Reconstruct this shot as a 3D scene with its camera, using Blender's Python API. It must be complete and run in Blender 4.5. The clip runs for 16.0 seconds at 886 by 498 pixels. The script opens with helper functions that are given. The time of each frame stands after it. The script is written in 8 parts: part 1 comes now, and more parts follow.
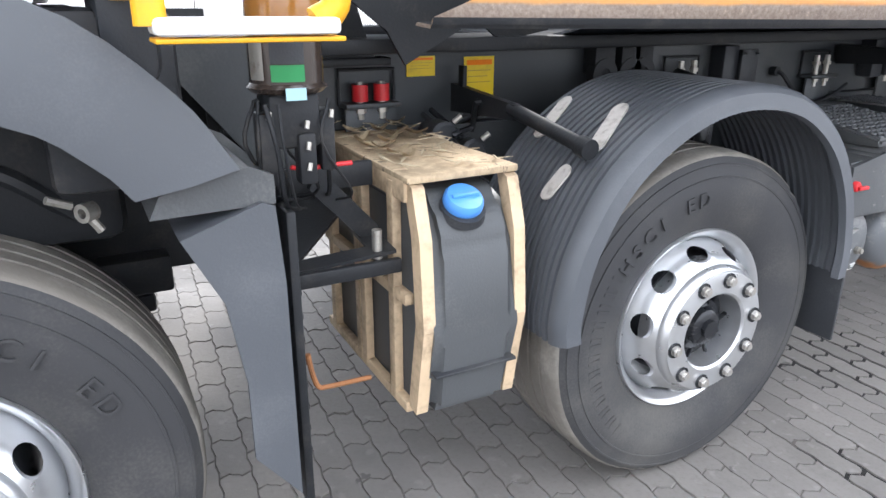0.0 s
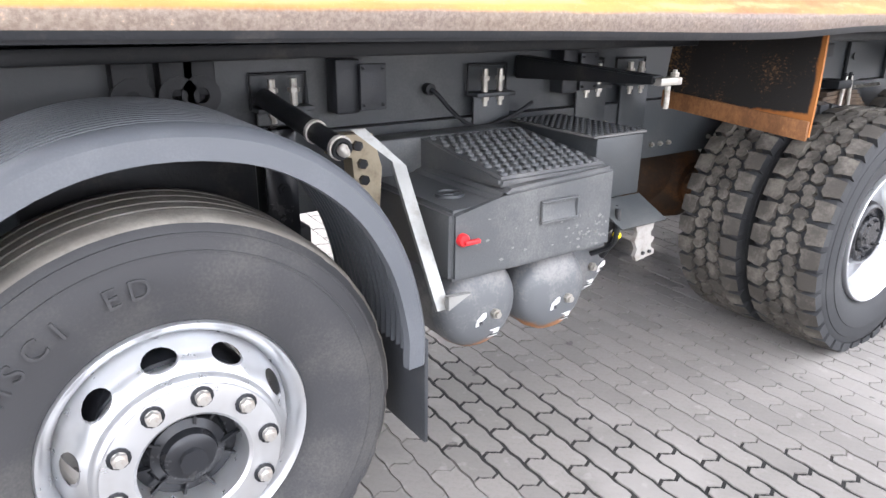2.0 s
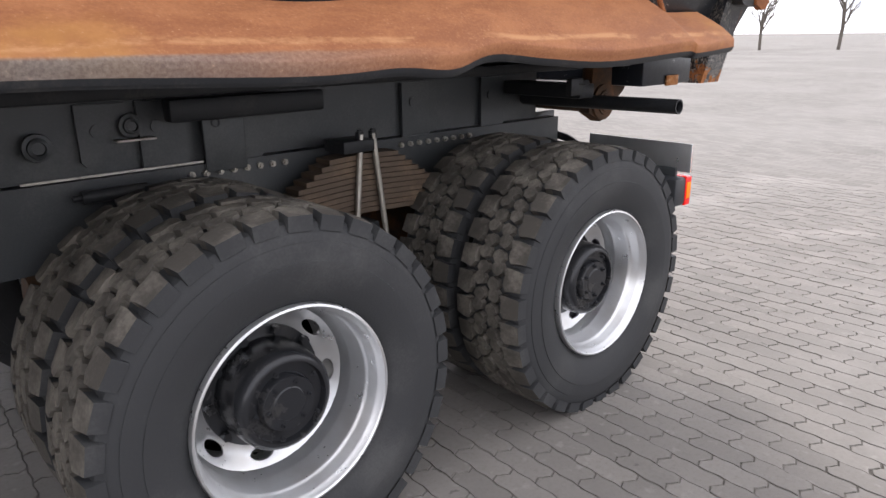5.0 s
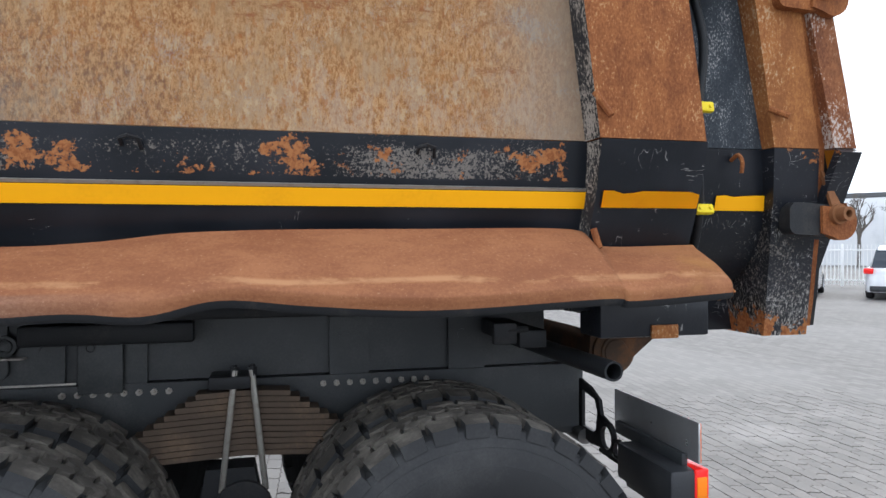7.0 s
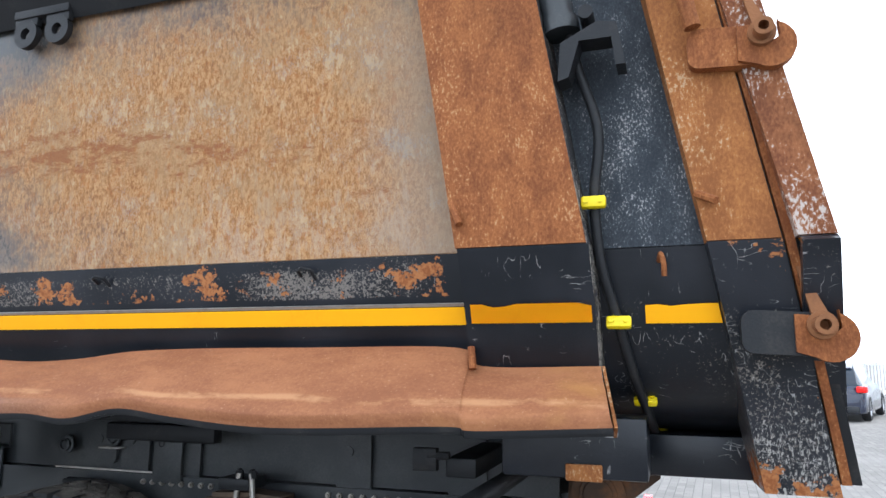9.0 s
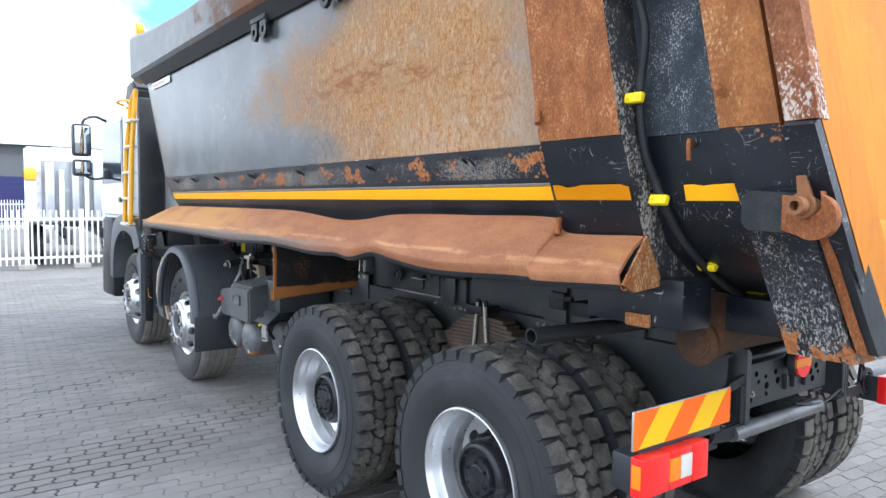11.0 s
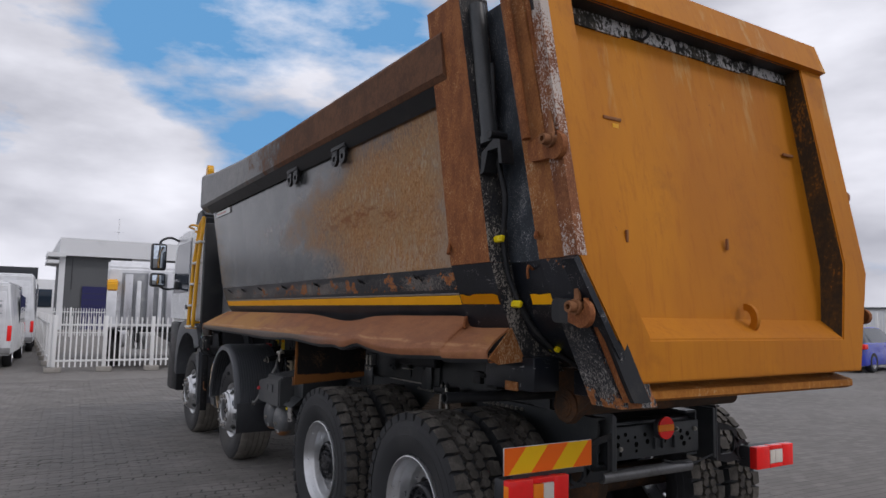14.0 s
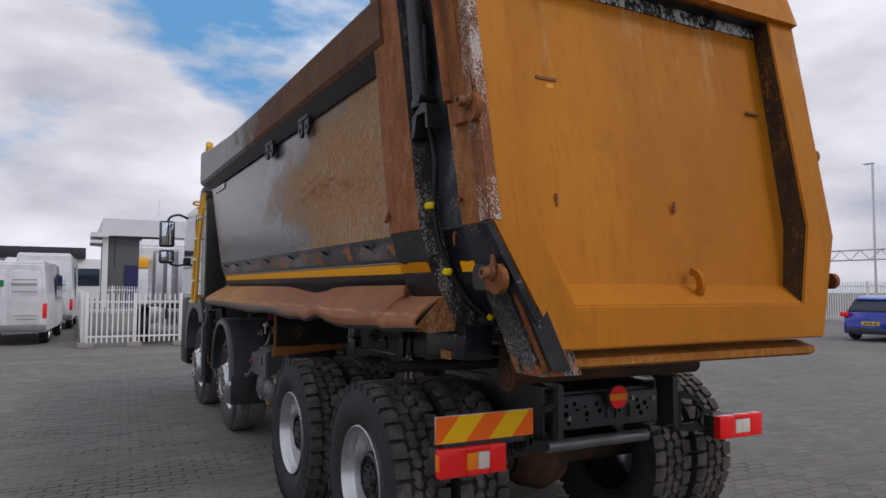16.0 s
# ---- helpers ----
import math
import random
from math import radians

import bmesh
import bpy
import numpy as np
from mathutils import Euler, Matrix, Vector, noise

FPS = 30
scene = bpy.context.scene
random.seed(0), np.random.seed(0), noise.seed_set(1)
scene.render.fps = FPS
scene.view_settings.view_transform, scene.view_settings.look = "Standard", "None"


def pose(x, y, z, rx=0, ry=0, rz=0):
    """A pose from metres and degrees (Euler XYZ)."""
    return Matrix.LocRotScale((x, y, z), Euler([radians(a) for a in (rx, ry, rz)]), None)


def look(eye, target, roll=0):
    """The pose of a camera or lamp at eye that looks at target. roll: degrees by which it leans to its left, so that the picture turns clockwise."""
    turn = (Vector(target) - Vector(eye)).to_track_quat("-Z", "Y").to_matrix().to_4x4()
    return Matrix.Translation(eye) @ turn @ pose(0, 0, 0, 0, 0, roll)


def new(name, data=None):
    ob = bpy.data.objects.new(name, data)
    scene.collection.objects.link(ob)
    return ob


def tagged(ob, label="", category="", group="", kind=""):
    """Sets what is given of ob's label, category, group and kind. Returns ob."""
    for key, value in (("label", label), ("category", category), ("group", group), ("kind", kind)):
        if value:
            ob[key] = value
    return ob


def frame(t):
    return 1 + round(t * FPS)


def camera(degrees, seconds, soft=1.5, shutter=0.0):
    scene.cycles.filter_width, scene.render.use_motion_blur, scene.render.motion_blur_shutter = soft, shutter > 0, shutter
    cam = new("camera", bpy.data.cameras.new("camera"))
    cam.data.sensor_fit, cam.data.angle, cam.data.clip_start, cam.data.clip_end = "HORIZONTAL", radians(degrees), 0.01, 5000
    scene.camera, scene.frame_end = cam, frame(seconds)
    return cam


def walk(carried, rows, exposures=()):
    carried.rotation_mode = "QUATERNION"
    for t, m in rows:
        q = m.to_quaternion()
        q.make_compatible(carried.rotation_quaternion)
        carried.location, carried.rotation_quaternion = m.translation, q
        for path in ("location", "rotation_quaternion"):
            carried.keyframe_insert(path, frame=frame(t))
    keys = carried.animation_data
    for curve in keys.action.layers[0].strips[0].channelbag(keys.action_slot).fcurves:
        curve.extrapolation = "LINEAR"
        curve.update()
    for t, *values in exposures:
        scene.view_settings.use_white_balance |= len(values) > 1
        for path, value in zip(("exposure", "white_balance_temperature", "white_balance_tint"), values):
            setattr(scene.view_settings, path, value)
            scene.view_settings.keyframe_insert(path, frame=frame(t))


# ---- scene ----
cam = camera(65.5, 16.0)
PATH = [
    (0, (-1.565, -1.254, 1.433), (-0.683, 0.411, 0.763), 0.3),
    (0.5, (-1.216, -1.303, 1.451), (-0.232, 0.306, 0.784), 0.3),
    (1, (-0.897, -1.294, 1.455), (0.117, 0.295, 0.785), 0.6),
    (1.5, (-0.583, -1.277, 1.45), (0.455, 0.295, 0.779), 0.7),
    (2, (-0.255, -1.3, 1.443), (0.818, 0.252, 0.779), 0.7),
    (2.5, (0.08, -1.337, 1.445), (1.171, 0.21, 0.798), 0.6),
    (3, (0.442, -1.298, 1.432), (1.587, 0.215, 0.798), 0.3),
    (3.5, (0.845, -1.328, 1.417), (2.085, 0.116, 0.805), -0.5),
    (4, (1.272, -1.385, 1.448), (2.545, 0.033, 0.841), -0.6),
    (4.5, (1.7, -1.418, 1.44), (2.985, -0.013, 0.828), -0.6),
    (4.7, (1.874, -1.441, 1.448), (3.169, -0.046, 0.836), -0.7),
    (6.8, (3.615, -1.915, 1.547), (4.252, -0.021, 1.459), -0.2),
    (7, (3.775, -1.912, 1.546), (4.248, 0.031, 1.54), -0.2),
    (7.5, (4.192, -1.847, 1.546), (4.434, 0.128, 1.744), -0.3),
    (8, (4.616, -1.849, 1.521), (4.628, 0.124, 1.849), -0.2),
    (8.2, (4.758, -1.85, 1.534), (4.645, 0.115, 1.889), -0.2),
    (10.3, (6.069, -1.8, 1.609), (4.793, -0.262, 1.67), 1.2),
    (10.5, (6.196, -1.808, 1.626), (4.842, -0.336, 1.631), 1.2),
    (11, (6.491, -1.773, 1.645), (4.888, -0.583, 1.515), 0.7),
    (11.5, (6.737, -1.778, 1.639), (5.001, -0.798, 1.479), 1.1),
    (12, (6.986, -1.802, 1.625), (5.234, -0.845, 1.51), 1.1),
    (12.5, (7.212, -1.765, 1.618), (5.489, -0.751, 1.703), 0.9),
    (13, (7.429, -1.765, 1.618), (5.722, -0.733, 1.76), 1.1),
    (13.5, (7.626, -1.887, 1.609), (5.922, -0.854, 1.784), 1.1),
    (14, (7.814, -1.981, 1.612), (6.115, -0.942, 1.8), 1.0),
    (14.5, (7.945, -1.945, 1.599), (6.251, -0.898, 1.783), 0.8),
    (15, (8.017, -1.891, 1.589), (6.319, -0.849, 1.769), 0.8),
    (15.5, (8.015, -1.735, 1.583), (6.271, -0.77, 1.755), 0.4),
    (16, (8.028, -1.49, 1.589), (6.268, -0.548, 1.702), 0.3),
]
walk(cam, [(t, look(eye, target, roll)) for t, eye, target, roll in PATH],
     exposures=((0.0, 1.23, 6100, 11), (0.5, 1.36, 6050, 11), (1.0, 1.42, 6050, 11), (1.5, 1.58, 6200, 12), (2.0, 1.84, 6300, 14), (2.5, 1.9, 6300, 15), (3.5, 1.95, 6400, 15), (4.0, 1.3, 6500, 15), (4.5, 0.65, 6600, 16),
                (7.0, 0.15, 5950, 9), (7.5, 0.58, 5950, 9), (8.0, 0.48, 5950, 9), (10.5, 0.72, 5500, 5), (11.0, 0.64, 5650, 7), (11.5, -0.04, 5950, 10), (12.3, -1.1, 6250, 15), (16.0, -1.3, 6250, 16)))

# ---- light ----
SUN_ELEV, SUN_AZ = 46.0, 52.0
world = bpy.data.worlds.new("sky")
scene.world = world
world.use_nodes = True
wt = world.node_tree
wt.nodes.clear()
w_out = wt.nodes.new("ShaderNodeOutputWorld")
w_bg = wt.nodes.new("ShaderNodeBackground")
w_sky = wt.nodes.new("ShaderNodeTexSky")
w_sky.sky_type = "NISHITA"
w_sky.sun_disc = False
w_sky.sun_elevation = radians(SUN_ELEV)
w_sky.sun_rotation = radians(SUN_AZ)
w_co = wt.nodes.new("ShaderNodeTexCoord")
w_map = wt.nodes.new("ShaderNodeMapping")
w_map.inputs["Scale"].default_value = (1.0, 1.0, 2.6)
w_map.inputs["Location"].default_value = (0.35, 0.1, 0.0)
w_n1 = wt.nodes.new("ShaderNodeTexNoise")
w_n1.inputs["Scale"].default_value = 3.4
w_n1.inputs["Detail"].default_value = 7.0
w_n1.inputs["Roughness"].default_value = 0.55
w_r1 = wt.nodes.new("ShaderNodeValToRGB")
w_r1.color_ramp.elements[0].position = 0.40
w_r1.color_ramp.elements[1].position = 0.54
w_n2 = wt.nodes.new("ShaderNodeTexNoise")
w_n2.inputs["Scale"].default_value = 3.1
w_n2.inputs["Detail"].default_value = 6.0
w_r2 = wt.nodes.new("ShaderNodeValToRGB")
w_r2.color_ramp.elements[0].position = 0.30
w_r2.color_ramp.elements[0].color = (7.0, 7.2, 7.8, 1)
w_r2.color_ramp.elements[1].position = 0.72
w_r2.color_ramp.elements[1].color = (18.0, 18.2, 18.5, 1)
w_mix = wt.nodes.new("ShaderNodeMix")
w_mix.data_type = "RGBA"
wt.links.new(w_co.outputs["Generated"], w_map.inputs["Vector"])
wt.links.new(w_map.outputs["Vector"], w_n1.inputs["Vector"])
wt.links.new(w_map.outputs["Vector"], w_n2.inputs["Vector"])
w_dot = wt.nodes.new("ShaderNodeVectorMath")
w_dot.operation = "DOT_PRODUCT"
w_dot.inputs[1].default_value = (-0.885, 0.265, 0.385)
w_gap = wt.nodes.new("ShaderNodeMapRange")
w_gap.interpolation_type = "SMOOTHSTEP"
w_gap.inputs["From Min"].default_value = 0.968
w_gap.inputs["From Max"].default_value = 0.996
w_gap.inputs["To Min"].default_value = 0.12
w_gap.inputs["To Max"].default_value = -0.09
w_sum = wt.nodes.new("ShaderNodeMath")
wt.links.new(w_co.outputs["Generated"], w_dot.inputs[0])
wt.links.new(w_dot.outputs["Value"], w_gap.inputs["Value"])
wt.links.new(w_gap.outputs["Result"], w_sum.inputs[0])
wt.links.new(w_n1.outputs["Fac"], w_sum.inputs[1])
wt.links.new(w_sum.outputs["Value"], w_r1.inputs["Fac"])
wt.links.new(w_n2.outputs["Fac"], w_r2.inputs["Fac"])
wt.links.new(w_r1.outputs["Color"], w_mix.inputs["Factor"])
w_blue = wt.nodes.new("ShaderNodeMix")
w_blue.data_type = "RGBA"
w_blue.inputs["Factor"].default_value = 0.8
w_blue.inputs["B"].default_value = (2.7, 7.2, 12.6, 1)
wt.links.new(w_sky.outputs["Color"], w_blue.inputs["A"])
wt.links.new(w_blue.outputs["Result"], w_mix.inputs["A"])
wt.links.new(w_r2.outputs["Color"], w_mix.inputs["B"])
wt.links.new(w_mix.outputs["Result"], w_bg.inputs["Color"])
w_bg.inputs["Strength"].default_value = 0.135
wt.links.new(w_bg.outputs["Background"], w_out.inputs["Surface"])

sun = new("sun", bpy.data.lights.new("sun", "SUN"))
sun.data.energy = 2.1
sun.data.angle = radians(11)
sun.data.color = (1.0, 0.95, 0.88)
az, el = radians(SUN_AZ), radians(SUN_ELEV)
sun.matrix_world = look((0, 0, 30), Vector((0, 0, 30)) - Vector((math.sin(az) * math.cos(el), math.cos(az) * math.cos(el), math.sin(el))))


# ---- materials ----
class Mat:
    """A node material, built step by step."""

    def __init__(self, name, rough=0.6, metal=0.0):
        self.m = bpy.data.materials.new(name)
        self.m.use_nodes = True
        self.t = self.m.node_tree
        self.b = self.t.nodes["Principled BSDF"]
        self.b.inputs["Roughness"].default_value = rough
        self.b.inputs["Metallic"].default_value = metal
        self.co = self.t.nodes.new("ShaderNodeTexCoord")

    def link(self, a, b):
        self.t.links.new(a, b)

    def vec(self, scale=(1, 1, 1), loc=(0, 0, 0)):
        n = self.t.nodes.new("ShaderNodeMapping")
        n.inputs["Scale"].default_value = scale
        n.inputs["Location"].default_value = loc
        self.link(self.co.outputs["Object"], n.inputs["Vector"])
        return n.outputs["Vector"]

    def noise(self, scale, detail=4.0, rough=0.55, stretch=(1, 1, 1), loc=(0, 0, 0)):
        n = self.t.nodes.new("ShaderNodeTexNoise")
        n.inputs["Scale"].default_value = scale
        n.inputs["Detail"].default_value = detail
        n.inputs["Roughness"].default_value = rough
        self.link(self.vec(stretch, loc), n.inputs["Vector"])
        return n.outputs["Fac"]

    def axis(self, which):
        n = self.t.nodes.new("ShaderNodeSeparateXYZ")
        self.link(self.co.outputs["Object"], n.inputs["Vector"])
        return n.outputs[which]

    def world(self, which):
        n = self.t.nodes.new("ShaderNodeSeparateXYZ")
        self.link(self.t.nodes.new("ShaderNodeNewGeometry").outputs["Position"], n.inputs["Vector"])
        return n.outputs[which]

    def worldnoise(self, scale, detail=4.0):
        n = self.t.nodes.new("ShaderNodeTexNoise")
        n.inputs["Scale"].default_value = scale
        n.inputs["Detail"].default_value = detail
        self.link(self.t.nodes.new("ShaderNodeNewGeometry").outputs["Position"], n.inputs["Vector"])
        return n.outputs["Fac"]

    def rand(self):
        return self.t.nodes.new("ShaderNodeObjectInfo").outputs["Random"]

    def island(self):
        return self.t.nodes.new("ShaderNodeNewGeometry").outputs["Random Per Island"]

    def step(self, x, lo, hi):
        n = self.t.nodes.new("ShaderNodeMapRange")
        n.interpolation_type = "SMOOTHSTEP"
        self.link(x, n.inputs["Value"])
        n.inputs["From Min"].default_value = lo
        n.inputs["From Max"].default_value = hi
        return n.outputs["Result"]

    def op(self, kind, a, b):
        n = self.t.nodes.new("ShaderNodeMath")
        n.operation = kind
        n.use_clamp = False
        for k, v in enumerate((a, b)):
            if isinstance(v, (int, float)):
                n.inputs[k].default_value = v
            else:
                self.link(v, n.inputs[k])
        return n.outputs["Value"]

    def mix(self, fac, a, b):
        n = self.t.nodes.new("ShaderNodeMix")
        n.data_type = "RGBA"
        if isinstance(fac, (int, float)):
            n.inputs["Factor"].default_value = fac
        else:
            self.link(fac, n.inputs["Factor"])
        for key, v in (("A", a), ("B", b)):
            if isinstance(v, tuple):
                n.inputs[key].default_value = (*v, 1)
            else:
                self.link(v, n.inputs[key])
        return n.outputs["Result"]

    def color(self, c):
        if isinstance(c, tuple):
            self.b.inputs["Base Color"].default_value = (*c, 1)
        else:
            self.link(c, self.b.inputs["Base Color"])
        return self

    def rough(self, x, lo, hi):
        n = self.t.nodes.new("ShaderNodeMapRange")
        self.link(x, n.inputs["Value"])
        n.inputs["To Min"].default_value = lo
        n.inputs["To Max"].default_value = hi
        self.link(n.outputs["Result"], self.b.inputs["Roughness"])
        return self

    def bump(self, h, strength=0.3, dist=0.004):
        n = self.t.nodes.new("ShaderNodeBump")
        n.inputs["Strength"].default_value = strength
        n.inputs["Distance"].default_value = dist
        self.link(h, n.inputs["Height"])
        self.link(n.outputs["Normal"], self.b.inputs["Normal"])
        return self


def paint(name, c, dirt, amount=0.5, scale=5.0, rough=(0.35, 0.6), metal=0.0, bump=0.15, fine=90.0, spec=0.4):
    """Coat of one colour with dust or wear of another, in blots and grain."""
    m = Mat(name, rough[0], metal)
    m.b.inputs["Specular IOR Level"].default_value = spec
    big = m.noise(scale, 5)
    small = m.noise(fine, 3)
    f = m.step(m.op("ADD", big, m.op("MULTIPLY", m.op("SUBTRACT", small, 0.5), 0.3)), 0.70 - amount * 0.5, 1.0 - amount * 0.35)
    m.color(m.mix(m.op("MULTIPLY", f, 0.85), c, dirt))
    m.rough(m.op("ADD", f, m.op("MULTIPLY", small, 0.3)), *rough)
    m.bump(small, bump)
    return m.m


GREY_PLASTIC = paint("grey_plastic", (0.074, 0.079, 0.088), (0.115, 0.120, 0.130), 0.45, 4, (0.42, 0.6), 0, 0.1, 220)
BLACK_PLASTIC = paint("black_plastic", (0.028, 0.03, 0.034), (0.075, 0.075, 0.075), 0.45, 5, (0.4, 0.65), 0, 0.25, 160)
DARK_PLASTIC = paint("dark_plastic", (0.070, 0.073, 0.076), (0.165, 0.163, 0.157), 0.38, 3.5, (0.42, 0.62), 0, 0.2, 170)
CHASSIS = paint("chassis_paint", (0.038, 0.042, 0.045), (0.092, 0.093, 0.090), 0.48, 3, (0.35, 0.55), 0, 0.12, 140)
BLACK_STEEL = paint("black_steel", (0.018, 0.019, 0.021), (0.06, 0.055, 0.05), 0.4, 8, (0.4, 0.65), 0, 0.2, 120, spec=0.22)
RUBBER = paint("tyre_rubber", (0.031, 0.032, 0.034), (0.068, 0.068, 0.068), 0.5, 4, (0.6, 0.8), 0, 0.15, 150, spec=0.22)
FRONT_RUBBER = paint("dusty_tyre_rubber", (0.040, 0.040, 0.042), (0.105, 0.100, 0.092), 0.55, 3, (0.55, 0.8), 0, 0.15, 150, spec=0.25)
FRONT_TREAD = paint("pale_dusty_tread", (0.17, 0.155, 0.135), (0.30, 0.28, 0.245), 0.6, 7, (0.75, 0.9), 0, 0.3, 90, spec=0.2)
TREAD = paint("tread_rubber", (0.064, 0.058, 0.051), (0.19, 0.172, 0.148), 0.6, 9, (0.75, 0.9), 0, 0.4, 90, spec=0.22)
ALU = Mat("silver_rim_paint", 0.3, 0.82)
ALU.color(ALU.mix(ALU.step(ALU.noise(7, 4), 0.35, 0.8), (0.62, 0.63, 0.645), (0.52, 0.515, 0.51)))
ALU.rough(ALU.noise(26, 4), 0.2, 0.42)
ALU = ALU.m
STEEL_NUT = paint("nut_steel", (0.55, 0.53, 0.50), (0.34, 0.24, 0.16), 0.45, 40, (0.3, 0.5), 0.8, 0.1, 200)
ZINC = paint("zinc", (0.42, 0.40, 0.36), (0.24, 0.21, 0.17), 0.5, 25, (0.35, 0.6), 0.7, 0.1, 200)
RUST = paint("rust", (0.24, 0.105, 0.045), (0.12, 0.06, 0.035), 0.5, 9, (0.75, 0.9), 0, 0.4, 110, spec=0.22)
CREAM = paint("cream_frame_paint", (0.60, 0.45, 0.29), (0.20, 0.15, 0.10), 0.62, 9, (0.5, 0.8), 0, 0.3, 60)
WHITE_CAB = paint("white_paint", (0.78, 0.79, 0.80), (0.6, 0.6, 0.59), 0.3, 3, (0.25, 0.4), 0, 0.03)
YELLOW_PAINT = paint("yellow_paint", (0.75, 0.37, 0.01), (0.55, 0.33, 0.05), 0.4, 12, (0.35, 0.55), 0, 0.1)
YELLOW_CLAMP = paint("yellow_clamp", (0.85, 0.66, 0.0), (0.6, 0.45, 0.02), 0.3, 30, (0.4, 0.6))
CONCRETE = paint("concrete", (0.33, 0.31, 0.28), (0.2, 0.19, 0.17), 0.5, 8, (0.8, 0.95), 0, 0.4)
AXLE_DIRT = paint("axle_dirt", (0.06, 0.04, 0.028), (0.19, 0.085, 0.035), 0.55, 6, (0.75, 0.9), 0, 0.4, 70, 0.2)
DARK_HUB = paint("dark_hub", (0.02, 0.021, 0.024), (0.06, 0.056, 0.052), 0.3, 14, (0.2, 0.45), 0.2, 0.1)
BLUE_CAP = paint("blue_cap", (0.085, 0.27, 0.68), (0.16, 0.34, 0.68), 0.4, 20, (0.35, 0.5))
RED_PLASTIC = paint("red_plastic", (0.55, 0.025, 0.03), (0.35, 0.03, 0.03), 0.3, 20, (0.35, 0.5))
WHITE_LABEL = paint("white_label", (0.72, 0.72, 0.70), (0.5, 0.5, 0.48), 0.4, 30, (0.5, 0.6))
GREEN_LABEL = paint("green_label", (0.02, 0.22, 0.065), (0.03, 0.17, 0.06), 0.3, 20, (0.4, 0.5))


def lens_mat(name, c):
    m = Mat(name, 0.15)
    m.color(m.mix(m.step(m.noise(9, 3), 0.45, 0.8), c, tuple(x * 0.85 for x in c)))
    m.b.inputs["Specular IOR Level"].default_value = 0.3
    m.b.inputs["Coat Weight"].default_value = 0.15
    return m.m


RED_LENS = lens_mat("red_lens", (0.93, 0.022, 0.018))
AMBER_LENS = lens_mat("amber_lens", (0.93, 0.24, 0.01))
CLEAR_LENS = lens_mat("clear_lens", (0.72, 0.66, 0.58))


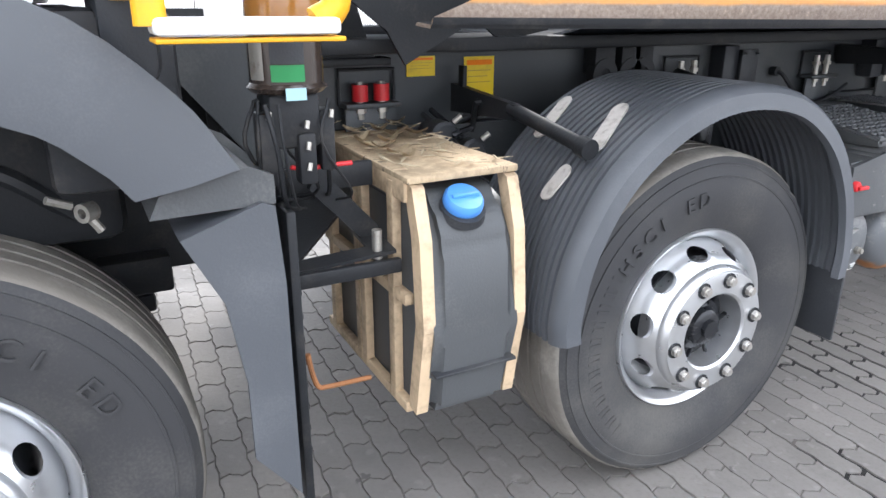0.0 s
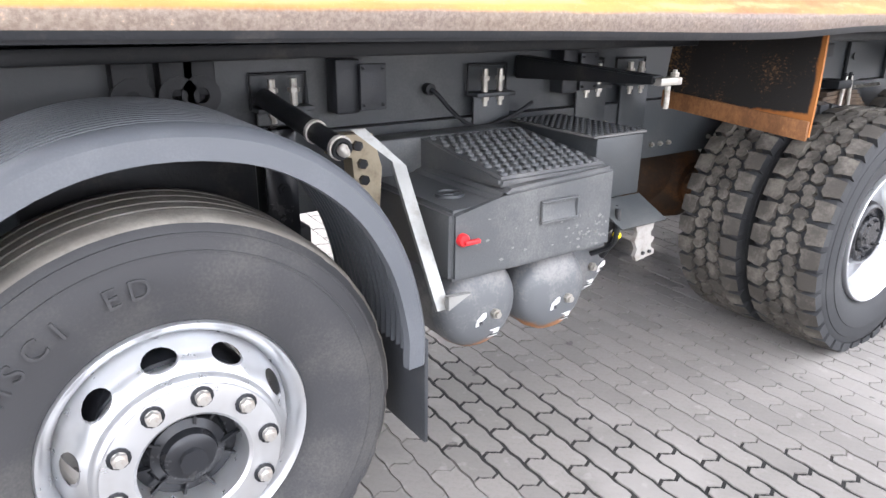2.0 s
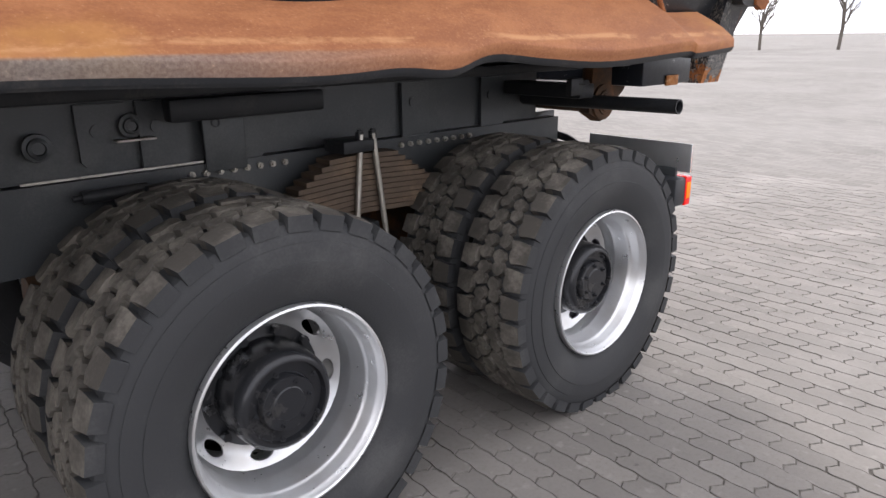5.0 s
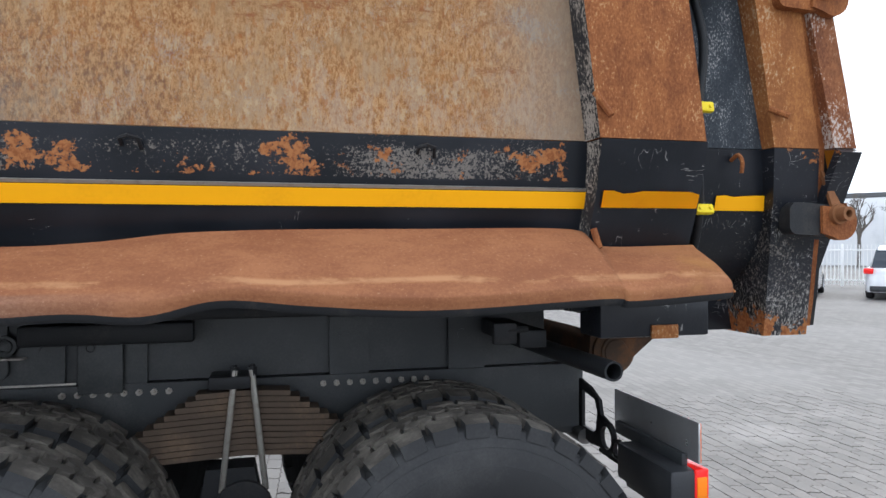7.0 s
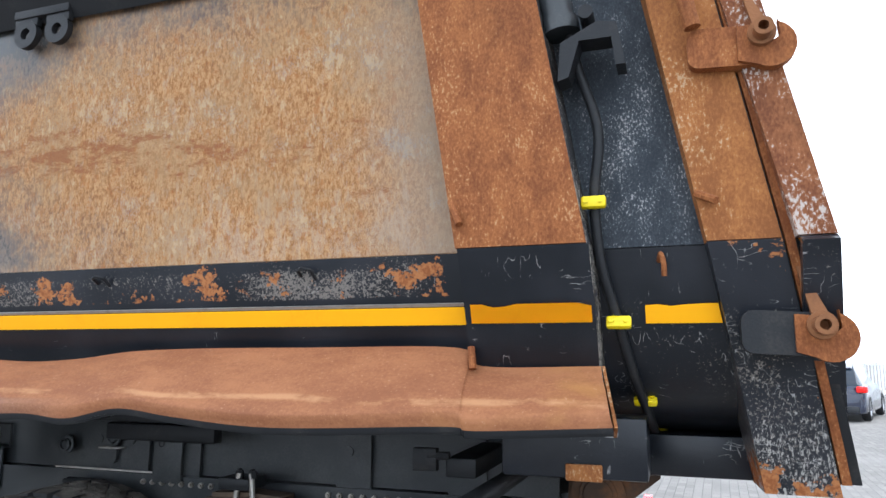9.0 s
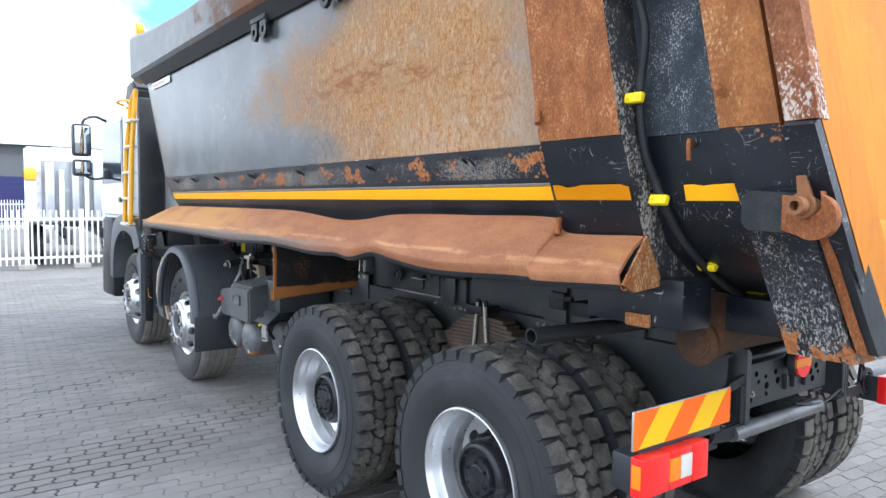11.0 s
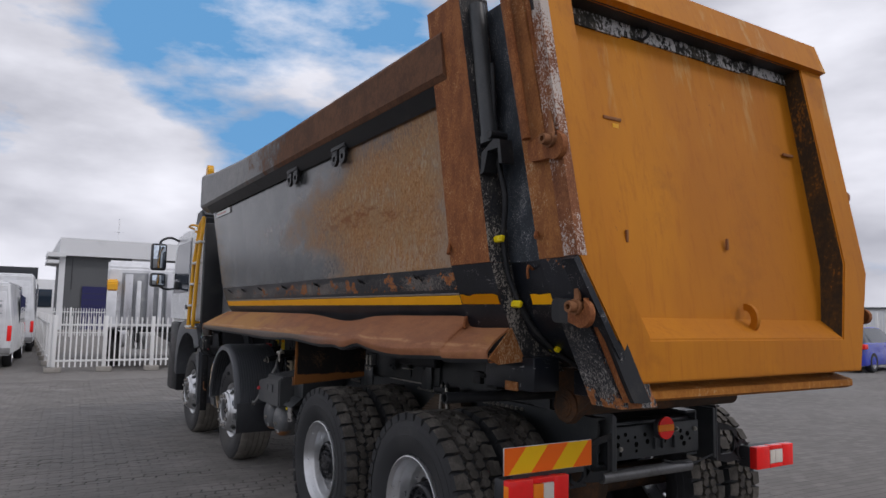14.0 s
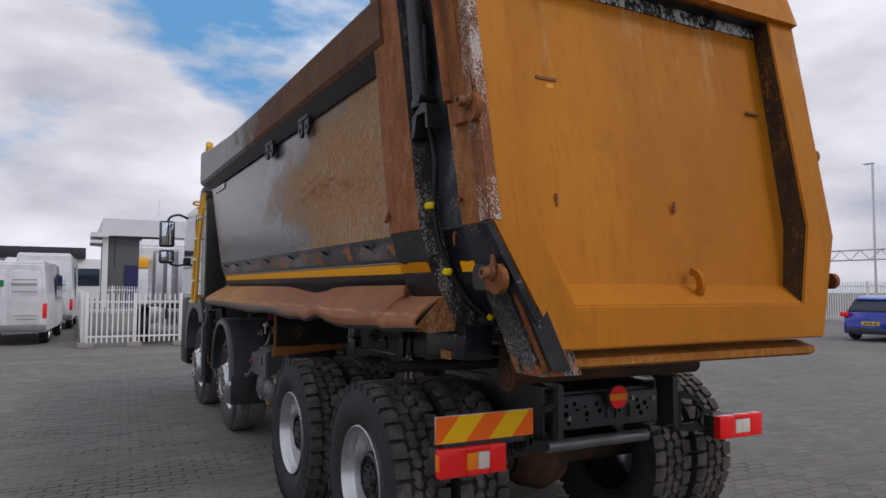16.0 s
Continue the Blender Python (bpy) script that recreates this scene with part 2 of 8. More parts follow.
def panel_mat():
    """Grey coat worn to rust towards the tail."""
    m = Mat("worn_side_panel", 0.4)
    x = m.axis("X")
    z = m.axis("Z")
    big = m.noise(1.1, 7, 0.65)
    blot = m.noise(4.5, 7, 0.72, (1, 1, 1.3), (2, 0, 1))
    streak = m.noise(30, 7, 0.75, (1.0, 1.0, 0.42))
    fleck = m.noise(85, 5, 0.75, (1.0, 1.0, 0.5))
    grain = m.noise(210, 4, 0.7, (1.0, 1.0, 0.6))
    grey = m.mix(m.step(m.noise(2.2, 5), 0.35, 0.7), (0.052, 0.056, 0.058), (0.105, 0.106, 0.105))
    rust = m.mix(m.step(m.op("ADD", m.op("MULTIPLY", fleck, 0.7), m.op("MULTIPLY", grain, 0.3)), 0.40, 0.60), (0.24, 0.100, 0.028), (0.45, 0.257, 0.112))
    dark = m.op("ADD", m.op("MULTIPLY", fleck, 0.55), m.op("MULTIPLY", blot, 0.45))
    rust = m.mix(m.op("MULTIPLY", m.step(dark, 0.545, 0.60), 0.85), rust, (0.22, 0.075, 0.018))
    pale = m.step(m.op("ADD", m.op("MULTIPLY", streak, 0.6), m.op("ADD", m.op("MULTIPLY", big, 0.35), m.op("MULTIPLY", m.step(z, 2.30, 1.9), 0.06))), 0.51, 0.60)
    rust = m.mix(m.op("MULTIPLY", pale, 0.42), rust, (0.45, 0.36, 0.27))
    # duller tan areas, broad and small, and pale scuffs low down
    dull = m.step(m.op("ADD", m.op("MULTIPLY", m.noise(2.6, 6, 0.7, (1, 1, 1.2), (5, 0, 2)), 0.7), m.op("MULTIPLY", streak, 0.3)), 0.46, 0.58)
    rust = m.mix(m.op("MULTIPLY", dull, 0.5), rust, (0.32, 0.205, 0.102))
    rust = m.mix(m.op("MULTIPLY", m.step(m.op("ADD", m.op("MULTIPLY", m.noise(46, 5, 0.7, (1, 1, 0.45), (7, 0, 0)), 0.6), m.op("MULTIPLY", blot, 0.4)), 0.535, 0.60), 0.6), rust, (0.50, 0.36, 0.205))
    rust = m.mix(m.op("MULTIPLY", m.step(m.noise(38, 5, 0.7, (1, 1, 0.6), (1, 0, 8)), 0.56, 0.63), 0.6), rust, (0.31, 0.115, 0.028))
    rust = m.mix(m.op("MULTIPLY", m.step(m.op("ADD", x, m.op("MULTIPLY", blot, 0.35)), 4.45, 4.85), 0.6), rust, (0.27, 0.225, 0.18))
    # a ragged brown stain across the middle
    band = m.op("MULTIPLY", m.step(m.op("ABSOLUTE", m.op("SUBTRACT", m.op("ADD", z, m.op("MULTIPLY", x, 0.03)), 2.38), 0.0), 0.14, 0.0), m.op("MULTIPLY", m.step(x, 2.5, 3.0), m.step(x, 4.6, 3.5)))
    st = m.op("ADD", m.op("ADD", m.op("MULTIPLY", m.noise(8, 8, 0.8, (0.6, 1, 1.8), (3, 0, 0)), 0.8), m.op("MULTIPLY", fleck, 0.25)), m.op("MULTIPLY", band, 0.12))
    rust = m.mix(m.op("MULTIPLY", m.step(st, 0.60, 0.68), 0.75), rust, (0.21, 0.066, 0.017))
    where = m.op("ADD", m.step(x, 0.6, 4.4), m.op("MULTIPLY", m.op("SUBTRACT", big, 0.5), 1.1))
    where = m.op("ADD", where, m.op("MULTIPLY", m.op("SUBTRACT", fleck, 0.5), 0.55))
    where = m.op("ADD", where, m.op("MULTIPLY", m.op("SUBTRACT", blot, 0.5), 0.8))
    where = m.op("SUBTRACT", where, m.op("MULTIPLY", m.step(z, 2.35, 2.8), 0.4))
    where = m.op("SUBTRACT", where, m.op("MULTIPLY", m.step(z, 2.2, 1.92), m.op("MULTIPLY", m.step(x, 4.2, 2.6), 0.3)))
    f = m.step(where, 0.16, 0.8)
    c = m.mix(f, grey, rust)
    worn = m.step(m.op("ADD", m.op("MULTIPLY", grain, 0.5), m.op("MULTIPLY", blot, 0.5)), 0.53, 0.62)
    c = m.mix(m.op("MULTIPLY", worn, m.op("MULTIPLY", f, 0.38)), c, (0.21, 0.215, 0.215))
    m.color(c)
    m.rough(f, 0.2, 0.8)
    m.b.inputs["Specular IOR Level"].default_value = 0.35
    m.bump(fleck, 0.2)
    return m.m


def scratches(m, scale, stretch, mask_scale, lo, hi, loc=(0, 0, 0)):
    """Thin broken lines: where a drawn-out noise crosses its middle."""
    n = m.noise(scale, 1.5, 0.4, stretch, loc)
    line = m.step(m.op("ABSOLUTE", m.op("SUBTRACT", n, 0.5), 0.0), 0.012, 0.004)
    return m.op("MULTIPLY", line, m.step(m.noise(mask_scale, 4, 0.6, (1, 1, 1), loc), lo, hi))


def black_chip_mat(name, chips, scratch, tail=0.0, belt=False, lines=0.6, low=False):
    """Black coat with chips down to rust and bare metal; tail: how much more of it there is towards the tail."""
    m = Mat(name, 0.35)
    m.b.inputs["Specular IOR Level"].default_value = 0.35
    x, z = m.axis("X"), m.axis("Z")
    fine = m.noise(70, 5, 0.7)
    dots = m.noise(150, 3, 0.7)
    blot = m.noise(6.5, 6, 0.68, (1, 1, 1.25), (0.4, 0, 2.2))
    band = m.noise(2.4, 3, 0.5, (1, 1, 2))
    c = m.mix(m.step(m.noise(3, 3), 0.4, 0.7), (0.008, 0.010, 0.014), (0.020, 0.022, 0.028))
    more = m.op("MULTIPLY", m.step(x, 0.6, 3.2), tail)
    inband = more
    if belt:
        inband = m.op("SUBTRACT", more, m.op("MULTIPLY", m.step(z, 1.752, 1.735), 0.35))
        inband = m.op("SUBTRACT", inband, m.op("MULTIPLY", m.step(z, 1.825, 1.86), 0.10))
        inband = m.op("SUBTRACT", inband, m.op("MULTIPLY", m.step(x, 4.62, 4.75), 0.4))
    lim = m.op("ADD", m.op("ADD", m.op("MULTIPLY", dots, 0.6), m.op("MULTIPLY", fine, 0.4)), m.op("ADD", m.op("MULTIPLY", m.op("SUBTRACT", band, 0.5), 0.5), inband))
    c = m.mix(m.op("MULTIPLY", m.step(lim, scratch, scratch + 0.05), 0.75), c, (0.23, 0.205, 0.18))
    c = m.mix(m.op("MULTIPLY", m.op("MAXIMUM", scratches(m, 19, (2.2, 2.2, 0.35), 9, lines, lines + 0.06), scratches(m, 27, (0.45, 0.45, 1.7), 11, lines, lines + 0.06, (4, 1, 2))), 0.8), c, (0.36, 0.35, 0.34))
    lim = m.op("ADD", m.op("ADD", blot, m.op("MULTIPLY", m.op("SUBTRACT", fine, 0.5), 0.28)), m.op("MULTIPLY", inband, 1.0))
    if low:
        rub = m.op("ADD", m.op("MULTIPLY", m.noise(95, 5, 0.75, (1.6, 1.6, 0.4), (3, 3, 0)), 0.75), m.op("MULTIPLY", m.step(z, 1.75, 1.26), 0.15))
        c = m.mix(m.op("MULTIPLY", m.step(rub, 0.535, 0.58), 0.7), c, (0.50, 0.48, 0.44))
        lim = m.op("ADD", lim, m.op("MULTIPLY", m.step(z, 1.50, 1.20), m.op("MULTIPLY", m.step(m.noise(14, 5, 0.7, (1, 1, 0.35)), 0.35, 0.65), 0.2)))
    f = m.step(lim, chips, chips + 0.025)
    c = m.mix(f, c, m.mix(m.step(fine, 0.4, 0.6), (0.24, 0.082, 0.024), (0.38, 0.155, 0.055)))
    m.color(c)
    m.rough(f, 0.3, 0.85)
    m.bump(fine, 0.2)
    return m.m


def rust_plate_mat(name, a, b, pale, amount=0.6, grain=75, patch=0.0):
    m = Mat(name, 0.8)
    m.b.inputs["Specular IOR Level"].default_value = 0.25
    fine = m.noise(grain, 4, 0.7, (1, 1, 0.6))
    mid = m.noise(14, 5, 0.65, (1, 1, 0.5))
    big = m.noise(2.2, 5, 0.6)
    c = m.mix(m.step(m.op("ADD", m.op("MULTIPLY", mid, 0.5), m.op("MULTIPLY", fine, 0.5)), 0.38, 0.62), a, b)
    c = m.mix(m.op("MULTIPLY", m.step(big, 0.5, 0.7), 0.4), c, tuple(v * 0.5 for v in a))
    lim = m.op("ADD", m.op("MULTIPLY", fine, 0.75), m.op("MULTIPLY", mid, 0.35))
    lim = m.op("ADD", lim, m.op("MULTIPLY", m.op("SUBTRACT", m.noise(3.3, 4, 0.6, (1, 1, 0.5), (1, 2, 5)), 0.5), patch))
    c = m.mix(m.op("MULTIPLY", m.step(lim, amount, amount + 0.07), 0.75), c, pale)
    m.color(c)
    m.rough(mid, 0.65, 0.92)
    m.bump(fine, 0.35)
    return m.m


def rail_mat():
    """Grey coat at the front giving way to brown rust at the tail."""
    m = Mat("worn_top_rail", 0.6)
    m.b.inputs["Specular IOR Level"].default_value = 0.3
    fine = m.noise(80, 4, 0.7, (1, 1, 0.6))
    mid = m.noise(6, 6, 0.7)
    rust = m.mix(m.step(m.op("ADD", m.op("MULTIPLY", mid, 0.6), m.op("MULTIPLY", fine, 0.4)), 0.38, 0.62), (0.085, 0.040, 0.022), (0.155, 0.072, 0.036))
    grey = m.mix(m.step(mid, 0.4, 0.7), (0.07, 0.068, 0.066), (0.125, 0.118, 0.11))
    f = m.step(m.op("ADD", m.step(m.axis("X"), -0.5, 3.6), m.op("MULTIPLY", m.op("SUBTRACT", mid, 0.5), 1.2)), 0.3, 0.7)
    m.color(m.mix(f, grey, rust))
    m.rough(f, 0.35, 0.85)
    m.bump(fine, 0.25)
    return m.m


def lip_mat():
    """Rust with ochre paint left on it and a scuffed, greyed lower edge."""
    m = Mat("worn_chute_lip", 0.7)
    x, z = m.axis("X"), m.axis("Z")
    fine = m.noise(110, 5, 0.7)
    mid = m.noise(9, 6, 0.7, (0.5, 1, 1.4))
    big = m.noise(1.4, 5, 0.6, (0.6, 1, 1))
    c = m.mix(m.step(m.op("ADD", m.op("MULTIPLY", mid, 0.65), m.op("MULTIPLY", fine, 0.35)), 0.36, 0.64), (0.225, 0.085, 0.037), (0.335, 0.141, 0.063))
    ochre = m.op("ADD", big, m.op("MULTIPLY", m.step(x, 3.7, 1.2), 0.16))
    c = m.mix(m.op("MULTIPLY", m.step(ochre, 0.56, 0.72), 0.7), c, (0.47, 0.235, 0.06))
    edge = m.op("ADD", m.step(z, 1.452, 1.425), m.op("MULTIPLY", m.op("SUBTRACT", mid, 0.5), 1.0))
    edge = m.op("MULTIPLY", m.step(edge, 0.4, 0.9), m.step(x, 3.6, 2.4))
    c = m.mix(m.op("MULTIPLY", edge, 0.85), c, m.mix(m.step(fine, 0.35, 0.65), (0.105, 0.098, 0.092), (0.175, 0.165, 0.152)))
    c = m.mix(m.op("MULTIPLY", m.step(fine, 0.62, 0.7), 0.45), c, (0.46, 0.30, 0.19))
    crease = m.op("ABSOLUTE", m.op("SUBTRACT", m.op("ADD", z, m.op("MULTIPLY", m.noise(2.0, 3), 0.05)), 1.483), 0.0)
    c = m.mix(m.op("MULTIPLY", m.step(crease, 0.011, 0.003), m.op("MULTIPLY", m.step(mid, 0.40, 0.6), 0.65)), c, (0.50, 0.27, 0.13))
    m.b.inputs["Specular IOR Level"].default_value = 0.25
    m.color(c)
    m.rough(mid, 0.5, 0.85)
    m.bump(fine, 0.2)
    return m.m


SIDE_PANEL = panel_mat()
LIP = lip_mat()
BLACK_CHIP = black_chip_mat("chipped_black_paint", 0.58, 0.565, 0.055, True, 0.66)
PLAIN_BLACK = black_chip_mat("scuffed_black_paint", 0.74, 0.66, 0.0, False, 0.58)
SCRATCH_BLACK = black_chip_mat("scratched_black_paint", 0.63, 0.60, 0.0, False, 0.54, True)
RUST_RIB = rust_plate_mat("rusted_rib", (0.175, 0.056, 0.018), (0.34, 0.128, 0.042), (0.50, 0.31, 0.16), 0.645, 150, 0.35)
RUST_RAIL = rail_mat()
RUST_POST = rust_plate_mat("rusted_post", (0.22, 0.080, 0.024), (0.37, 0.150, 0.046), (0.50, 0.36, 0.22), 0.625, 130, 0.5)
FLANGE = rust_plate_mat("rusted_flange", (0.15, 0.05, 0.02), (0.31, 0.125, 0.05), (0.54, 0.51, 0.47), 0.50, 130, 0.75)
SPECK_BLACK = rust_plate_mat("speckled_black", (0.026, 0.032, 0.040), (0.066, 0.075, 0.086), (0.42, 0.41, 0.40), 0.618, 190, 0.15)


def gate_mat():
    m = Mat("ochre_gate_paint", 0.6)
    m.b.inputs["Specular IOR Level"].default_value = 0.22
    z = m.axis("Z")
    big = m.noise(0.9, 5, 0.6, (1, 1, 0.35))
    run = m.noise(9, 5, 0.65, (1, 1, 0.05))
    drip = m.noise(26, 4, 0.7, (1, 1, 0.06), (2, 0, 0))
    fine = m.noise(70, 3)
    c = m.mix(m.step(big, 0.32, 0.7), (0.40, 0.135, 0.003), (0.54, 0.205, 0.005))
    c = m.mix(m.op("MULTIPLY", m.step(drip, 0.48, 0.72), 0.4), c, (0.31, 0.088, 0.004))
    top = m.step(m.op("ADD", z, m.op("MULTIPLY", m.noise(1.3, 3), 0.5)), 2.55, 3.35)
    c = m.mix(m.op("MULTIPLY", m.op("MULTIPLY", m.step(run, 0.54, 0.68), top), 0.5), c, (0.50, 0.33, 0.13))
    c = m.mix(m.op("MULTIPLY", m.step(m.noise(2.4, 6, 0.7), 0.55, 0.75), 0.5), c, (0.26, 0.085, 0.008))
    c = m.mix(m.step(m.op("ADD", m.noise(38, 4, 0.7, (1, 1, 0.5)), m.op("MULTIPLY", m.noise(3, 3), 0.35)), 0.90, 0.93), c, (0.14, 0.05, 0.015))
    m.color(c)
    m.rough(big, 0.5, 0.75)
    m.bump(fine, 0.12)
    return m.m


GATE = gate_mat()
# brown-black with ochre flecks, for the right wall of the gate's recess
GATE_DARK = rust_plate_mat("dark_recess_wall", (0.030, 0.022, 0.014), (0.075, 0.040, 0.014), (0.26, 0.10, 0.012), 0.62, 60, 0.5)


def brick_mat(name, random_of):
    m = Mat(name, 0.85)
    r = m.rand() if random_of == "object" else m.island()
    fine = m.noise(55, 4, 0.7)
    c = m.mix(r, (0.138, 0.128, 0.118), (0.182, 0.169, 0.155))
    c = m.mix(m.op("MULTIPLY", m.step(fine, 0.45, 0.75), 0.45), c, (0.115, 0.105, 0.096))
    c = m.mix(m.op("MULTIPLY", m.step(m.worldnoise(0.55, 4), 0.45, 0.65), 0.3), c, (0.22, 0.207, 0.193))
    # grime in blots and streaks, pale dust where wheels have turned
    c = m.mix(m.op("MULTIPLY", m.step(m.worldnoise(3.1, 6), 0.52, 0.72), 0.35), c, (0.105, 0.098, 0.09))
    c = m.mix(m.op("MULTIPLY", m.step(m.worldnoise(17, 5), 0.60, 0.72), 0.35), c, (0.27, 0.257, 0.24))
    x = m.world("X")
    dust = m.op("ADD", m.worldnoise(1.1, 6), m.op("MULTIPLY", m.step(m.op("ABSOLUTE", m.op("SUBTRACT", x, 2.6), 0.0), 0.9, 0.1), 0.08))
    c = m.mix(m.op("MULTIPLY", m.step(dust, 0.56, 0.68), 0.3), c, (0.29, 0.273, 0.255))
    c = m.mix(m.op("MULTIPLY", m.step(m.worldnoise(9, 3), 0.70, 0.74), 0.6), c, (0.05, 0.047, 0.043))
    m.color(c)
    m.rough(fine, 0.7, 0.95)
    m.bump(fine, 0.5, 0.003)
    return m.m


PAVER = brick_mat("paver", "object")
PAVER_FAR = brick_mat("paver_joined", "island")


# ---- mesh tools ----
def box(bm, x0, x1, y0, y1, z0, z1, bevel=0.0):
    vs = [bm.verts.new((x, y, z)) for x in (x0, x1) for y in (y0, y1) for z in (z0, z1)]
    fs = [bm.faces.new([vs[i] for i in q]) for q in ((0, 1, 3, 2), (4, 6, 7, 5), (0, 4, 5, 1), (2, 3, 7, 6), (0, 2, 6, 4), (1, 5, 7, 3))]
    if bevel:
        es = list({e for f in fs for e in f.edges})
        bmesh.ops.bevel(bm, geom=es, offset=bevel, segments=2, affect="EDGES", profile=0.5)
    return bm


def prism(bm, pts, axis, a, b):
    """A flat outline pushed from a to b along an axis; pts are the other two coordinates, in order."""
    def at(p, d):
        return {"x": (d, p[0], p[1]), "y": (p[0], d, p[1]), "z": (p[0], p[1], d)}[axis]
    lo = [bm.verts.new(at(p, a)) for p in pts]
    hi = [bm.verts.new(at(p, b)) for p in pts]
    n = len(pts)
    bm.faces.new(lo[::-1])
    bm.faces.new(hi)
    for i in range(n):
        bm.faces.new((lo[i], lo[(i + 1) % n], hi[(i + 1) % n], hi[i]))
    return bm


def plate(bm, corners, thick):
    """A thick sheet on a polygon of corners in space."""
    c = [Vector(p) for p in corners]
    n = (c[1] - c[0]).cross(c[2] - c[1]).normalized() * thick
    lo = [bm.verts.new(p) for p in c]
    hi = [bm.verts.new(p + n) for p in c]
    k = len(c)
    bm.faces.new(lo[::-1])
    bm.faces.new(hi)
    for i in range(k):
        bm.faces.new((lo[i], lo[(i + 1) % k], hi[(i + 1) % k], hi[i]))
    return bm


def tube(bm, pts, r, seg=10, inner=0.0):
    """A round bar along a line of points; with inner, a pipe that is open at both ends."""
    pts = [Vector(p) for p in pts]

    def rings(rad):
        out, side = [], None
        for i, p in enumerate(pts):
            d = (pts[min(i + 1, len(pts) - 1)] - pts[max(i - 1, 0)]).normalized()
            if side is None:
                side = d.orthogonal().normalized()
            side = (side - d * side.dot(d)).normalized()
            up = d.cross(side)
            out.append([bm.verts.new(p + (side * math.cos(a) + up * math.sin(a)) * rad) for a in (2 * math.pi * k / seg for k in range(seg))])
        return out
    rs = rings(r)
    for a, b in zip(rs, rs[1:]):
        for k in range(seg):
            bm.faces.new((a[k], a[(k + 1) % seg], b[(k + 1) % seg], b[k]))
    if inner:
        ri = rings(inner)
        for a, b in zip(ri, ri[1:]):
            for k in range(seg):
                bm.faces.new((a[k], b[k], b[(k + 1) % seg], a[(k + 1) % seg]))
        for o, i in ((rs[0], ri[0]), (rs[-1], ri[-1])):
            for k in range(seg):
                bm.faces.new((o[k], i[k], i[(k + 1) % seg], o[(k + 1) % seg]))
    else:
        bm.faces.new(rs[0][::-1])
        bm.faces.new(rs[-1])
    return bm


def revolve(bm, profile, c, seg=48, axis="y", close=False):
    """Spins (along, radius) pairs round an axis through c."""
    rows = []
    for a, r in profile:
        ring = []
        for k in range(seg):
            t = 2 * math.pi * k / seg
            u, v = r * math.cos(t), r * math.sin(t)
            p = {"y": (u, a, v), "x": (a, u, v), "z": (u, v, a)}[axis]
            ring.append(bm.verts.new((c[0] + p[0], c[1] + p[1], c[2] + p[2])))
        rows.append(ring)
    pairs = list(zip(rows, rows[1:])) + ([(rows[-1], rows[0])] if close else [])
    for a, b in pairs:
        for k in range(seg):
            bm.faces.new((a[k], b[k], b[(k + 1) % seg], a[(k + 1) % seg]))
    if not close:
        for ring, r in ((rows[0], profile[0][1]), (rows[-1], profile[-1][1])):
            if r > 1e-4:
                bm.faces.new(ring)
    return bm


def smooth_line(pts, n):
    """More points on a soft curve through the given ones."""
    p = [Vector(q) for q in pts]
    p = [p[0] * 2 - p[1]] + p + [p[-1] * 2 - p[-2]]
    out = []
    for i in range(1, len(p) - 2):
        for k in range(n):
            t = k / n
            a, b, c, d = p[i - 1:i + 3]
            out.append(0.5 * (2 * b + (c - a) * t + (2 * a - 5 * b + 4 * c - d) * t * t + (3 * b - a - 3 * c + d) * t ** 3))
    return out + [p[-2]]


def mesh_of(name, bm, material, smooth=0.0):
    bmesh.ops.recalc_face_normals(bm, faces=bm.faces)
    me = bpy.data.meshes.new(name)
    bm.to_mesh(me)
    bm.free()
    for m in (material if isinstance(material, (list, tuple)) else [material]):
        me.materials.append(m)
    if smooth:
        me.polygons.foreach_set("use_smooth", [True] * len(me.polygons))
        me.set_sharp_from_angle(angle=radians(smooth))
    return me


def part(name, bm, material, parent, label="", smooth=35.0):
    ob = new(name, mesh_of(name, bm, material, smooth))
    ob.parent = parent
    return tagged(ob, label) if label else ob


def base(name, at, label, category, group=""):
    ob = new(name)
    ob.location = at
    return tagged(ob, label, category, group)


def B():
    return bmesh.new()


def bolt(bm, p, d, r=0.013, h=0.014):
    """A hexagon head on a face; d is the way it stands out."""
    d = Vector(d).normalized()
    tube(bm, [Vector(p), Vector(p) + d * h], r, 6)
    tube(bm, [Vector(p) + d * h, Vector(p) + d * (h + 0.008)], r * 0.55, 6)


YC = 1.15
HUB_Z = 0.53
AXLES = (-1.95, 0.015, 2.945, 4.34)
REAR_Z = 0.516

truck = base("tipper_truck", (0, 0, 0), "worn white-cab tipper truck with rusty skip and ochre tailgate", "truck")


# ---- wheels ----
def disc_with_holes(bm, surf, n, size=0.56):
    """A ring of n sectors, each with a round hole; surf(angle, v) gives a point, v from -1 (inside) to 1 (outside)."""
    for s in range(n):
        mid, half = 2 * math.pi * s / n, math.pi / n
        inner, outer = [], []
        for k in range(16):
            a = 2 * math.pi * k / 16
            ca, sa = math.cos(a), math.sin(a)
            m = max(abs(ca), abs(sa))
            inner.append(bm.verts.new(surf(mid + half * ca * size, sa * size * 1.05)))
            outer.append(bm.verts.new(surf(mid + half * ca / m, sa / m)))
        back = [bm.verts.new(v.co + Vector((0, 0.012, 0))) for v in inner]
        for k in range(16):
            j = (k + 1) % 16
            bm.faces.new((inner[k], inner[j], outer[j], outer[k]))
            bm.faces.new((inner[k], back[k], back[j], inner[j]))


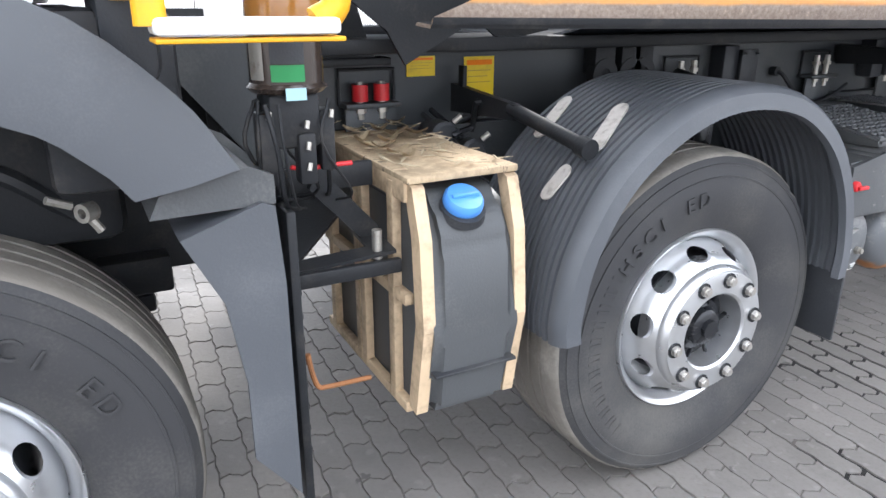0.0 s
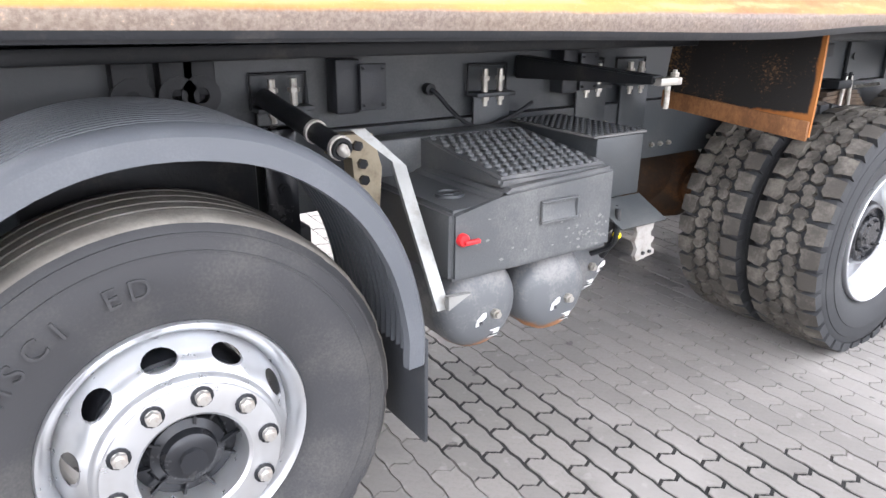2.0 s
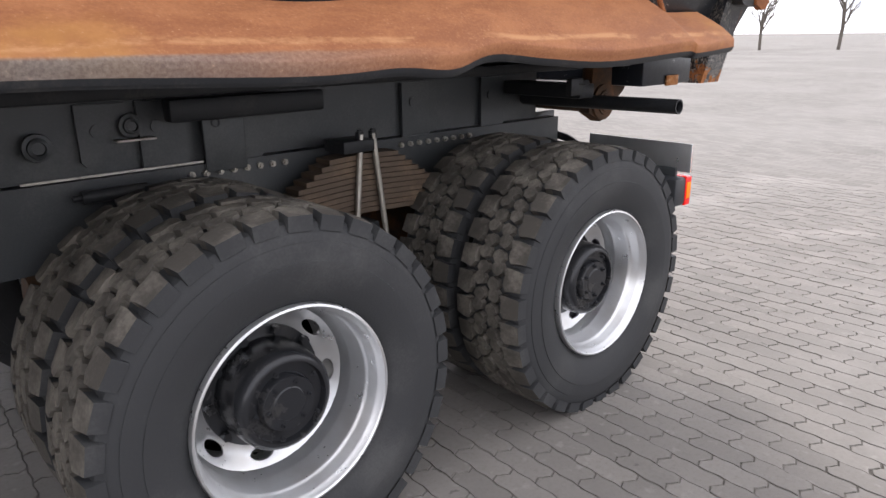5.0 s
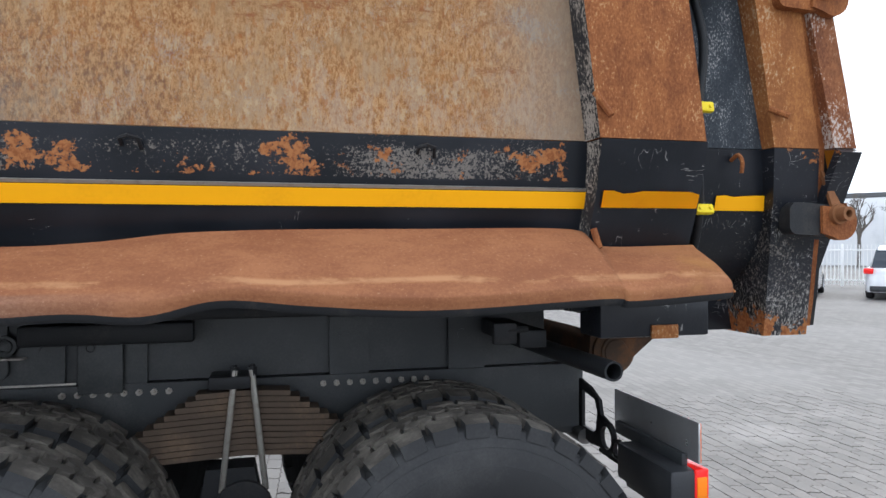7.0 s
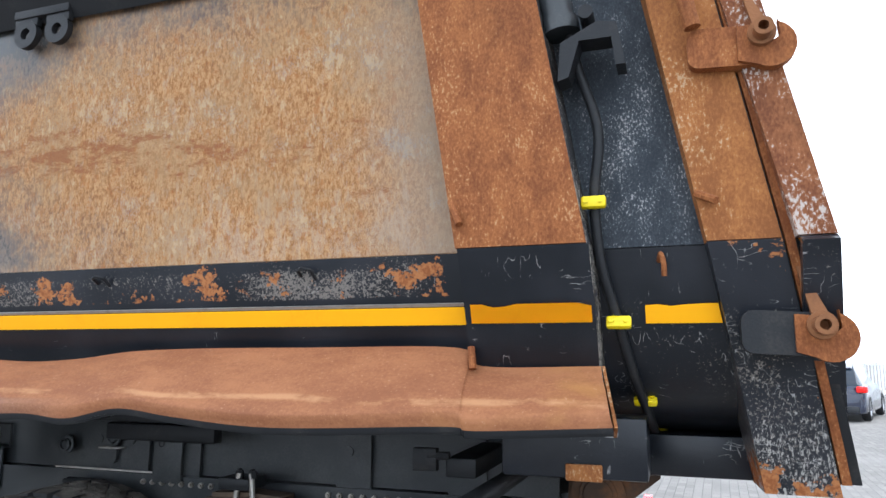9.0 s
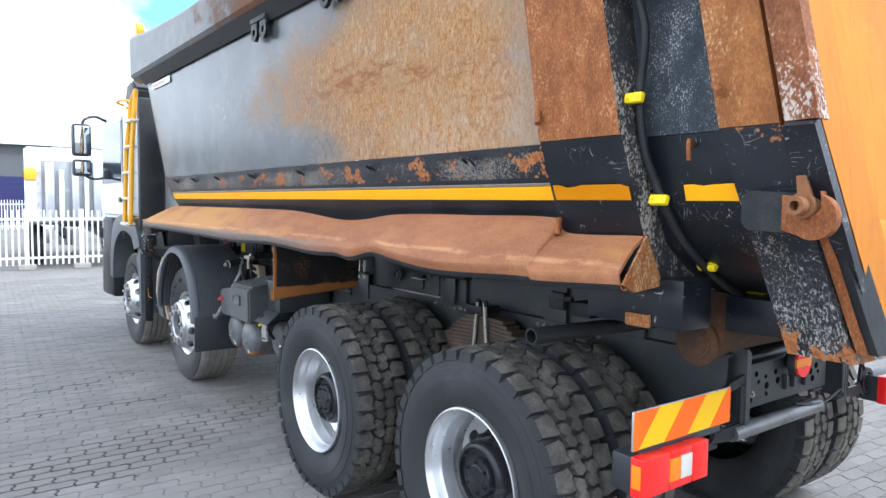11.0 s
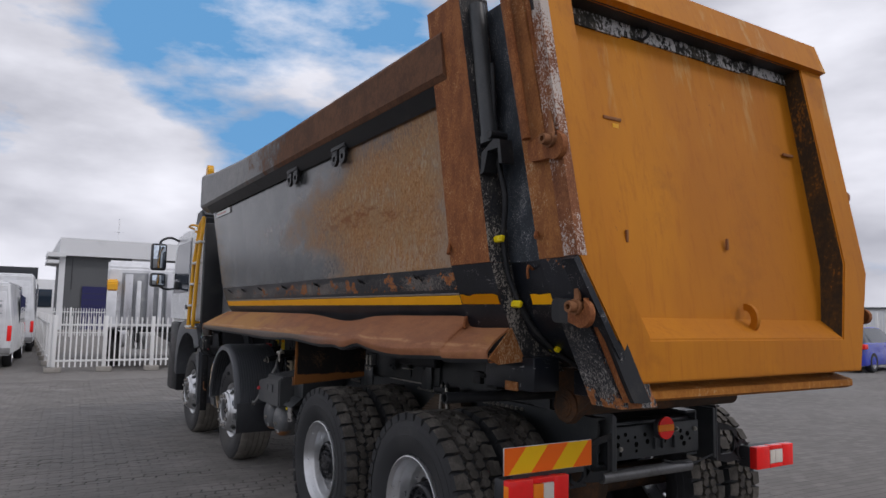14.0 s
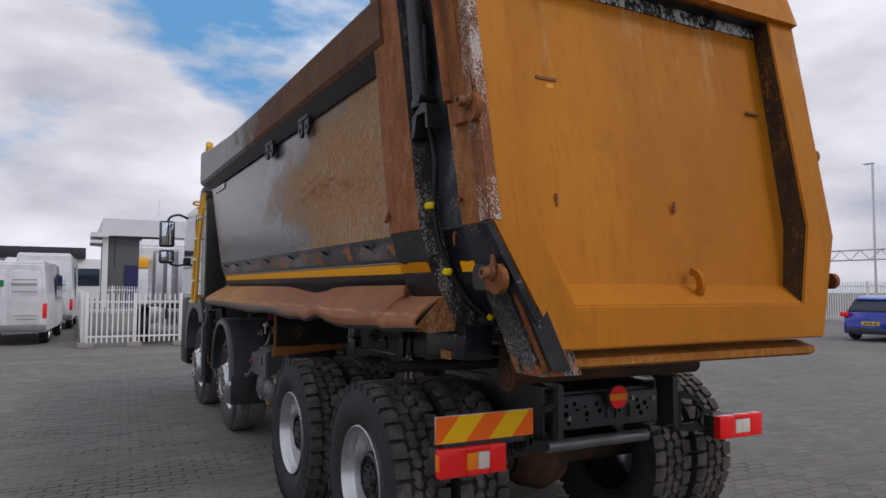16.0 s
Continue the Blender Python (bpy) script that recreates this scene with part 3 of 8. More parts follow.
def ring_point(r0, r1, y0, y1):
    def surf(a, v):
        t = (v + 1) / 2
        r = r0 + (r1 - r0) * t
        return (r * math.cos(a), y0 + (y1 - y0) * t ** 1.6, r * math.sin(a))
    return surf


def text_mesh(s, size, depth):
    cu = bpy.data.curves.new("text", "FONT")
    cu.body, cu.size, cu.extrude, cu.align_x, cu.align_y = s, size, depth, "CENTER", "CENTER"
    ob = bpy.data.objects.new("text", cu)
    me = bpy.data.meshes.new_from_object(ob)
    bpy.data.objects.remove(ob)
    bpy.data.curves.remove(cu)
    return me


def add_letters(bm, s, radius, start, step, y, size):
    """Raised letters round a sidewall, tops outwards, read from outside."""
    for i, ch in enumerate(s):
        if ch == " ":
            continue
        a = start - i * step
        me = text_mesh(ch, size, 0.004)
        # letter x runs clockwise, letter y outwards, letter z towards -y
        out = Vector((math.cos(a), 0, math.sin(a)))
        right = Vector((math.sin(a), 0, -math.cos(a)))
        m = Matrix(((right.x, out.x, 0, out.x * radius), (0, 0, -1, y), (right.z, out.z, 0, out.z * radius), (0, 0, 0, 1)))
        me.transform(m)
        bm.from_mesh(me)
        bpy.data.meshes.remove(me)


def front_wheel():
    wheel = B()
    revolve(wheel, [(0.118, 0.262), (0.103, 0.270), (0.090, 0.283), (0.088, 0.289), (0.097, 0.293), (0.118, 0.288)], (0, 0, 0), 72, close=True)
    revolve(wheel, [(0.118, 0.263), (0.135, 0.256), (0.19, 0.250), (0.33, 0.246), (0.33, 0.258), (0.12, 0.276)], (0, 0, 0), 72, close=True)
    disc_with_holes(wheel, ring_point(0.202, 0.257, 0.030, 0.140), 10, 0.52)
    revolve(wheel, [(0.030, 0.203), (0.017, 0.200), (0.010, 0.195), (0.006, 0.190), (0.001, 0.188), (0.0, 0.184), (0.0, 0.124), (0.006, 0.117), (0.12, 0.114), (0.12, 0.19), (0.05, 0.206)], (0, 0, 0), 72, close=True)
    bmesh.ops.remove_doubles(wheel, verts=wheel.verts, dist=0.0008)
    me = mesh_of("wheel", wheel, ALU, 40)
    tyre = B()
    w = 0.32
    half = [(0.125, 0.272), (0.102, 0.286), (0.084, 0.312), (0.064, 0.37), (0.058, 0.42), (0.062, 0.452), (0.0605, 0.4525), (0.0605, 0.458), (0.064, 0.459), (0.068, 0.488), (0.0665, 0.4885), (0.067, 0.494), (0.071, 0.495), (0.080, 0.512), (0.088, 0.519), (0.104, 0.523)]
    tread = []
    for g in (0.150, 0.205, 0.26, 0.315):
        tread += [(g - 0.006, 0.527), (g - 0.004, 0.516), (g + 0.004, 0.516), (g + 0.006, 0.527)]
    revolve(tyre, half + tread + [(w + 0.145 - a, r) for a, r in half[::-1]], (0, 0, 0), 128)
    bmesh.ops.delete(tyre, geom=[f for f in tyre.faces if len(f.verts) > 8], context="FACES_ONLY")
    # chips torn from the shoulder
    for v in tyre.verts:
        r = math.hypot(v.co.x, v.co.z)
        if r > 0.508 and v.co.y < 0.11:
            k = noise.noise(Vector((math.atan2(v.co.z, v.co.x) * 16, 3, 0)))
            if k > 0.12:
                v.co.x *= 1 - 0.012 * min(k, 0.6)
                v.co.z *= 1 - 0.012 * min(k, 0.6)
                v.co.y += 0.012 * min(k, 0.6)
    add_letters(tyre, "HSC1 ED", 0.398, radians(143), radians(7.6), 0.057, 0.062)
    for k in range(11):
        a = radians(222 - k * 7.1)
        o, r = Vector((math.cos(a), 0, math.sin(a))), Vector((math.sin(a), 0, -math.cos(a)))
        c = o * 0.405 + Vector((0, 0.060, 0))
        for q in (-1, 1):
            m = c + r * 0.016 * q
            plate(tyre, [m - r * 0.005 - o * 0.02, m + r * 0.005 - o * 0.02, m + r * 0.005 + o * 0.02, m - r * 0.005 + o * 0.02], 0.003)
    tm = mesh_of("tyre", tyre, [FRONT_RUBBER, FRONT_TREAD], 30)
    for p in tm.polygons:
        c = p.center
        if math.hypot(c.x, c.z) > 0.506:
            p.material_index = 1
    hub = B()
    revolve(hub, [(0.11, 0.116), (0.085, 0.114), (0.082, 0.092), (0.060, 0.080), (0.052, 0.062), (0.034, 0.056), (0.028, 0.046), (0.026, 0.001)], (0, 0, 0), 40)
    for k in range(5):
        a = 2 * math.pi * k / 5
        o, r = Vector((math.cos(a), 0, math.sin(a))), Vector((math.sin(a), 0, -math.cos(a)))
        for q in (-1, 1):
            plate(hub, [o * 0.066 + r * 0.012 * q + Vector((0, 0.06, 0)), o * 0.112 + r * 0.03 * q + Vector((0, 0.07, 0)), o * 0.112 + r * 0.036 * q + Vector((0, 0.07, 0)), o * 0.066 + r * 0.018 * q + Vector((0, 0.06, 0))], 0.012)
    tube(hub, [(0, 0.028, 0), (0, 0.012, 0)], 0.03, 8)
    hm = mesh_of("hub", hub, DARK_HUB, 35)
    nut = B()
    revolve(nut, [(0.0, 0.024), (-0.004, 0.024), (-0.0045, 0.016)], (0, 0, 0), 12)
    tube(nut, [(0, -0.003, 0), (0, -0.016, 0)], 0.0165, 6)
    tube(nut, [(0, -0.016, 0), (0, -0.022, 0)], 0.0105, 8)
    nm = mesh_of("wheel_nut", nut, [STEEL_NUT, DARK_HUB], 30)
    for p in nm.polygons:
        if p.center.y > -0.0055 and p.area > 1e-6 and math.hypot(p.center.x, p.center.z) > 0.0155:
            p.material_index = 1
    return me, tm, hm, nm


def rear_wheel():
    wheel = B()
    revolve(wheel, [(-0.040, 0.284), (-0.046, 0.289), (-0.044, 0.295), (-0.03, 0.298), (-0.012, 0.292), (-0.012, 0.282)], (0, 0, 0), 72, close=True)
    revolve(wheel, [(-0.04, 0.285), (-0.024, 0.279), (-0.016, 0.274), (0.012, 0.272), (0.020, 0.266), (0.030, 0.262), (0.072, 0.259), (0.080, 0.254), (0.090, 0.2515), (0.118, 0.250), (0.124, 0.246), (0.130, 0.246), (0.26, 0.244), (0.26, 0.262), (-0.02, 0.293)], (0, 0, 0), 72, close=True)
    disc_with_holes(wheel, ring_point(0.175, 0.250, 0.165, 0.126), 8, 0.46)
    revolve(wheel, [(0.165, 0.176), (0.168, 0.12), (0.18, 0.12), (0.18, 0.18)], (0, 0, 0), 48, close=True)
    bmesh.ops.remove_doubles(wheel, verts=wheel.verts, dist=0.0008)
    me = mesh_of("wheel", wheel, ALU, 40)
    tyre = B()
    w = 0.265
    half = [(0.0, 0.280), (-0.022, 0.295), (-0.040, 0.325), (-0.055, 0.375), (-0.060, 0.41), (-0.060, 0.413), (-0.057, 0.414), (-0.056, 0.45), (-0.054, 0.462), (-0.051, 0.463), (-0.049, 0.482), (-0.044, 0.494), (-0.035, 0.510), (-0.025, 0.515)]
    revolve(tyre, half + [(w / 2 - 0.06, 0.519), (w / 2, 0.519)] + [(w - 0.06 - a * 1.0 - 0.0, r) for a, r in half[::-1]], (0, 0, 0), 84)
    bmesh.ops.delete(tyre, geom=[f for f in tyre.faces if len(f.verts) > 8], context="FACES_ONLY")
    mid = (w - 0.06) / 2
    n = 34
    pitch = 2 * math.pi / n

    def lug(shape):
        """One tread block from (turn, across) corners, with slightly drawn-in top."""
        lo, hi = [], []
        cx = sum(p[0] for p in shape) / len(shape)
        cy = sum(p[1] for p in shape) / len(shape)
        for s, y in shape:
            drop = 0.0 if -0.03 < y < 2 * mid + 0.03 else 0.014
            for out, r, f in ((lo, 0.514 - drop * 1.6, 1.0), (hi, 0.541 - drop * 0.6, 0.94)):
                a = cx + (s - cx) * f
                yy = cy + (y - cy) * (f if 0 < y < 2 * mid else f * 0.4 + 0.6)
                out.append(tyre.verts.new((r * math.cos(a), yy, r * math.sin(a))))
        tyre.faces.new(hi)
        for i in range(len(shape)):
            j = (i + 1) % len(shape)
            tyre.faces.new((lo[i], lo[j], hi[j], hi[i]))
    for k in range(n):
        a, p = k * pitch, pitch
        for side in (0, 1):
            o = a + p * 0.5 * side

            def at(s, y):
                return (o + s * p, 2 * mid - y if side else y)
            lug([at(-0.40, -0.050), at(0.36, -0.050), at(0.40, -0.012), at(0.44, 0.014), at(0.20, 0.030), at(-0.14, 0.026), at(-0.42, 0.036), at(-0.46, 0.006)])
            b = o + p * 0.5
            c = mid - 0.034 if not side else mid + 0.034
            q = 1 if not side else -1
            lug([(b + p * s, c + q * y) for s, y in ((-0.50, 0.012), (-0.42, -0.014), (-0.18, -0.024), (-0.04, -0.013), (0.16, -0.033), (0.36, -0.029), (0.50, -0.010), (0.40, 0.016), (0.14, 0.024), (0.02, 0.014), (-0.18, 0.033), (-0.38, 0.030))])
    tm = mesh_of("tyre", tyre, [RUBBER, TREAD], 30)
    for p in tm.polygons:
        if math.hypot(p.center.x, p.center.z) > 0.525:
            p.material_index = 1
    hub = B()
    revolve(hub, [(0.168, 0.182), (0.155, 0.180), (0.150, 0.150), (0.06, 0.147), (0.035, 0.144), (0.020, 0.136), (0.014, 0.126), (0.014, 0.118), (0.032, 0.114), (0.034, 0.086), (0.016, 0.082), (0.010, 0.078), (0.010, 0.050), (0.007, 0.046), (0.007, 0.001)], (0, 0, 0), 60)
    for k in range(5):
        a = 2 * math.pi * k / 5 + 0.3
        o, r = Vector((math.cos(a), 0, math.sin(a))), Vector((math.sin(a), 0, -math.cos(a)))
        plate(hub, [o * 0.080 - r * 0.016 + Vector((0, 0.034, 0)), o * 0.122 - r * 0.022 + Vector((0, 0.034, 0)), o * 0.122 + r * 0.022 + Vector((0, 0.034, 0)), o * 0.080 + r * 0.016 + Vector((0, 0.034, 0))], 0.021)
        bolt(hub, o * 0.101 + Vector((0, 0.013, 0)), (0, -1, 0), 0.009, 0.004)
    for k in range(6):
        a = 2 * math.pi * k / 6
        bolt(hub, (0.063 * math.cos(a), 0.011, 0.063 * math.sin(a)), (0, -1, 0), 0.009, 0.006)
    for k in range(10):
        a = 2 * math.pi * (k + 0.5) / 10
        tube(hub, [(0.168 * math.cos(a), 0.16, 0.168 * math.sin(a)), (0.168 * math.cos(a), 0.128, 0.168 * math.sin(a))], 0.014, 6)
    hm = mesh_of("hub", hub, DARK_HUB, 35)
    return me, tm, hm


fw, fty, fhub, fnut = front_wheel()
rw, rty, rhub = rear_wheel()


def child(name, mesh, parent, m=None, label=""):
    ob = new(name, mesh)
    ob.parent = parent
    if m is not None:
        ob.matrix_basis = m
    return tagged(ob, label) if label else ob


for ax in AXLES[:2]:
    for side in (0, 1):
        turn = random.uniform(0, 360) if ax or side else 8
        m = pose(ax, 2 * YC if side else 0, 0.519, 0, 0, 180 if side else 0)
        wheel = child("front_wheel", fw, truck, m @ pose(0, 0, 0, 0, 10 if not side else 60, 0), "silver front wheel with ten nuts and ribbed tyre")
        child("tyre", fty, wheel, pose(0, 0, 0, 0, -10 if ax > -1 else 60, 0), "worn black tyre with raised letters")
        child("hub", fhub, wheel, None, "dark recessed hub cap")
        for k in range(10):
            a = 2 * math.pi * (k + 0.5) / 10
            child("wheel_nut", fnut, wheel, pose(0.162 * math.cos(a), 0, 0.162 * math.sin(a)))
for ax in AXLES[2:]:
    for side in (0, 1):
        m = pose(ax, 2 * YC if side else 0, REAR_Z, 0, 0, 180 if side else 0)
        wheel = child("rear_wheel", rw, truck, m @ pose(0, 0, 0, 0, 25 if ax > 4 else 52, 0), "deep silver rear wheel with lugged twin tyres")
        child("tyre", rty, wheel, None, "dusty black lugged tyre")
        child("tyre", rty, wheel, pose(0, 0.36, 0, 0, 5, 0), "dusty black lugged inner tyre")
        child("hub", rhub, wheel, None, "dark hub with bolted cover")


# ---- tipper skip ----
def lean(x, z):
    """The tail of the skip leans forwards above the bend."""
    k = 0.14 + 0.065 * (x - 4.6) / 1.1 if x > 3 else 0.0
    return x - k * (z - 1.87 if z > 1.87 or x > 5.3 else max(z - 1.87, -0.05)) if x > 3 else x


def mirror_y(bm):
    for v in bm.verts:
        v.co.y = 2 * YC - v.co.y
    return bm


def shell(bm, xa, xb, outline, thick=0.008, steps=1):
    """A sheet along x whose section is a line of (y, z); xa and xb may depend on z."""
    fa = xa if callable(xa) else (lambda z: lean(xa, z))
    fb = xb if callable(xb) else (lambda z: lean(xb, z))
    norm = []
    for i in range(len(outline)):
        a, b = Vector(outline[max(i - 1, 0)]), Vector(outline[min(i + 1, len(outline) - 1)])
        d = (b - a).normalized()
        norm.append(Vector((-d.y, d.x)))
    grid = []
    for off in (0.0, thick):
        rows = []
        for (y, z), n in zip(outline, norm):
            row = []
            for k in range(steps + 1):
                x = fa(z) + (fb(z) - fa(z)) * k / steps
                row.append(bm.verts.new((x, y + n.x * off, z + n.y * off)))
            rows.append(row)
        grid.append(rows)
    for rows in grid:
        for a, b in zip(rows, rows[1:]):
            for k in range(steps):
                bm.faces.new((a[k], a[k + 1], b[k + 1], b[k]))
    o, i = grid
    for k in range(steps):
        bm.faces.new((o[0][k], i[0][k], i[0][k + 1], o[0][k + 1]))
        bm.faces.new((o[-1][k], o[-1][k + 1], i[-1][k + 1], i[-1][k]))
    for r in range(len(outline) - 1):
        bm.faces.new((o[r][0], o[r + 1][0], i[r + 1][0], i[r][0]))
        bm.faces.new((o[r][-1], i[r][-1], i[r + 1][-1], o[r + 1][-1]))
    return bm


def front_x(z):
    return -0.36 - 0.62 * (z - 1.62) / 1.25 if z > 1.62 else -0.36 + (1.62 - z) * 0.6


LOW = [(0.055, 1.87), (0.07, 1.78), (0.095, 1.69), (0.135, 1.60), (0.19, 1.51), (0.28, 1.43), (0.42, 1.37), (0.62, 1.335), (YC, 1.33)]

bm = shell(B(), front_x, 4.85, [(0.01, 2.90), (0.055, 1.872)], 0.008)
skip = part("skip", bm, SIDE_PANEL, truck, "half-pipe steel tipping skip with grey side worn to rust")
part("lower_shell", shell(B(), front_x, 4.98, LOW), BLACK_CHIP, skip, "chipped black half-pipe bottom", 60)
part("lower_shell", mirror_y(shell(B(), front_x, 5.42, LOW)), BLACK_CHIP, skip, "", 60)
part("side_panel", mirror_y(shell(B(), front_x, 5.36, [(0.01, 2.90), (0.055, 1.872)])), SIDE_PANEL, skip)
bm = plate(B(), [(front_x(2.9), 0.022, 2.9), (front_x(2.9), 2 * YC - 0.022, 2.9), (front_x(1.62), 2 * YC - 0.13, 1.62), (front_x(1.62), 0.13, 1.62)], 0.01)
part("front_wall", bm, BLACK_STEEL, skip)


# top rail: a deep box along the side, with a dark sloping underside
def rail():
    bm = B()
    sect = [(-0.075, 2.89), (-0.095, 2.92), (-0.095, 3.15), (-0.075, 3.18), (0.07, 3.18), (0.09, 3.15), (0.09, 2.89), (0.01, 2.845), (0.0, 2.845)]
    ends = []
    # the rail deepens towards the front
    for x, up in ((-1.20, 0.14), (-0.5, 0.07), (0.6, 0.015), (1.6, 0.0), (4.86, 0.0)):
        ends.append([bm.verts.new((lean(x, z) if x > 3 else x, y, z + (up if z > 3.0 else 0.0))) for y, z in sect])
    k = len(sect)
    bm.faces.new(ends[0])
    bm.faces.new(ends[-1][::-1])
    for a, b in zip(ends, ends[1:]):
        for i in range(k):
            bm.faces.new((a[i], a[(i + 1) % k], b[(i + 1) % k], b[i]))
    return bm


part("top_rail", rail(), RUST_RAIL, skip, "brown rusted box rail along the top", 20)
part("top_rail", mirror_y(rail()), RUST_RAIL, skip, "", 20)
bm = B()
shell(bm, lambda z: -0.95, 4.72, [(-0.072, 2.888), (-0.006, 2.80)], 0.006)
part("rail_gusset", bm, BLACK_STEEL, skip, "black sloping plate under the rail")

# eye brackets below the rail
for ex in (2.10, 3.11):
    bm = B()
    box(bm, ex - 0.13, ex + 0.13, -0.040, 0.012, 2.815, 2.865, 0.004)
    eb = part("eye_bracket", bm, BLACK_STEEL, skip, "black double lifting eye")
    for dx in (-0.075, 0.075):
        bm = B()
        tube(bm, [(ex + dx, -0.010, 2.755), (ex + dx, -0.034, 2.755)], 0.055, 20, 0.022)
        box(bm, ex + dx - 0.054, ex + dx + 0.054, -0.033, -0.011, 2.785, 2.83, 0.002)
        part("lifting_eye", bm, BLACK_STEEL, eb, "", 30)

# yellow reflecting stripe, in tape lengths that follow the bend
def stripe(x0, x1, off, torn=False):
    bm = B()
    n = max(2, int((x1 - x0) / 0.03))
    top, bot = [], []
    for k in range(n + 1):
        x = x0 + (x1 - x0) * k / n
        cut = 0.012 * max(0.0, noise.noise(Vector((x * 16, 0.3, off * 50)))) * 2.2 if torn else 0.0
        for out, z in ((top, 1.716 - cut), (bot, 1.665)):
            y = 0.087 + (1.716 - z) * 0.32 - off
            out.append((bm.verts.new((lean(x, z), y, z)), bm.verts.new((lean(x, z), y - 0.002, z))))
    for k in range(n):
        for q in (0, 1):
            bm.faces.new((top[k][q], top[k + 1][q], bot[k + 1][q], bot[k][q]))
        bm.faces.new((top[k][0], top[k + 1][0], top[k + 1][1], top[k][1]))
        bm.faces.new((bot[k][0], bot[k + 1][0], bot[k + 1][1], bot[k][1]))
    return bm


TAPE = paint("yellow_tape", (0.95, 0.44, 0.002), (0.80, 0.36, 0.004), 0.45, 3, (0.4, 0.55), 0, 0.05, spec=0.15)
part("reflective_stripe", stripe(-0.34, 4.72, 0.004), TAPE, skip, "yellow reflective tape stripe", 30)
bm = B()
shell(bm, -0.34, 4.72, [(0.077, 1.726), (0.082, 1.718)], 0.006)
part("seam", bm, ZINC, skip)

# small hooks along the black band
for hx in (-0.12, 0.42, 1.02, 1.75, 2.55, 3.4, 4.2):
    bm = B()
    tube(bm, [(hx - 0.02, 0.064, 1.82), (hx - 0.02, 0.037, 1.835), (hx, 0.025, 1.84), (hx + 0.025, 0.037, 1.835), (hx + 0.03, 0.064, 1.81)], 0.006, 6)
    part("hook", bm, BLACK_STEEL, skip, "", 40)


# bent rusty chute lip below the stripe
def lip():
    bm = B()
    low = smooth_line([(-0.95, 1.41, -0.05), (-0.3, 1.405, -0.10), (0.8, 1.395, -0.10), (1.75, 1.383, -0.10), (2.4, 1.40, -0.105), (3.0, 1.38, -0.105), (3.28, 1.388, -0.10), (3.46, 1.378, -0.105), (3.64, 1.412, -0.085), (3.87, 1.393, -0.10), (4.2, 1.375, -0.105), (4.70, 1.395, -0.10), (4.79, 1.388, -0.11), (5.13, 1.405, -0.085)], 6)
    top = smooth_line([(-0.36, 1.60, 0.10), (0.2, 1.598, 0.10), (0.9, 1.598, 0.10), (1.75, 1.597, 0.10), (2.4, 1.59, 0.10), (3.0, 1.552, 0.085), (3.28, 1.56, 0.09), (3.5, 1.585, 0.09), (3.68, 1.594, 0.095), (3.87, 1.598, 0.095), (4.2, 1.60, 0.095), (4.68, 1.60, 0.095), (4.76, 1.548, 0.075), (5.09, 1.55, 0.075)], 6)
    rows = []
    for a, b in zip(top, low):
        row = []
        for v in (0.0, 0.25, 0.5, 0.7, 0.78, 0.82, 0.92, 1.0):
            x = a.x + (b.x - a.x) * v
            z = a.y + (b.y - a.y) * v
            y = a.z + (b.z - a.z) * min(v / 0.80, 1.0) ** 0.9
            dent = noise.noise(Vector((x * 1.3, v * 2.0, 1.7))) * 0.018 * math.sin(math.pi * v)
            row.append(Vector((x, y - 0.012 * math.sin(math.pi * min(v, 1)) + dent, z + dent)))
        row.append(row[-1] + Vector((0, 0.005, -0.014)))
        row.append(row[-2] + Vector((0, 0.07, -0.010)))
        rows.append(row)
    outer = [[bm.verts.new(p) for p in r] for r in rows]
    inner = [[bm.verts.new(p + Vector((0, 0.008, -0.007))) for p in r] for r in rows]
    m = len(rows[0])
    for g in (outer, inner):
        for a, b in zip(g, g[1:]):
            for k in range(m - 1):
                f = bm.faces.new((a[k], b[k], b[k + 1], a[k + 1]))
                f.material_index = 1 if k >= 7 else 0
    for e in (0, -1):
        for k in range(m - 1):
            bm.faces.new((outer[e][k], outer[e][k + 1], inner[e][k + 1], inner[e][k]))
    for a, b, c, d in zip(outer, outer[1:], inner, inner[1:]):
        bm.faces.new((a[0], b[0], d[0], c[0]))
        bm.faces.new((a[-1], b[-1], d[-1], c[-1]))
    return bm


part("chute_lip", lip(), [LIP, BLACK_STEEL], skip, "long dented rusty deflector lip", 50)
bm = plate(B(), [(5.092, 0.08, 1.55), (5.133, -0.085, 1.405), (5.125, -0.02, 1.375), (5.10, 0.16, 1.385)], 0.008)
part("lip_end_plate", bm, RUST_POST, skip)


# ribs and posts at the tail, boxed
def boxed(x0, x1, ytop, prof, y_in=0.05):
    """A boxed upright between two lines in x; prof lists (y, z) of its outer face."""
    bm = B()
    f, k = [], []
    for y, z in prof:
        f.append((bm.verts.new((lean(x0, z), y, z)), bm.verts.new((lean(x1, z), y, z))))
        k.append((bm.verts.new((lean(x0, z) - 0.012, y + y_in + 0.04, z)), bm.verts.new((lean(x1, z) + 0.012, y + y_in + 0.04, z))))
    for (a, b), (c, d), (ai, bi), (ci, di) in zip(f, f[1:], k, k[1:]):
        bm.faces.new((a, b, d, c))
        bm.faces.new((ai, ci, di, bi))
        bm.faces.new((a, c, ci, ai))
        bm.faces.new((b, bi, di, d))
    bm.faces.new((f[0][0], k[0][0], k[0][1], f[0][1]))
    bm.faces.new((f[-1][0], f[-1][1], k[-1][1], k[-1][0]))
    return bm


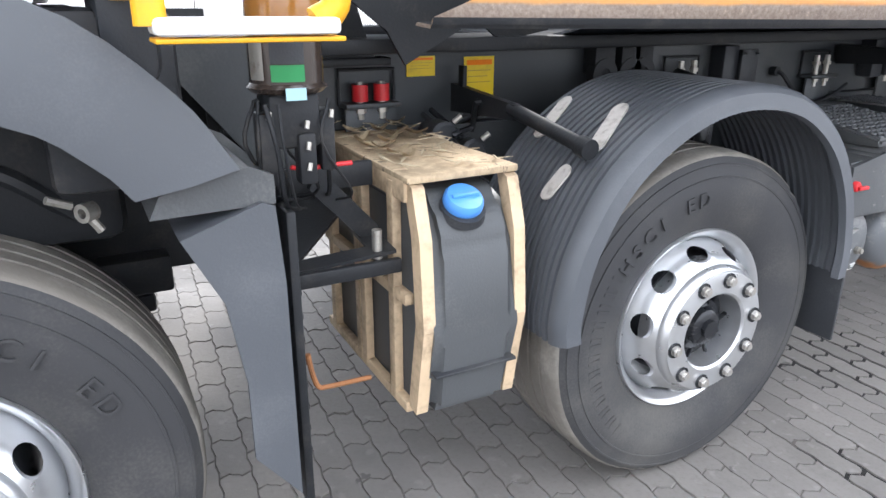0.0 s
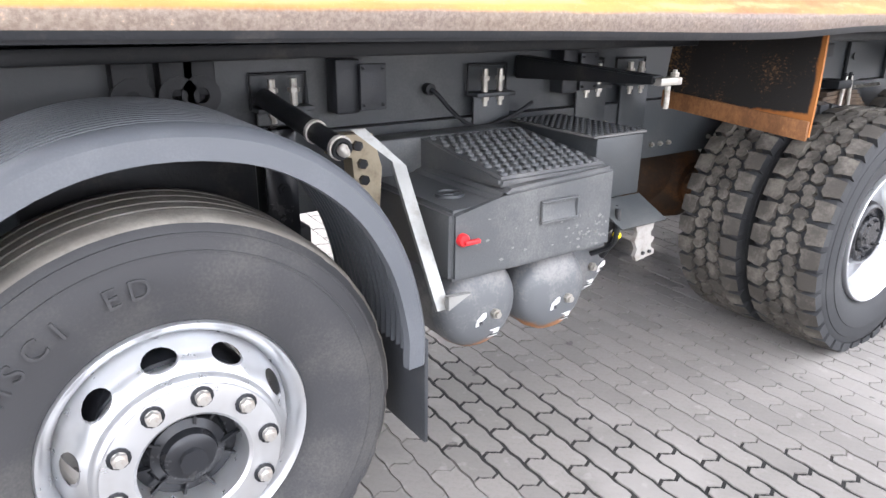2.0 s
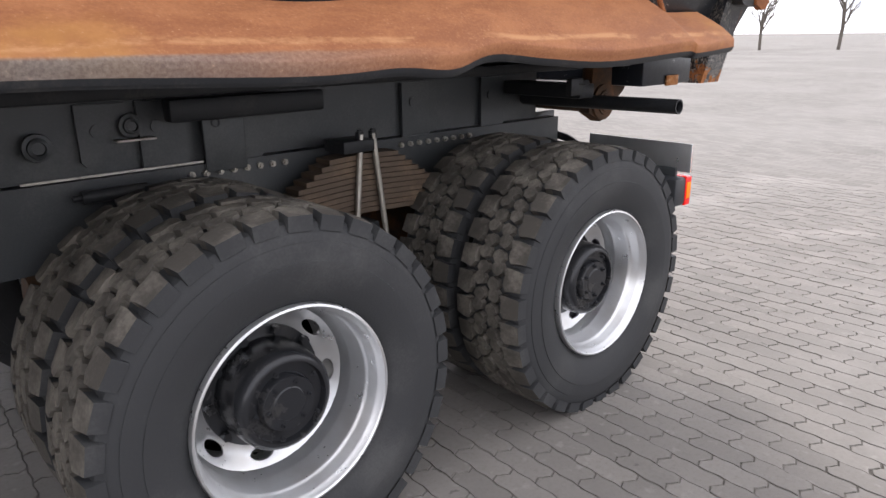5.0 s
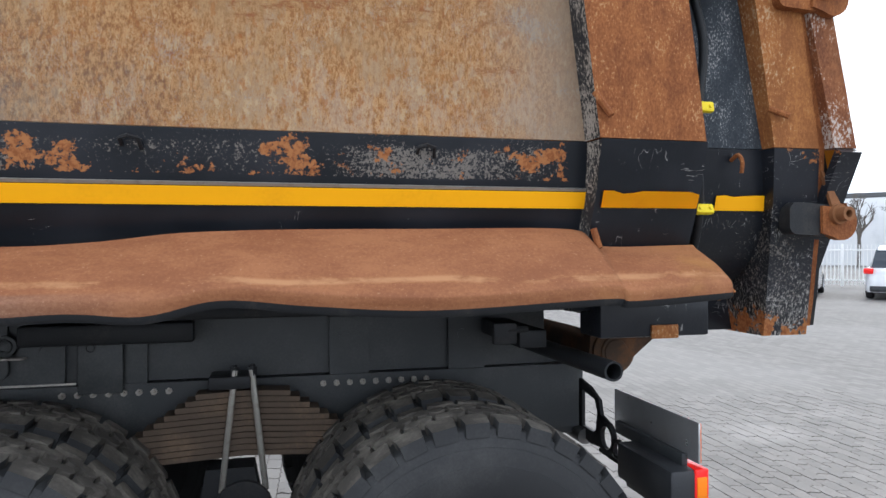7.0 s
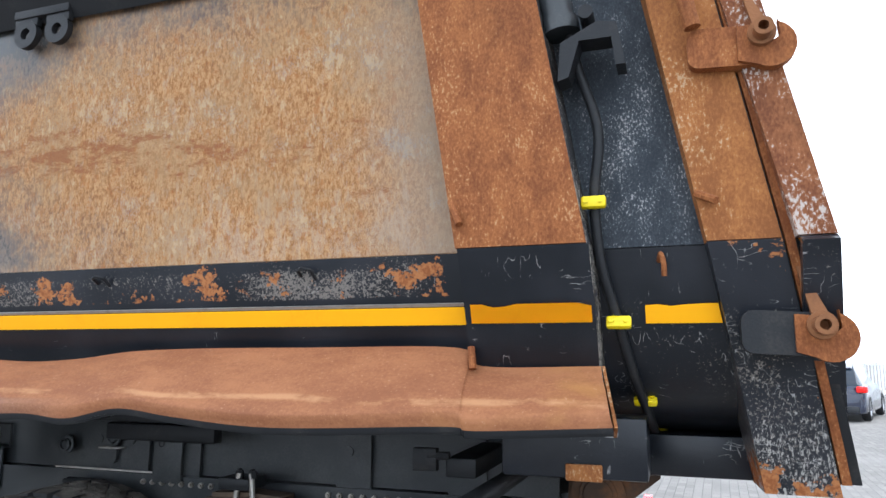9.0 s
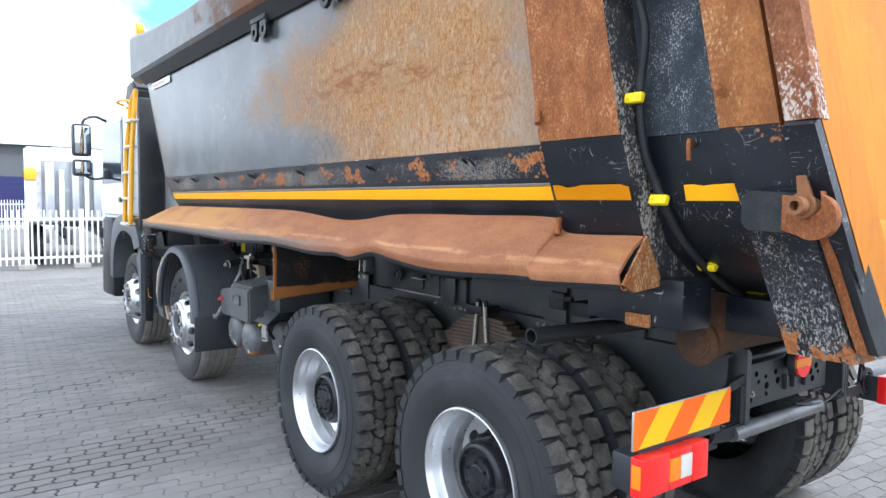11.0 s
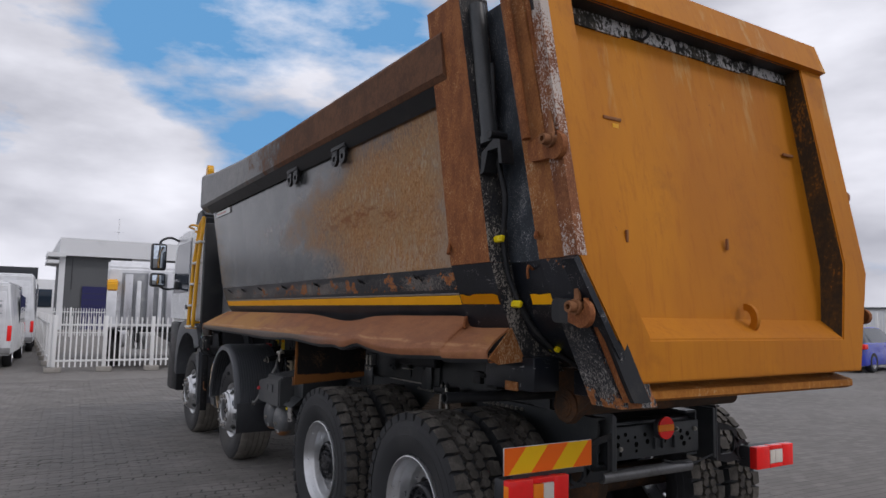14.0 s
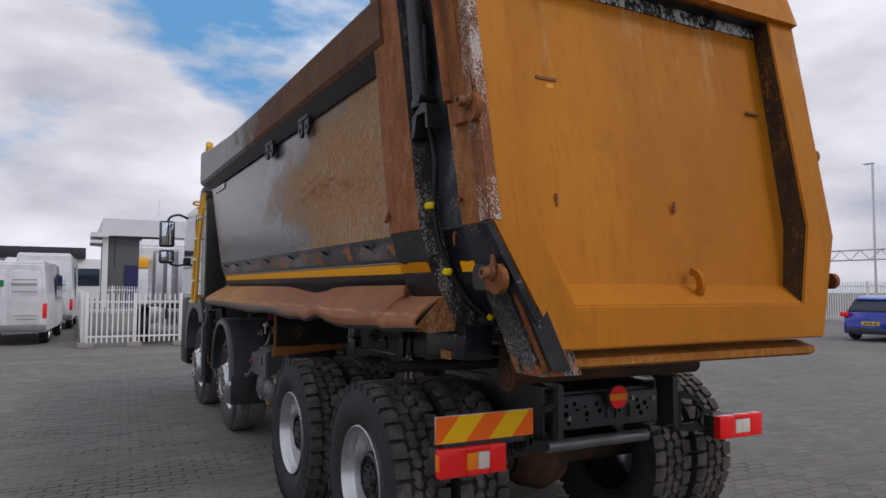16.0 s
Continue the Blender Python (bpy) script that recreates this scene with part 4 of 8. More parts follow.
RIB_UP = [(-0.09, 3.32), (-0.07, 2.85), (-0.035, 1.87)]
RIB_LO = [(-0.035, 1.868), (0.02, 1.70), (0.09, 1.53), (0.185, 1.36), (0.21, 1.33)]
CHAFED = rust_plate_mat("chafed_black", (0.020, 0.022, 0.026), (0.060, 0.055, 0.050), (0.42, 0.38, 0.33), 0.575, 120, 0.5)
rib = part("rib", boxed(4.714, 5.072, 0, RIB_UP, 0.14), [RUST_RIB, CHAFED], skip, "broad rust-brown upright rib", 25)
for p in rib.data.polygons:
    p.material_index = 1 if abs(p.normal.x) > 0.5 else 0
foot = part("rib_foot", boxed(4.719, 5.077, 0, RIB_LO, 0.17), [PLAIN_BLACK, CHAFED], skip, "black tapering rib foot", 25)
for p in foot.data.polygons:
    p.material_index = 1 if abs(p.normal.x) > 0.5 else 0
part("rib", mirror_y(boxed(4.714, 5.072, 0, RIB_UP, 0.09)), RUST_RIB, skip, "", 25)
part("rib_foot", mirror_y(boxed(4.719, 5.077, 0, RIB_LO, 0.10)), BLACK_CHIP, skip, "", 25)
bm = stripe(4.738, 5.068, 0.004, True)
for v in bm.verts:
    v.co.y = 0.02 - (v.co.z - 1.70) * 0.39 - 0.006 - (0.002 if v.index % 2 else 0)
part("reflective_stripe", bm, TAPE, skip, "torn yellow reflective tape", 30)

bm = B()
prism(bm, [(-1.30, 3.30), (-1.18, 3.30), (-1.17, 3.40), (-1.21, 3.47), (-1.27, 3.45), (-1.28, 3.36)], "y", -0.03, 0.05)
bmesh.ops.bevel(bm, geom=list(bm.edges), offset=0.008, segments=2, affect="EDGES")
part("sheet_arm_bracket", bm, YELLOW_PAINT, skip, "yellow bracket on the front corner", 30)
bm = B()
box(bm, -1.29, -1.02, -0.01, 0.03, 3.28, 3.305, 0.004)
part("bracket_foot", bm, CHASSIS, skip)

# recessed bay behind the rib
BAY_UP = [(0.085, 3.25), (0.085, 1.87)]
part("bay_panel", boxed(5.03, 5.42, 0, BAY_UP, 0.0), SPECK_BLACK, skip, "speckled black bay panel", 25)
BAY_LO = [(0.088, 1.868), (0.12, 1.70), (0.145, 1.62), (0.20, 1.52), (0.315, 1.43), (0.46, 1.36), (0.70, 1.33)]
part("bay_foot", boxed(5.05, 5.41, 0, BAY_LO, 0.0), PLAIN_BLACK, skip, "black sloping bay plate", 40)
bm = stripe(5.20, 5.365, -0.022, True)
part("reflective_stripe", bm, TAPE, skip, "torn yellow reflective tape", 30)

# short rusty pins on the uprights' edges, and a small hook in the bay
for a, b in (((4.70, -0.03, 2.005), (4.735, -0.065, 1.93)), ((5.35, 0.03, 1.995), (5.395, -0.01, 1.965)), ((4.735, 0.055, 1.60), (4.745, 0.035, 1.54))):
    part("pin", tube(B(), [a, b], 0.011, 8), RUST_RIB, skip, "", 40)
bm = tube(B(), smooth_line([(5.25, 0.09, 1.83), (5.255, 0.06, 1.845), (5.262, 0.048, 1.82), (5.262, 0.052, 1.785)], 4), 0.007, 8)
part("hook", bm, RUST_RIB, skip, "small rusty hook", 40)

# rear post with its flange
POST_UP = [(-0.04, 3.36), (0.0, 2.6), (0.03, 1.87)]
POST_LO = [(0.03, 1.868), (0.075, 1.70), (0.135, 1.52), (0.195, 1.34), (0.235, 1.22)]
part("rear_post", boxed(5.37, 5.545, 0, POST_UP, 0.12), RUST_POST, skip, "rusted rear corner post", 25)
part("post_foot", boxed(5.37, 5.545, 0, POST_LO, 0.17), SCRATCH_BLACK, skip, "scratched black post foot", 25)
part("rear_post", mirror_y(boxed(5.32, 5.50, 0, POST_UP, 0.07)), RUST_POST, skip, "", 25)
part("post_foot", mirror_y(boxed(5.32, 5.50, 0, POST_LO[:4], 0.10)), BLACK_CHIP, skip, "", 25)
bm = boxed(5.553, 5.575, 0, [(-0.03, 3.36), (0.04, 1.87), (0.085, 1.70), (0.148, 1.52), (0.21, 1.34), (0.245, 1.25)], 0.09)
part("post_bead", bm, RUST_RIB, skip, "rusted seam strip", 25)
bm = boxed(5.54, 5.60, 0, [(-0.018, 3.36), (0.052, 1.87), (0.097, 1.70), (0.16, 1.52), (0.222, 1.34), (0.257, 1.25)], 0.05)
part("gap_lining", bm, BLACK_STEEL, skip, "dark gap beside the post", 25)

RUST_SILL = rust_plate_mat("stained_sill", (0.30, 0.105, 0.012), (0.42, 0.17, 0.03), (0.46, 0.30, 0.16), 0.66, 60, 0.4)
# rear crossbeam under the floor
bm = B()
prism(bm, [(5.52, 1.262), (5.62, 1.235), (5.655, 1.25), (5.655, 1.285), (5.55, 1.315)], "y", 0.245, 2 * YC - 0.22)
part("rear_sill", bm, RUST_SILL, skip, "ochre rear sill beam", 20)
bm = B()
box(bm, 5.19, 5.515, 0.40, 2 * YC - 0.40, 1.225, 1.345, 0.006)
part("floor_beam", bm, PLAIN_BLACK, skip, "black beam under the skip floor")
bm = B()
box(bm, 4.80, 5.20, 0.14, 0.30, 1.245, 1.41, 0.008)
part("hinge_block", bm, PLAIN_BLACK, skip, "black hinge block with rust")
bm = B()
box(bm, 4.98, 5.08, 0.130, 0.142, 1.24, 1.285, 0.004)
part("rust_patch_plate", bm, RUST_POST, skip)
bm = B()
tube(bm, [(5.03, 0.50, 1.145), (5.03, 1.84, 1.145)], 0.055, 20)
revolve(bm, [(0.46, 0.085), (0.445, 0.085), (0.44, 0.06), (0.432, 0.058), (0.432, 0.048), (0.426, 0.045), (0.426, 0.001)], (5.03, 0.04, 1.145), 28)
prism(bm, [(4.93, 1.10), (5.03, 1.05), (5.22, 1.20), (5.26, 1.34), (4.95, 1.34)], "y", 0.50, 0.56)
part("tipping_hinge", bm, AXLE_DIRT, skip, "rusty tipping hinge with pivot pin", 30)

# hydraulic ram in the bay
bm = B()
tube(bm, [(lean(5.12, 2.5), 0.0, 2.50), (lean(5.10, 3.2), 0.0, 3.25)], 0.045, 18)
tube(bm, [(lean(5.12, 2.47), 0.0, 2.47), (lean(5.12, 2.5), 0.0, 2.51)], 0.052, 18)
part("ram", bm, CHASSIS, skip, "black hydraulic ram", 30)
bm = B()
prism(bm, [(5.02, 2.42), (5.12, 2.47), (5.17, 2.46), (5.19, 2.34), (5.165, 2.34), (5.155, 2.42), (5.07, 2.42), (5.04, 2.32), (5.01, 2.31)], "y", -0.055, 0.02)
tube(bm, [(5.09, -0.06, 2.50), (5.09, 0.04, 2.50)], 0.02, 12)
part("ram_bracket", bm, BLACK_STEEL, skip, "", 30)
bm = B()
tube(bm, smooth_line([(5.0, 0.02, 2.9), (5.04, 0.02, 2.45), (5.105, 0.03, 2.2), (5.09, 0.032, 2.0), (5.10, 0.05, 1.83), (5.122, 0.078, 1.73), (5.14, 0.105, 1.655), (5.165, 0.175, 1.54), (5.194, 0.295, 1.43), (5.21, 0.42, 1.36), (5.217, 0.555, 1.31)], 6), 0.0145, 10)
part("hydraulic_hose", bm, BLACK_STEEL, skip, "black hydraulic hose", 40)
for cx, cy, cz, tilt in ((5.09, 0.037, 1.979, 0), (5.14, 0.108, 1.655, 12), (5.194, 0.30, 1.430, 38), (5.217, 0.555, 1.315, 55)):
    bm = B()
    box(bm, -0.033, 0.033, -0.042, -0.018, -0.017, 0.017, 0.007)
    for q in (-0.019, 0.019):
        tube(bm, [(q, -0.043, 0), (q, -0.047, 0)], 0.007, 8)
    bm.transform(pose(cx, cy, cz, -10 - tilt, 0, 0))
    part("hose_clamp", bm, YELLOW_CLAMP, skip, "yellow hose clamp", 30)


# ---- tailgate ----
def gx(z):
    return 5.66 - 0.213 * (z - 1.87) if z > 1.87 else 5.66 + 0.07 * (1.87 - z)


GW = 1.155   # half width at the bend
GATE_OUT = [(YC - GW, 3.40), (YC - GW - 0.015, 1.87), (YC - GW + 0.29, 1.325), (2.055, 1.335), (2.225, 1.89), (2.32, 3.41)]
GATE_IN = [(0.185, 3.20), (0.16, 1.94), (0.378, 1.515), (1.90, 1.515), (2.012, 1.94), (2.075, 3.20)]
GATE_PAN = [(0.25, 3.20), (0.24, 1.95), (0.46, 1.612), (1.925, 1.612), (1.985, 1.93), (2.10, 3.20)]
bm = B()
vo = [bm.verts.new((gx(z), y, z)) for y, z in GATE_OUT]
vi = [bm.verts.new((gx(z), y, z)) for y, z in GATE_IN]
vp = [bm.verts.new((gx(z) - 0.13, y, z)) for y, z in GATE_PAN]
vm = [bm.verts.new((gx(z) - 0.05, y + (0.03 if y < YC else 0), z)) for y, z in GATE_OUT]
vb = [bm.verts.new((gx(z) - 0.17, y + (0.12 if y < YC else -0.12), z + (0.05 if z < 1.5 else 0))) for y, z in GATE_OUT]
for a, b in ((vo, vi), (vi, vp), (vm, vo), (vb, vm)):
    for i in range(6):
        j = (i + 1) % 6
        bm.faces.new((a[i], b[i], b[j], a[j]))
bm.faces.new(vp[:1] + vp[1:])
bm.faces.new(vb[::-1])
es = [e for e in bm.edges if {e.verts[0], e.verts[1]} <= set(vi) or {e.verts[0], e.verts[1]} <= set(vo)]
bmesh.ops.bevel(bm, geom=es, offset=0.008, segments=2, affect="EDGES")
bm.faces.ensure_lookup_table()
# the right recess wall is coloured much darker than the rest of the gate
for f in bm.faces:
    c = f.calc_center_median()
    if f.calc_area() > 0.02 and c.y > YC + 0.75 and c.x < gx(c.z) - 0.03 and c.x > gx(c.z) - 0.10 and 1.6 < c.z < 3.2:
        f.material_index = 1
gate = part("tailgate", bm, [GATE, GATE_DARK], truck, "ochre painted steel tailgate with recessed panel", 20)
gate.location.y, gate.scale.y = 0.022, 1.013
bm = B()
prism(bm, [(gx(3.40) - 0.17, 3.40), (gx(3.40) + 0.012, 3.395), (gx(3.19) + 0.035, 3.20), (gx(3.19) - 0.02, 3.185), (gx(3.19) - 0.15, 3.23)], "y", YC - GW + 0.004, YC + GW - 0.004)
part("top_beam", bm, GATE, gate, "ochre top beam", 20)
# thin black sheet below the beam, across the top of the recess
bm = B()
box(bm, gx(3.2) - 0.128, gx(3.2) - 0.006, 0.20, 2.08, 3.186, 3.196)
part("black_beam_sheet", bm, BLACK_STEEL, gate, "thin black sheet below the beam")
bm = B()
for q0, q1, z0 in ((0.27, 0.62, 3.09), (0.625, 1.30, 3.105), (1.305, 1.62, 3.10), (1.625, 2.085, 3.115)):
    prism(bm, [(gx(z0) - 0.129, z0), (gx(z0) - 0.118, z0), (gx(3.19) - 0.118, 3.19), (gx(3.19) - 0.129, 3.19)], "y", q0, q1)
part("seal_strip", bm, rust_plate_mat("scraped_strip", (0.02, 0.02, 0.02), (0.10, 0.09, 0.07), (0.72, 0.71, 0.70), 0.53, 40, 0.6), gate, "scraped black strip under the beam")
# slots, and the pulling eye, cut as dark thin recesses with rims
for sy, sz, lx, lz in ((0.458, 2.600, 0.12, 0.016), (1.93, 2.616, 0.10, 0.016), (0.422, 1.995, 0.014, 0.06), (1.160, 2.005, 0.014, 0.06)):
    bm = B()
    box(bm, gx(sz) - 0.135, gx(sz) - 0.122, sy - lx / 2, sy + lx / 2, sz - lz / 2, sz + lz / 2, 0.002)
    part("slot_plate", bm, RUST, gate)
arc = [radians(-88 + 18 * k) for k in range(11)]
bm = prism(B(), [(gx(1.6) - 0.108 + 0.078 * math.cos(q), 1.612 + 0.082 * math.sin(q)) for q in arc] + [(gx(1.6) - 0.108 + 0.040 * math.cos(q), 1.612 + 0.046 * math.sin(q)) for q in arc[::-1]], "y", 1.19, 1.215)
part("pull_eye", bm, GATE, gate, "small ochre pulling eye", 25)
for sy in (0.80, 1.66):
    bm = tube(B(), smooth_line([(gx(3.2) - 0.10, sy + 0.02, 3.19), (gx(3.2) - 0.075, sy + 0.01, 3.15), (gx(3.2) - 0.085, sy - 0.02, 3.115), (gx(3.2) - 0.11, sy - 0.05, 3.12)], 5), 0.009, 8)
    part("seal_clip", bm, BLACK_STEEL, gate, "bent black steel clip", 40)
bm = B()
box(bm, gx(2.56) - 0.1295, gx(2.56) - 0.1275, 0.455, 0.495, 2.553, 2.575)
part("paint_chip", bm, YELLOW_PAINT, gate, "small bright yellow patch of paint")
# side flange of the gate with black lower end
bm = B()
prism(bm, [(5.575, 1.87), (gx(1.88) + 0.004, 1.87), (gx(3.38) + 0.004, 3.38), (gx(3.38) - 0.10, 3.38)], "y", YC - GW - 0.020, YC - GW + 0.03)
part("gate_flange", bm, FLANGE, gate, "rusted gate side flange")
bm = B()
plate(bm, [(5.58, -0.022, 1.868), (5.662, -0.022, 1.868), (5.698, 0.253, 1.365), (5.692, 0.268, 1.337), (5.60, 0.268, 1.337)], -0.03)
part("gate_flange_foot", bm, SCRATCH_BLACK, gate, "scratched black flange foot")


def latch(z, x, y, black):
    """A flat base, a round claw with a notch in its top, and a hollow pin with a fin."""
    bm = B()
    pts = [(x - 0.045, z - 0.052), (x - 0.045, z + 0.04), (x + 0.0, z + 0.036), (x + 0.022, z + 0.004), (x + 0.042, z - 0.006), (x + 0.056, z + 0.006), (x + 0.052, z + 0.05)]
    for k in range(14):
        a = radians(70 - k * 15)
        pts.append((x + 0.033 + 0.060 * math.cos(a), z - 0.016 + 0.060 * math.sin(a)))
    prism(bm, pts, "y", y - 0.034, y - 0.004)
    ob = part("latch_hook", bm, RUST_RIB, skip, "rusty curved latch hook", 25)
    bm = B()
    pts = [(x + 0.0, z - 0.062), (x + 0.0, z + 0.044)]
    for k in range(7):
        a = radians(90 + 15 * k)
        pts.append((x - 0.135 + 0.03 * math.cos(a), z + 0.022 + 0.03 * math.sin(a)))
    for k in range(7):
        a = radians(180 + 15 * k)
        pts.append((x - 0.135 + 0.03 * math.cos(a), z - 0.026 + 0.03 * math.sin(a)))
    prism(bm, pts, "y", y - 0.022, y + 0.03)
    part("hook_base", bm, BLACK_STEEL if black else RUST_RIB, ob, "scratched black hook base" if black else "")
    bm = B()
    tube(bm, [(x + 0.012, y - 0.085, z + 0.012), (x + 0.012, y + 0.03, z + 0.012)], 0.024, 14, 0.013)
    revolve(bm, [(y - 0.05, 0.034), (y - 0.034, 0.034)], (x + 0.012, 0, z + 0.012), 16)
    plate(bm, [(x - 0.005, y - 0.035, z + 0.03), (x - 0.03, y - 0.01, z + 0.16), (x - 0.02, y - 0.01, z + 0.16), (x + 0.03, y - 0.035, z + 0.04)], 0.012)
    part("latch_pin", bm, RUST, ob, "rusty hollow pin with a fin", 30)


latch(1.64, 5.605, 0.065, True)
latch(2.37, 5.51, 0.0, False)

bm = B()
tube(bm, [(lean(5.44, 2.4) + 0.02, -0.04, 2.42), (lean(5.44, 3.3) + 0.02, -0.07, 3.3)], 0.022, 10)
part("release_rod", bm, RUST_RIB, skip, "", 30)
for z, x in ((1.64, 5.62), (2.37, 5.52)):
    bm = B()
    revolve(bm, [(-0.02, 0.045), (0.012, 0.045)], (x - 0.02, 2 * YC + 0.03, z), 20)
    part("latch_hook", bm, RUST_RIB, skip, "", 30)

# dark plates under the skip's front
bm = B()
prism(bm, [(-0.98, 1.47), (-0.60, 1.47), (-0.64, 1.37), (-0.80, 1.285), (-0.85, 1.37)], "y", 0.40, 0.412)
prism(bm, [(-0.6, 1.47), (-0.2, 1.47), (-0.25, 1.36), (-0.42, 1.33)], "y", 0.55, 0.562)
part("front_gusset", bm, BLACK_STEEL, skip, "dark angular gusset plates")
bm = B()
prism(bm, [(-1.02, 1.29), (-0.80, 1.29), (-0.83, 1.36), (-0.86, 1.46), (-0.93, 1.50), (-1.0, 1.46)], "y", 0.60, 0.63)
box(bm, -1.05, -0.76, 0.58, 0.78, 1.27, 1.292, 0.004)
tube(bm, [(-0.93, 0.56, 1.44), (-0.93, 0.66, 1.44)], 0.035, 14)
part("pivot_bracket", bm, BLACK_STEEL, skip, "black pivot bracket with round pin", 30)
bm = B()
tube(bm, [(-0.93, 0.548, 1.44), (-0.93, 0.562, 1.44)], 0.02, 6)
part("pivot_bolt", bm, ZINC, skip)


# ---- chassis ----
def chan(bm, x0, x1, y, z0, z1, s):
    """A C-section rail, open towards s."""
    prism(bm, [(y, z0), (y + s * 0.09, z0), (y + s * 0.09, z0 + 0.012), (y + s * 0.012, z0 + 0.012), (y + s * 0.012, z1 - 0.012), (y + s * 0.09, z1 - 0.012), (y + s * 0.09, z1), (y, z1)], "x", x0, x1)


bm = B()
chan(bm, -2.9, 5.0, 0.74, 0.80, 1.06, 1)
frame_rail = part("chassis_frame", bm, CHASSIS, truck, "dark grey painted ladder frame", 20)
bm = B()
chan(bm, -2.9, 5.0, 2 * YC - 0.74, 0.80, 1.06, -1)
part("frame_rail", bm, CHASSIS, frame_rail, "", 20)
bm = B()
chan(bm, -1.1, 4.86, 0.775, 1.064, 1.30, 1)
part("sub_frame", bm, CHASSIS, frame_rail, "dark grey sub-frame rail", 20)
bm = B()
chan(bm, -1.1, 4.86, 2 * YC - 0.775, 1.064, 1.30, -1)
part("sub_frame", bm, CHASSIS, frame_rail, "", 20)
bm = B()
box(bm, -1.1, 4.9, 0.52, 0.80, 1.305, 1.345, 0.006)
part("floor_beam", bm, BLACK_STEEL, frame_rail)
bm = B()
box(bm, -1.1, 4.9, 1.5, 1.78, 1.305, 1.345, 0.006)
part("floor_beam", bm, BLACK_STEEL, frame_rail)
for cx in (-0.9, 0.6, 1.9, 3.6, 4.9):
    bm = B()
    box(bm, cx - 0.06, cx + 0.06, 0.752, 2 * YC - 0.752, 0.86, 1.02, 0.01)
    part("cross_member", bm, CHASSIS, frame_rail)

# mounting brackets with their bolt pairs
for bx in (-0.765, 0.55, 1.36, 1.88, 2.14):
    bm = B()
    box(bm, bx - 0.085, bx + 0.085, 0.727, 0.739, 0.955, 1.135, 0.004)
    box(bm, bx - 0.09, bx + 0.09, 0.70, 0.775, 1.135, 1.15, 0.003)
    br = part("body_bracket", bm, CHASSIS, frame_rail, "dark bolted body bracket")
    for q in (-0.035, 0.035):
        bm = B()
        tube(bm, [(bx + q, 0.73, 1.10), (bx + q, 0.73, 1.212 if bx < -0.5 else 1.232)], 0.012, 8)
        tube(bm, [(bx + q, 0.73, 1.12), (bx + q, 0.73, 1.134)], 0.019, 6)
        tube(bm, [(bx + q, 0.73, 1.192), (bx + q, 0.73, 1.205)], 0.019, 6)
        part("bolt", bm, ZINC, br, "", 30)
        if bx < -0.5:
            bm = B()
            tube(bm, [(bx + q, 0.73, 1.155), (bx + q, 0.73, 1.205)], 0.025, 14)
            part("red_cap", bm, RED_PLASTIC, br, "red bolt cap", 30)
    bm = B()
    tube(bm, [(bx - 0.09, 0.762, 1.14), (bx - 0.09, 0.762, 1.245), (bx + 0.09, 0.762, 1.245), (bx + 0.09, 0.762, 1.14)], 0.006, 6)
    part("wire_clip", bm, BLACK_STEEL, br)
bm = B()
bolt(bm, (0, 0, 0), (0, -1, 0), 0.012, 0.012)
small_bolt = mesh_of("frame_bolt", bm, ZINC)
for x, y, z in [(1.80 + 0.055 * k, 0.727, 0.985) for k in range(4)] + [(x, 0.74, 0.86) for x in (1.93, 2.30, 2.36, 2.42, 2.72, 2.78, 2.84)] + [(3.05 + 0.05 * k, 0.74, 1.03) for k in range(8)] + [(3.95 + 0.05 * k, 0.74, 1.03) for k in range(9)]:
    child("frame_bolt", small_bolt, frame_rail, pose(x, y, z))

# warning stickers on the rail, with bars for their small print
STICKER = paint("yellow_sticker", (0.80, 0.56, 0.01), (0.62, 0.42, 0.03), 0.4, 20, (0.4, 0.55))
for sx, sz, w, h in ((-0.575, 1.247, 0.10, 0.062), (-0.36, 1.204, 0.115, 0.135)):
    bm = B()
    box(bm, sx - w / 2, sx + w / 2, 0.771, 0.7735, sz - h / 2, sz + h / 2)
    st = part("warning_sticker", bm, STICKER, frame_rail, "yellow warning sticker")
    bm = B()
    box(bm, sx - w * 0.42, sx + w * 0.42, 0.7695, 0.7705, sz + h * 0.30, sz + h * 0.42)
    part("print_bar", bm, AMBER_LENS, st)
    for k in range(3):
        bm = B()
        box(bm, sx - w * 0.40, sx + w * (0.38 - 0.1 * (k % 2)), 0.7695, 0.7705, sz + h * (0.16 - 0.14 * k), sz + h * (0.178 - 0.14 * k))
        part("print_bar", bm, paint("ochre_print", (0.45, 0.28, 0.03), (0.5, 0.32, 0.03)), st)

# junction boxes and cable
for jx, jz in ((0.80, 1.20), (1.77, 1.21)):
    bm = B()
    box(bm, jx - 0.085, jx + 0.0, 0.70, 0.775, jz - 0.085, jz + 0.085, 0.008)
    box(bm, jx - 0.01, jx + 0.085, 0.68, 0.70, jz - 0.075, jz + 0.07, 0.004)
    for qx in (0.0, 0.07):
        for qz in (-0.06, 0.055):
            bolt(bm, (jx + qx, 0.68, jz + qz), (0, -1, 0), 0.006, 0.004)
    part("junction_box", bm, BLACK_PLASTIC, frame_rail, "small black junction box", 30)
bm = B()
tube(bm, smooth_line([(1.10, 0.775, 1.17), (1.11, 0.73, 1.16), (1.16, 0.71, 1.10), (1.22, 0.69, 1.05), (1.3, 0.70, 1.03), (1.45, 0.71, 1.06), (1.55, 0.72, 1.10)], 5), 0.008, 8)
tube(bm, [(1.10, 0.775, 1.17), (1.10, 0.745, 1.17)], 0.02, 12)
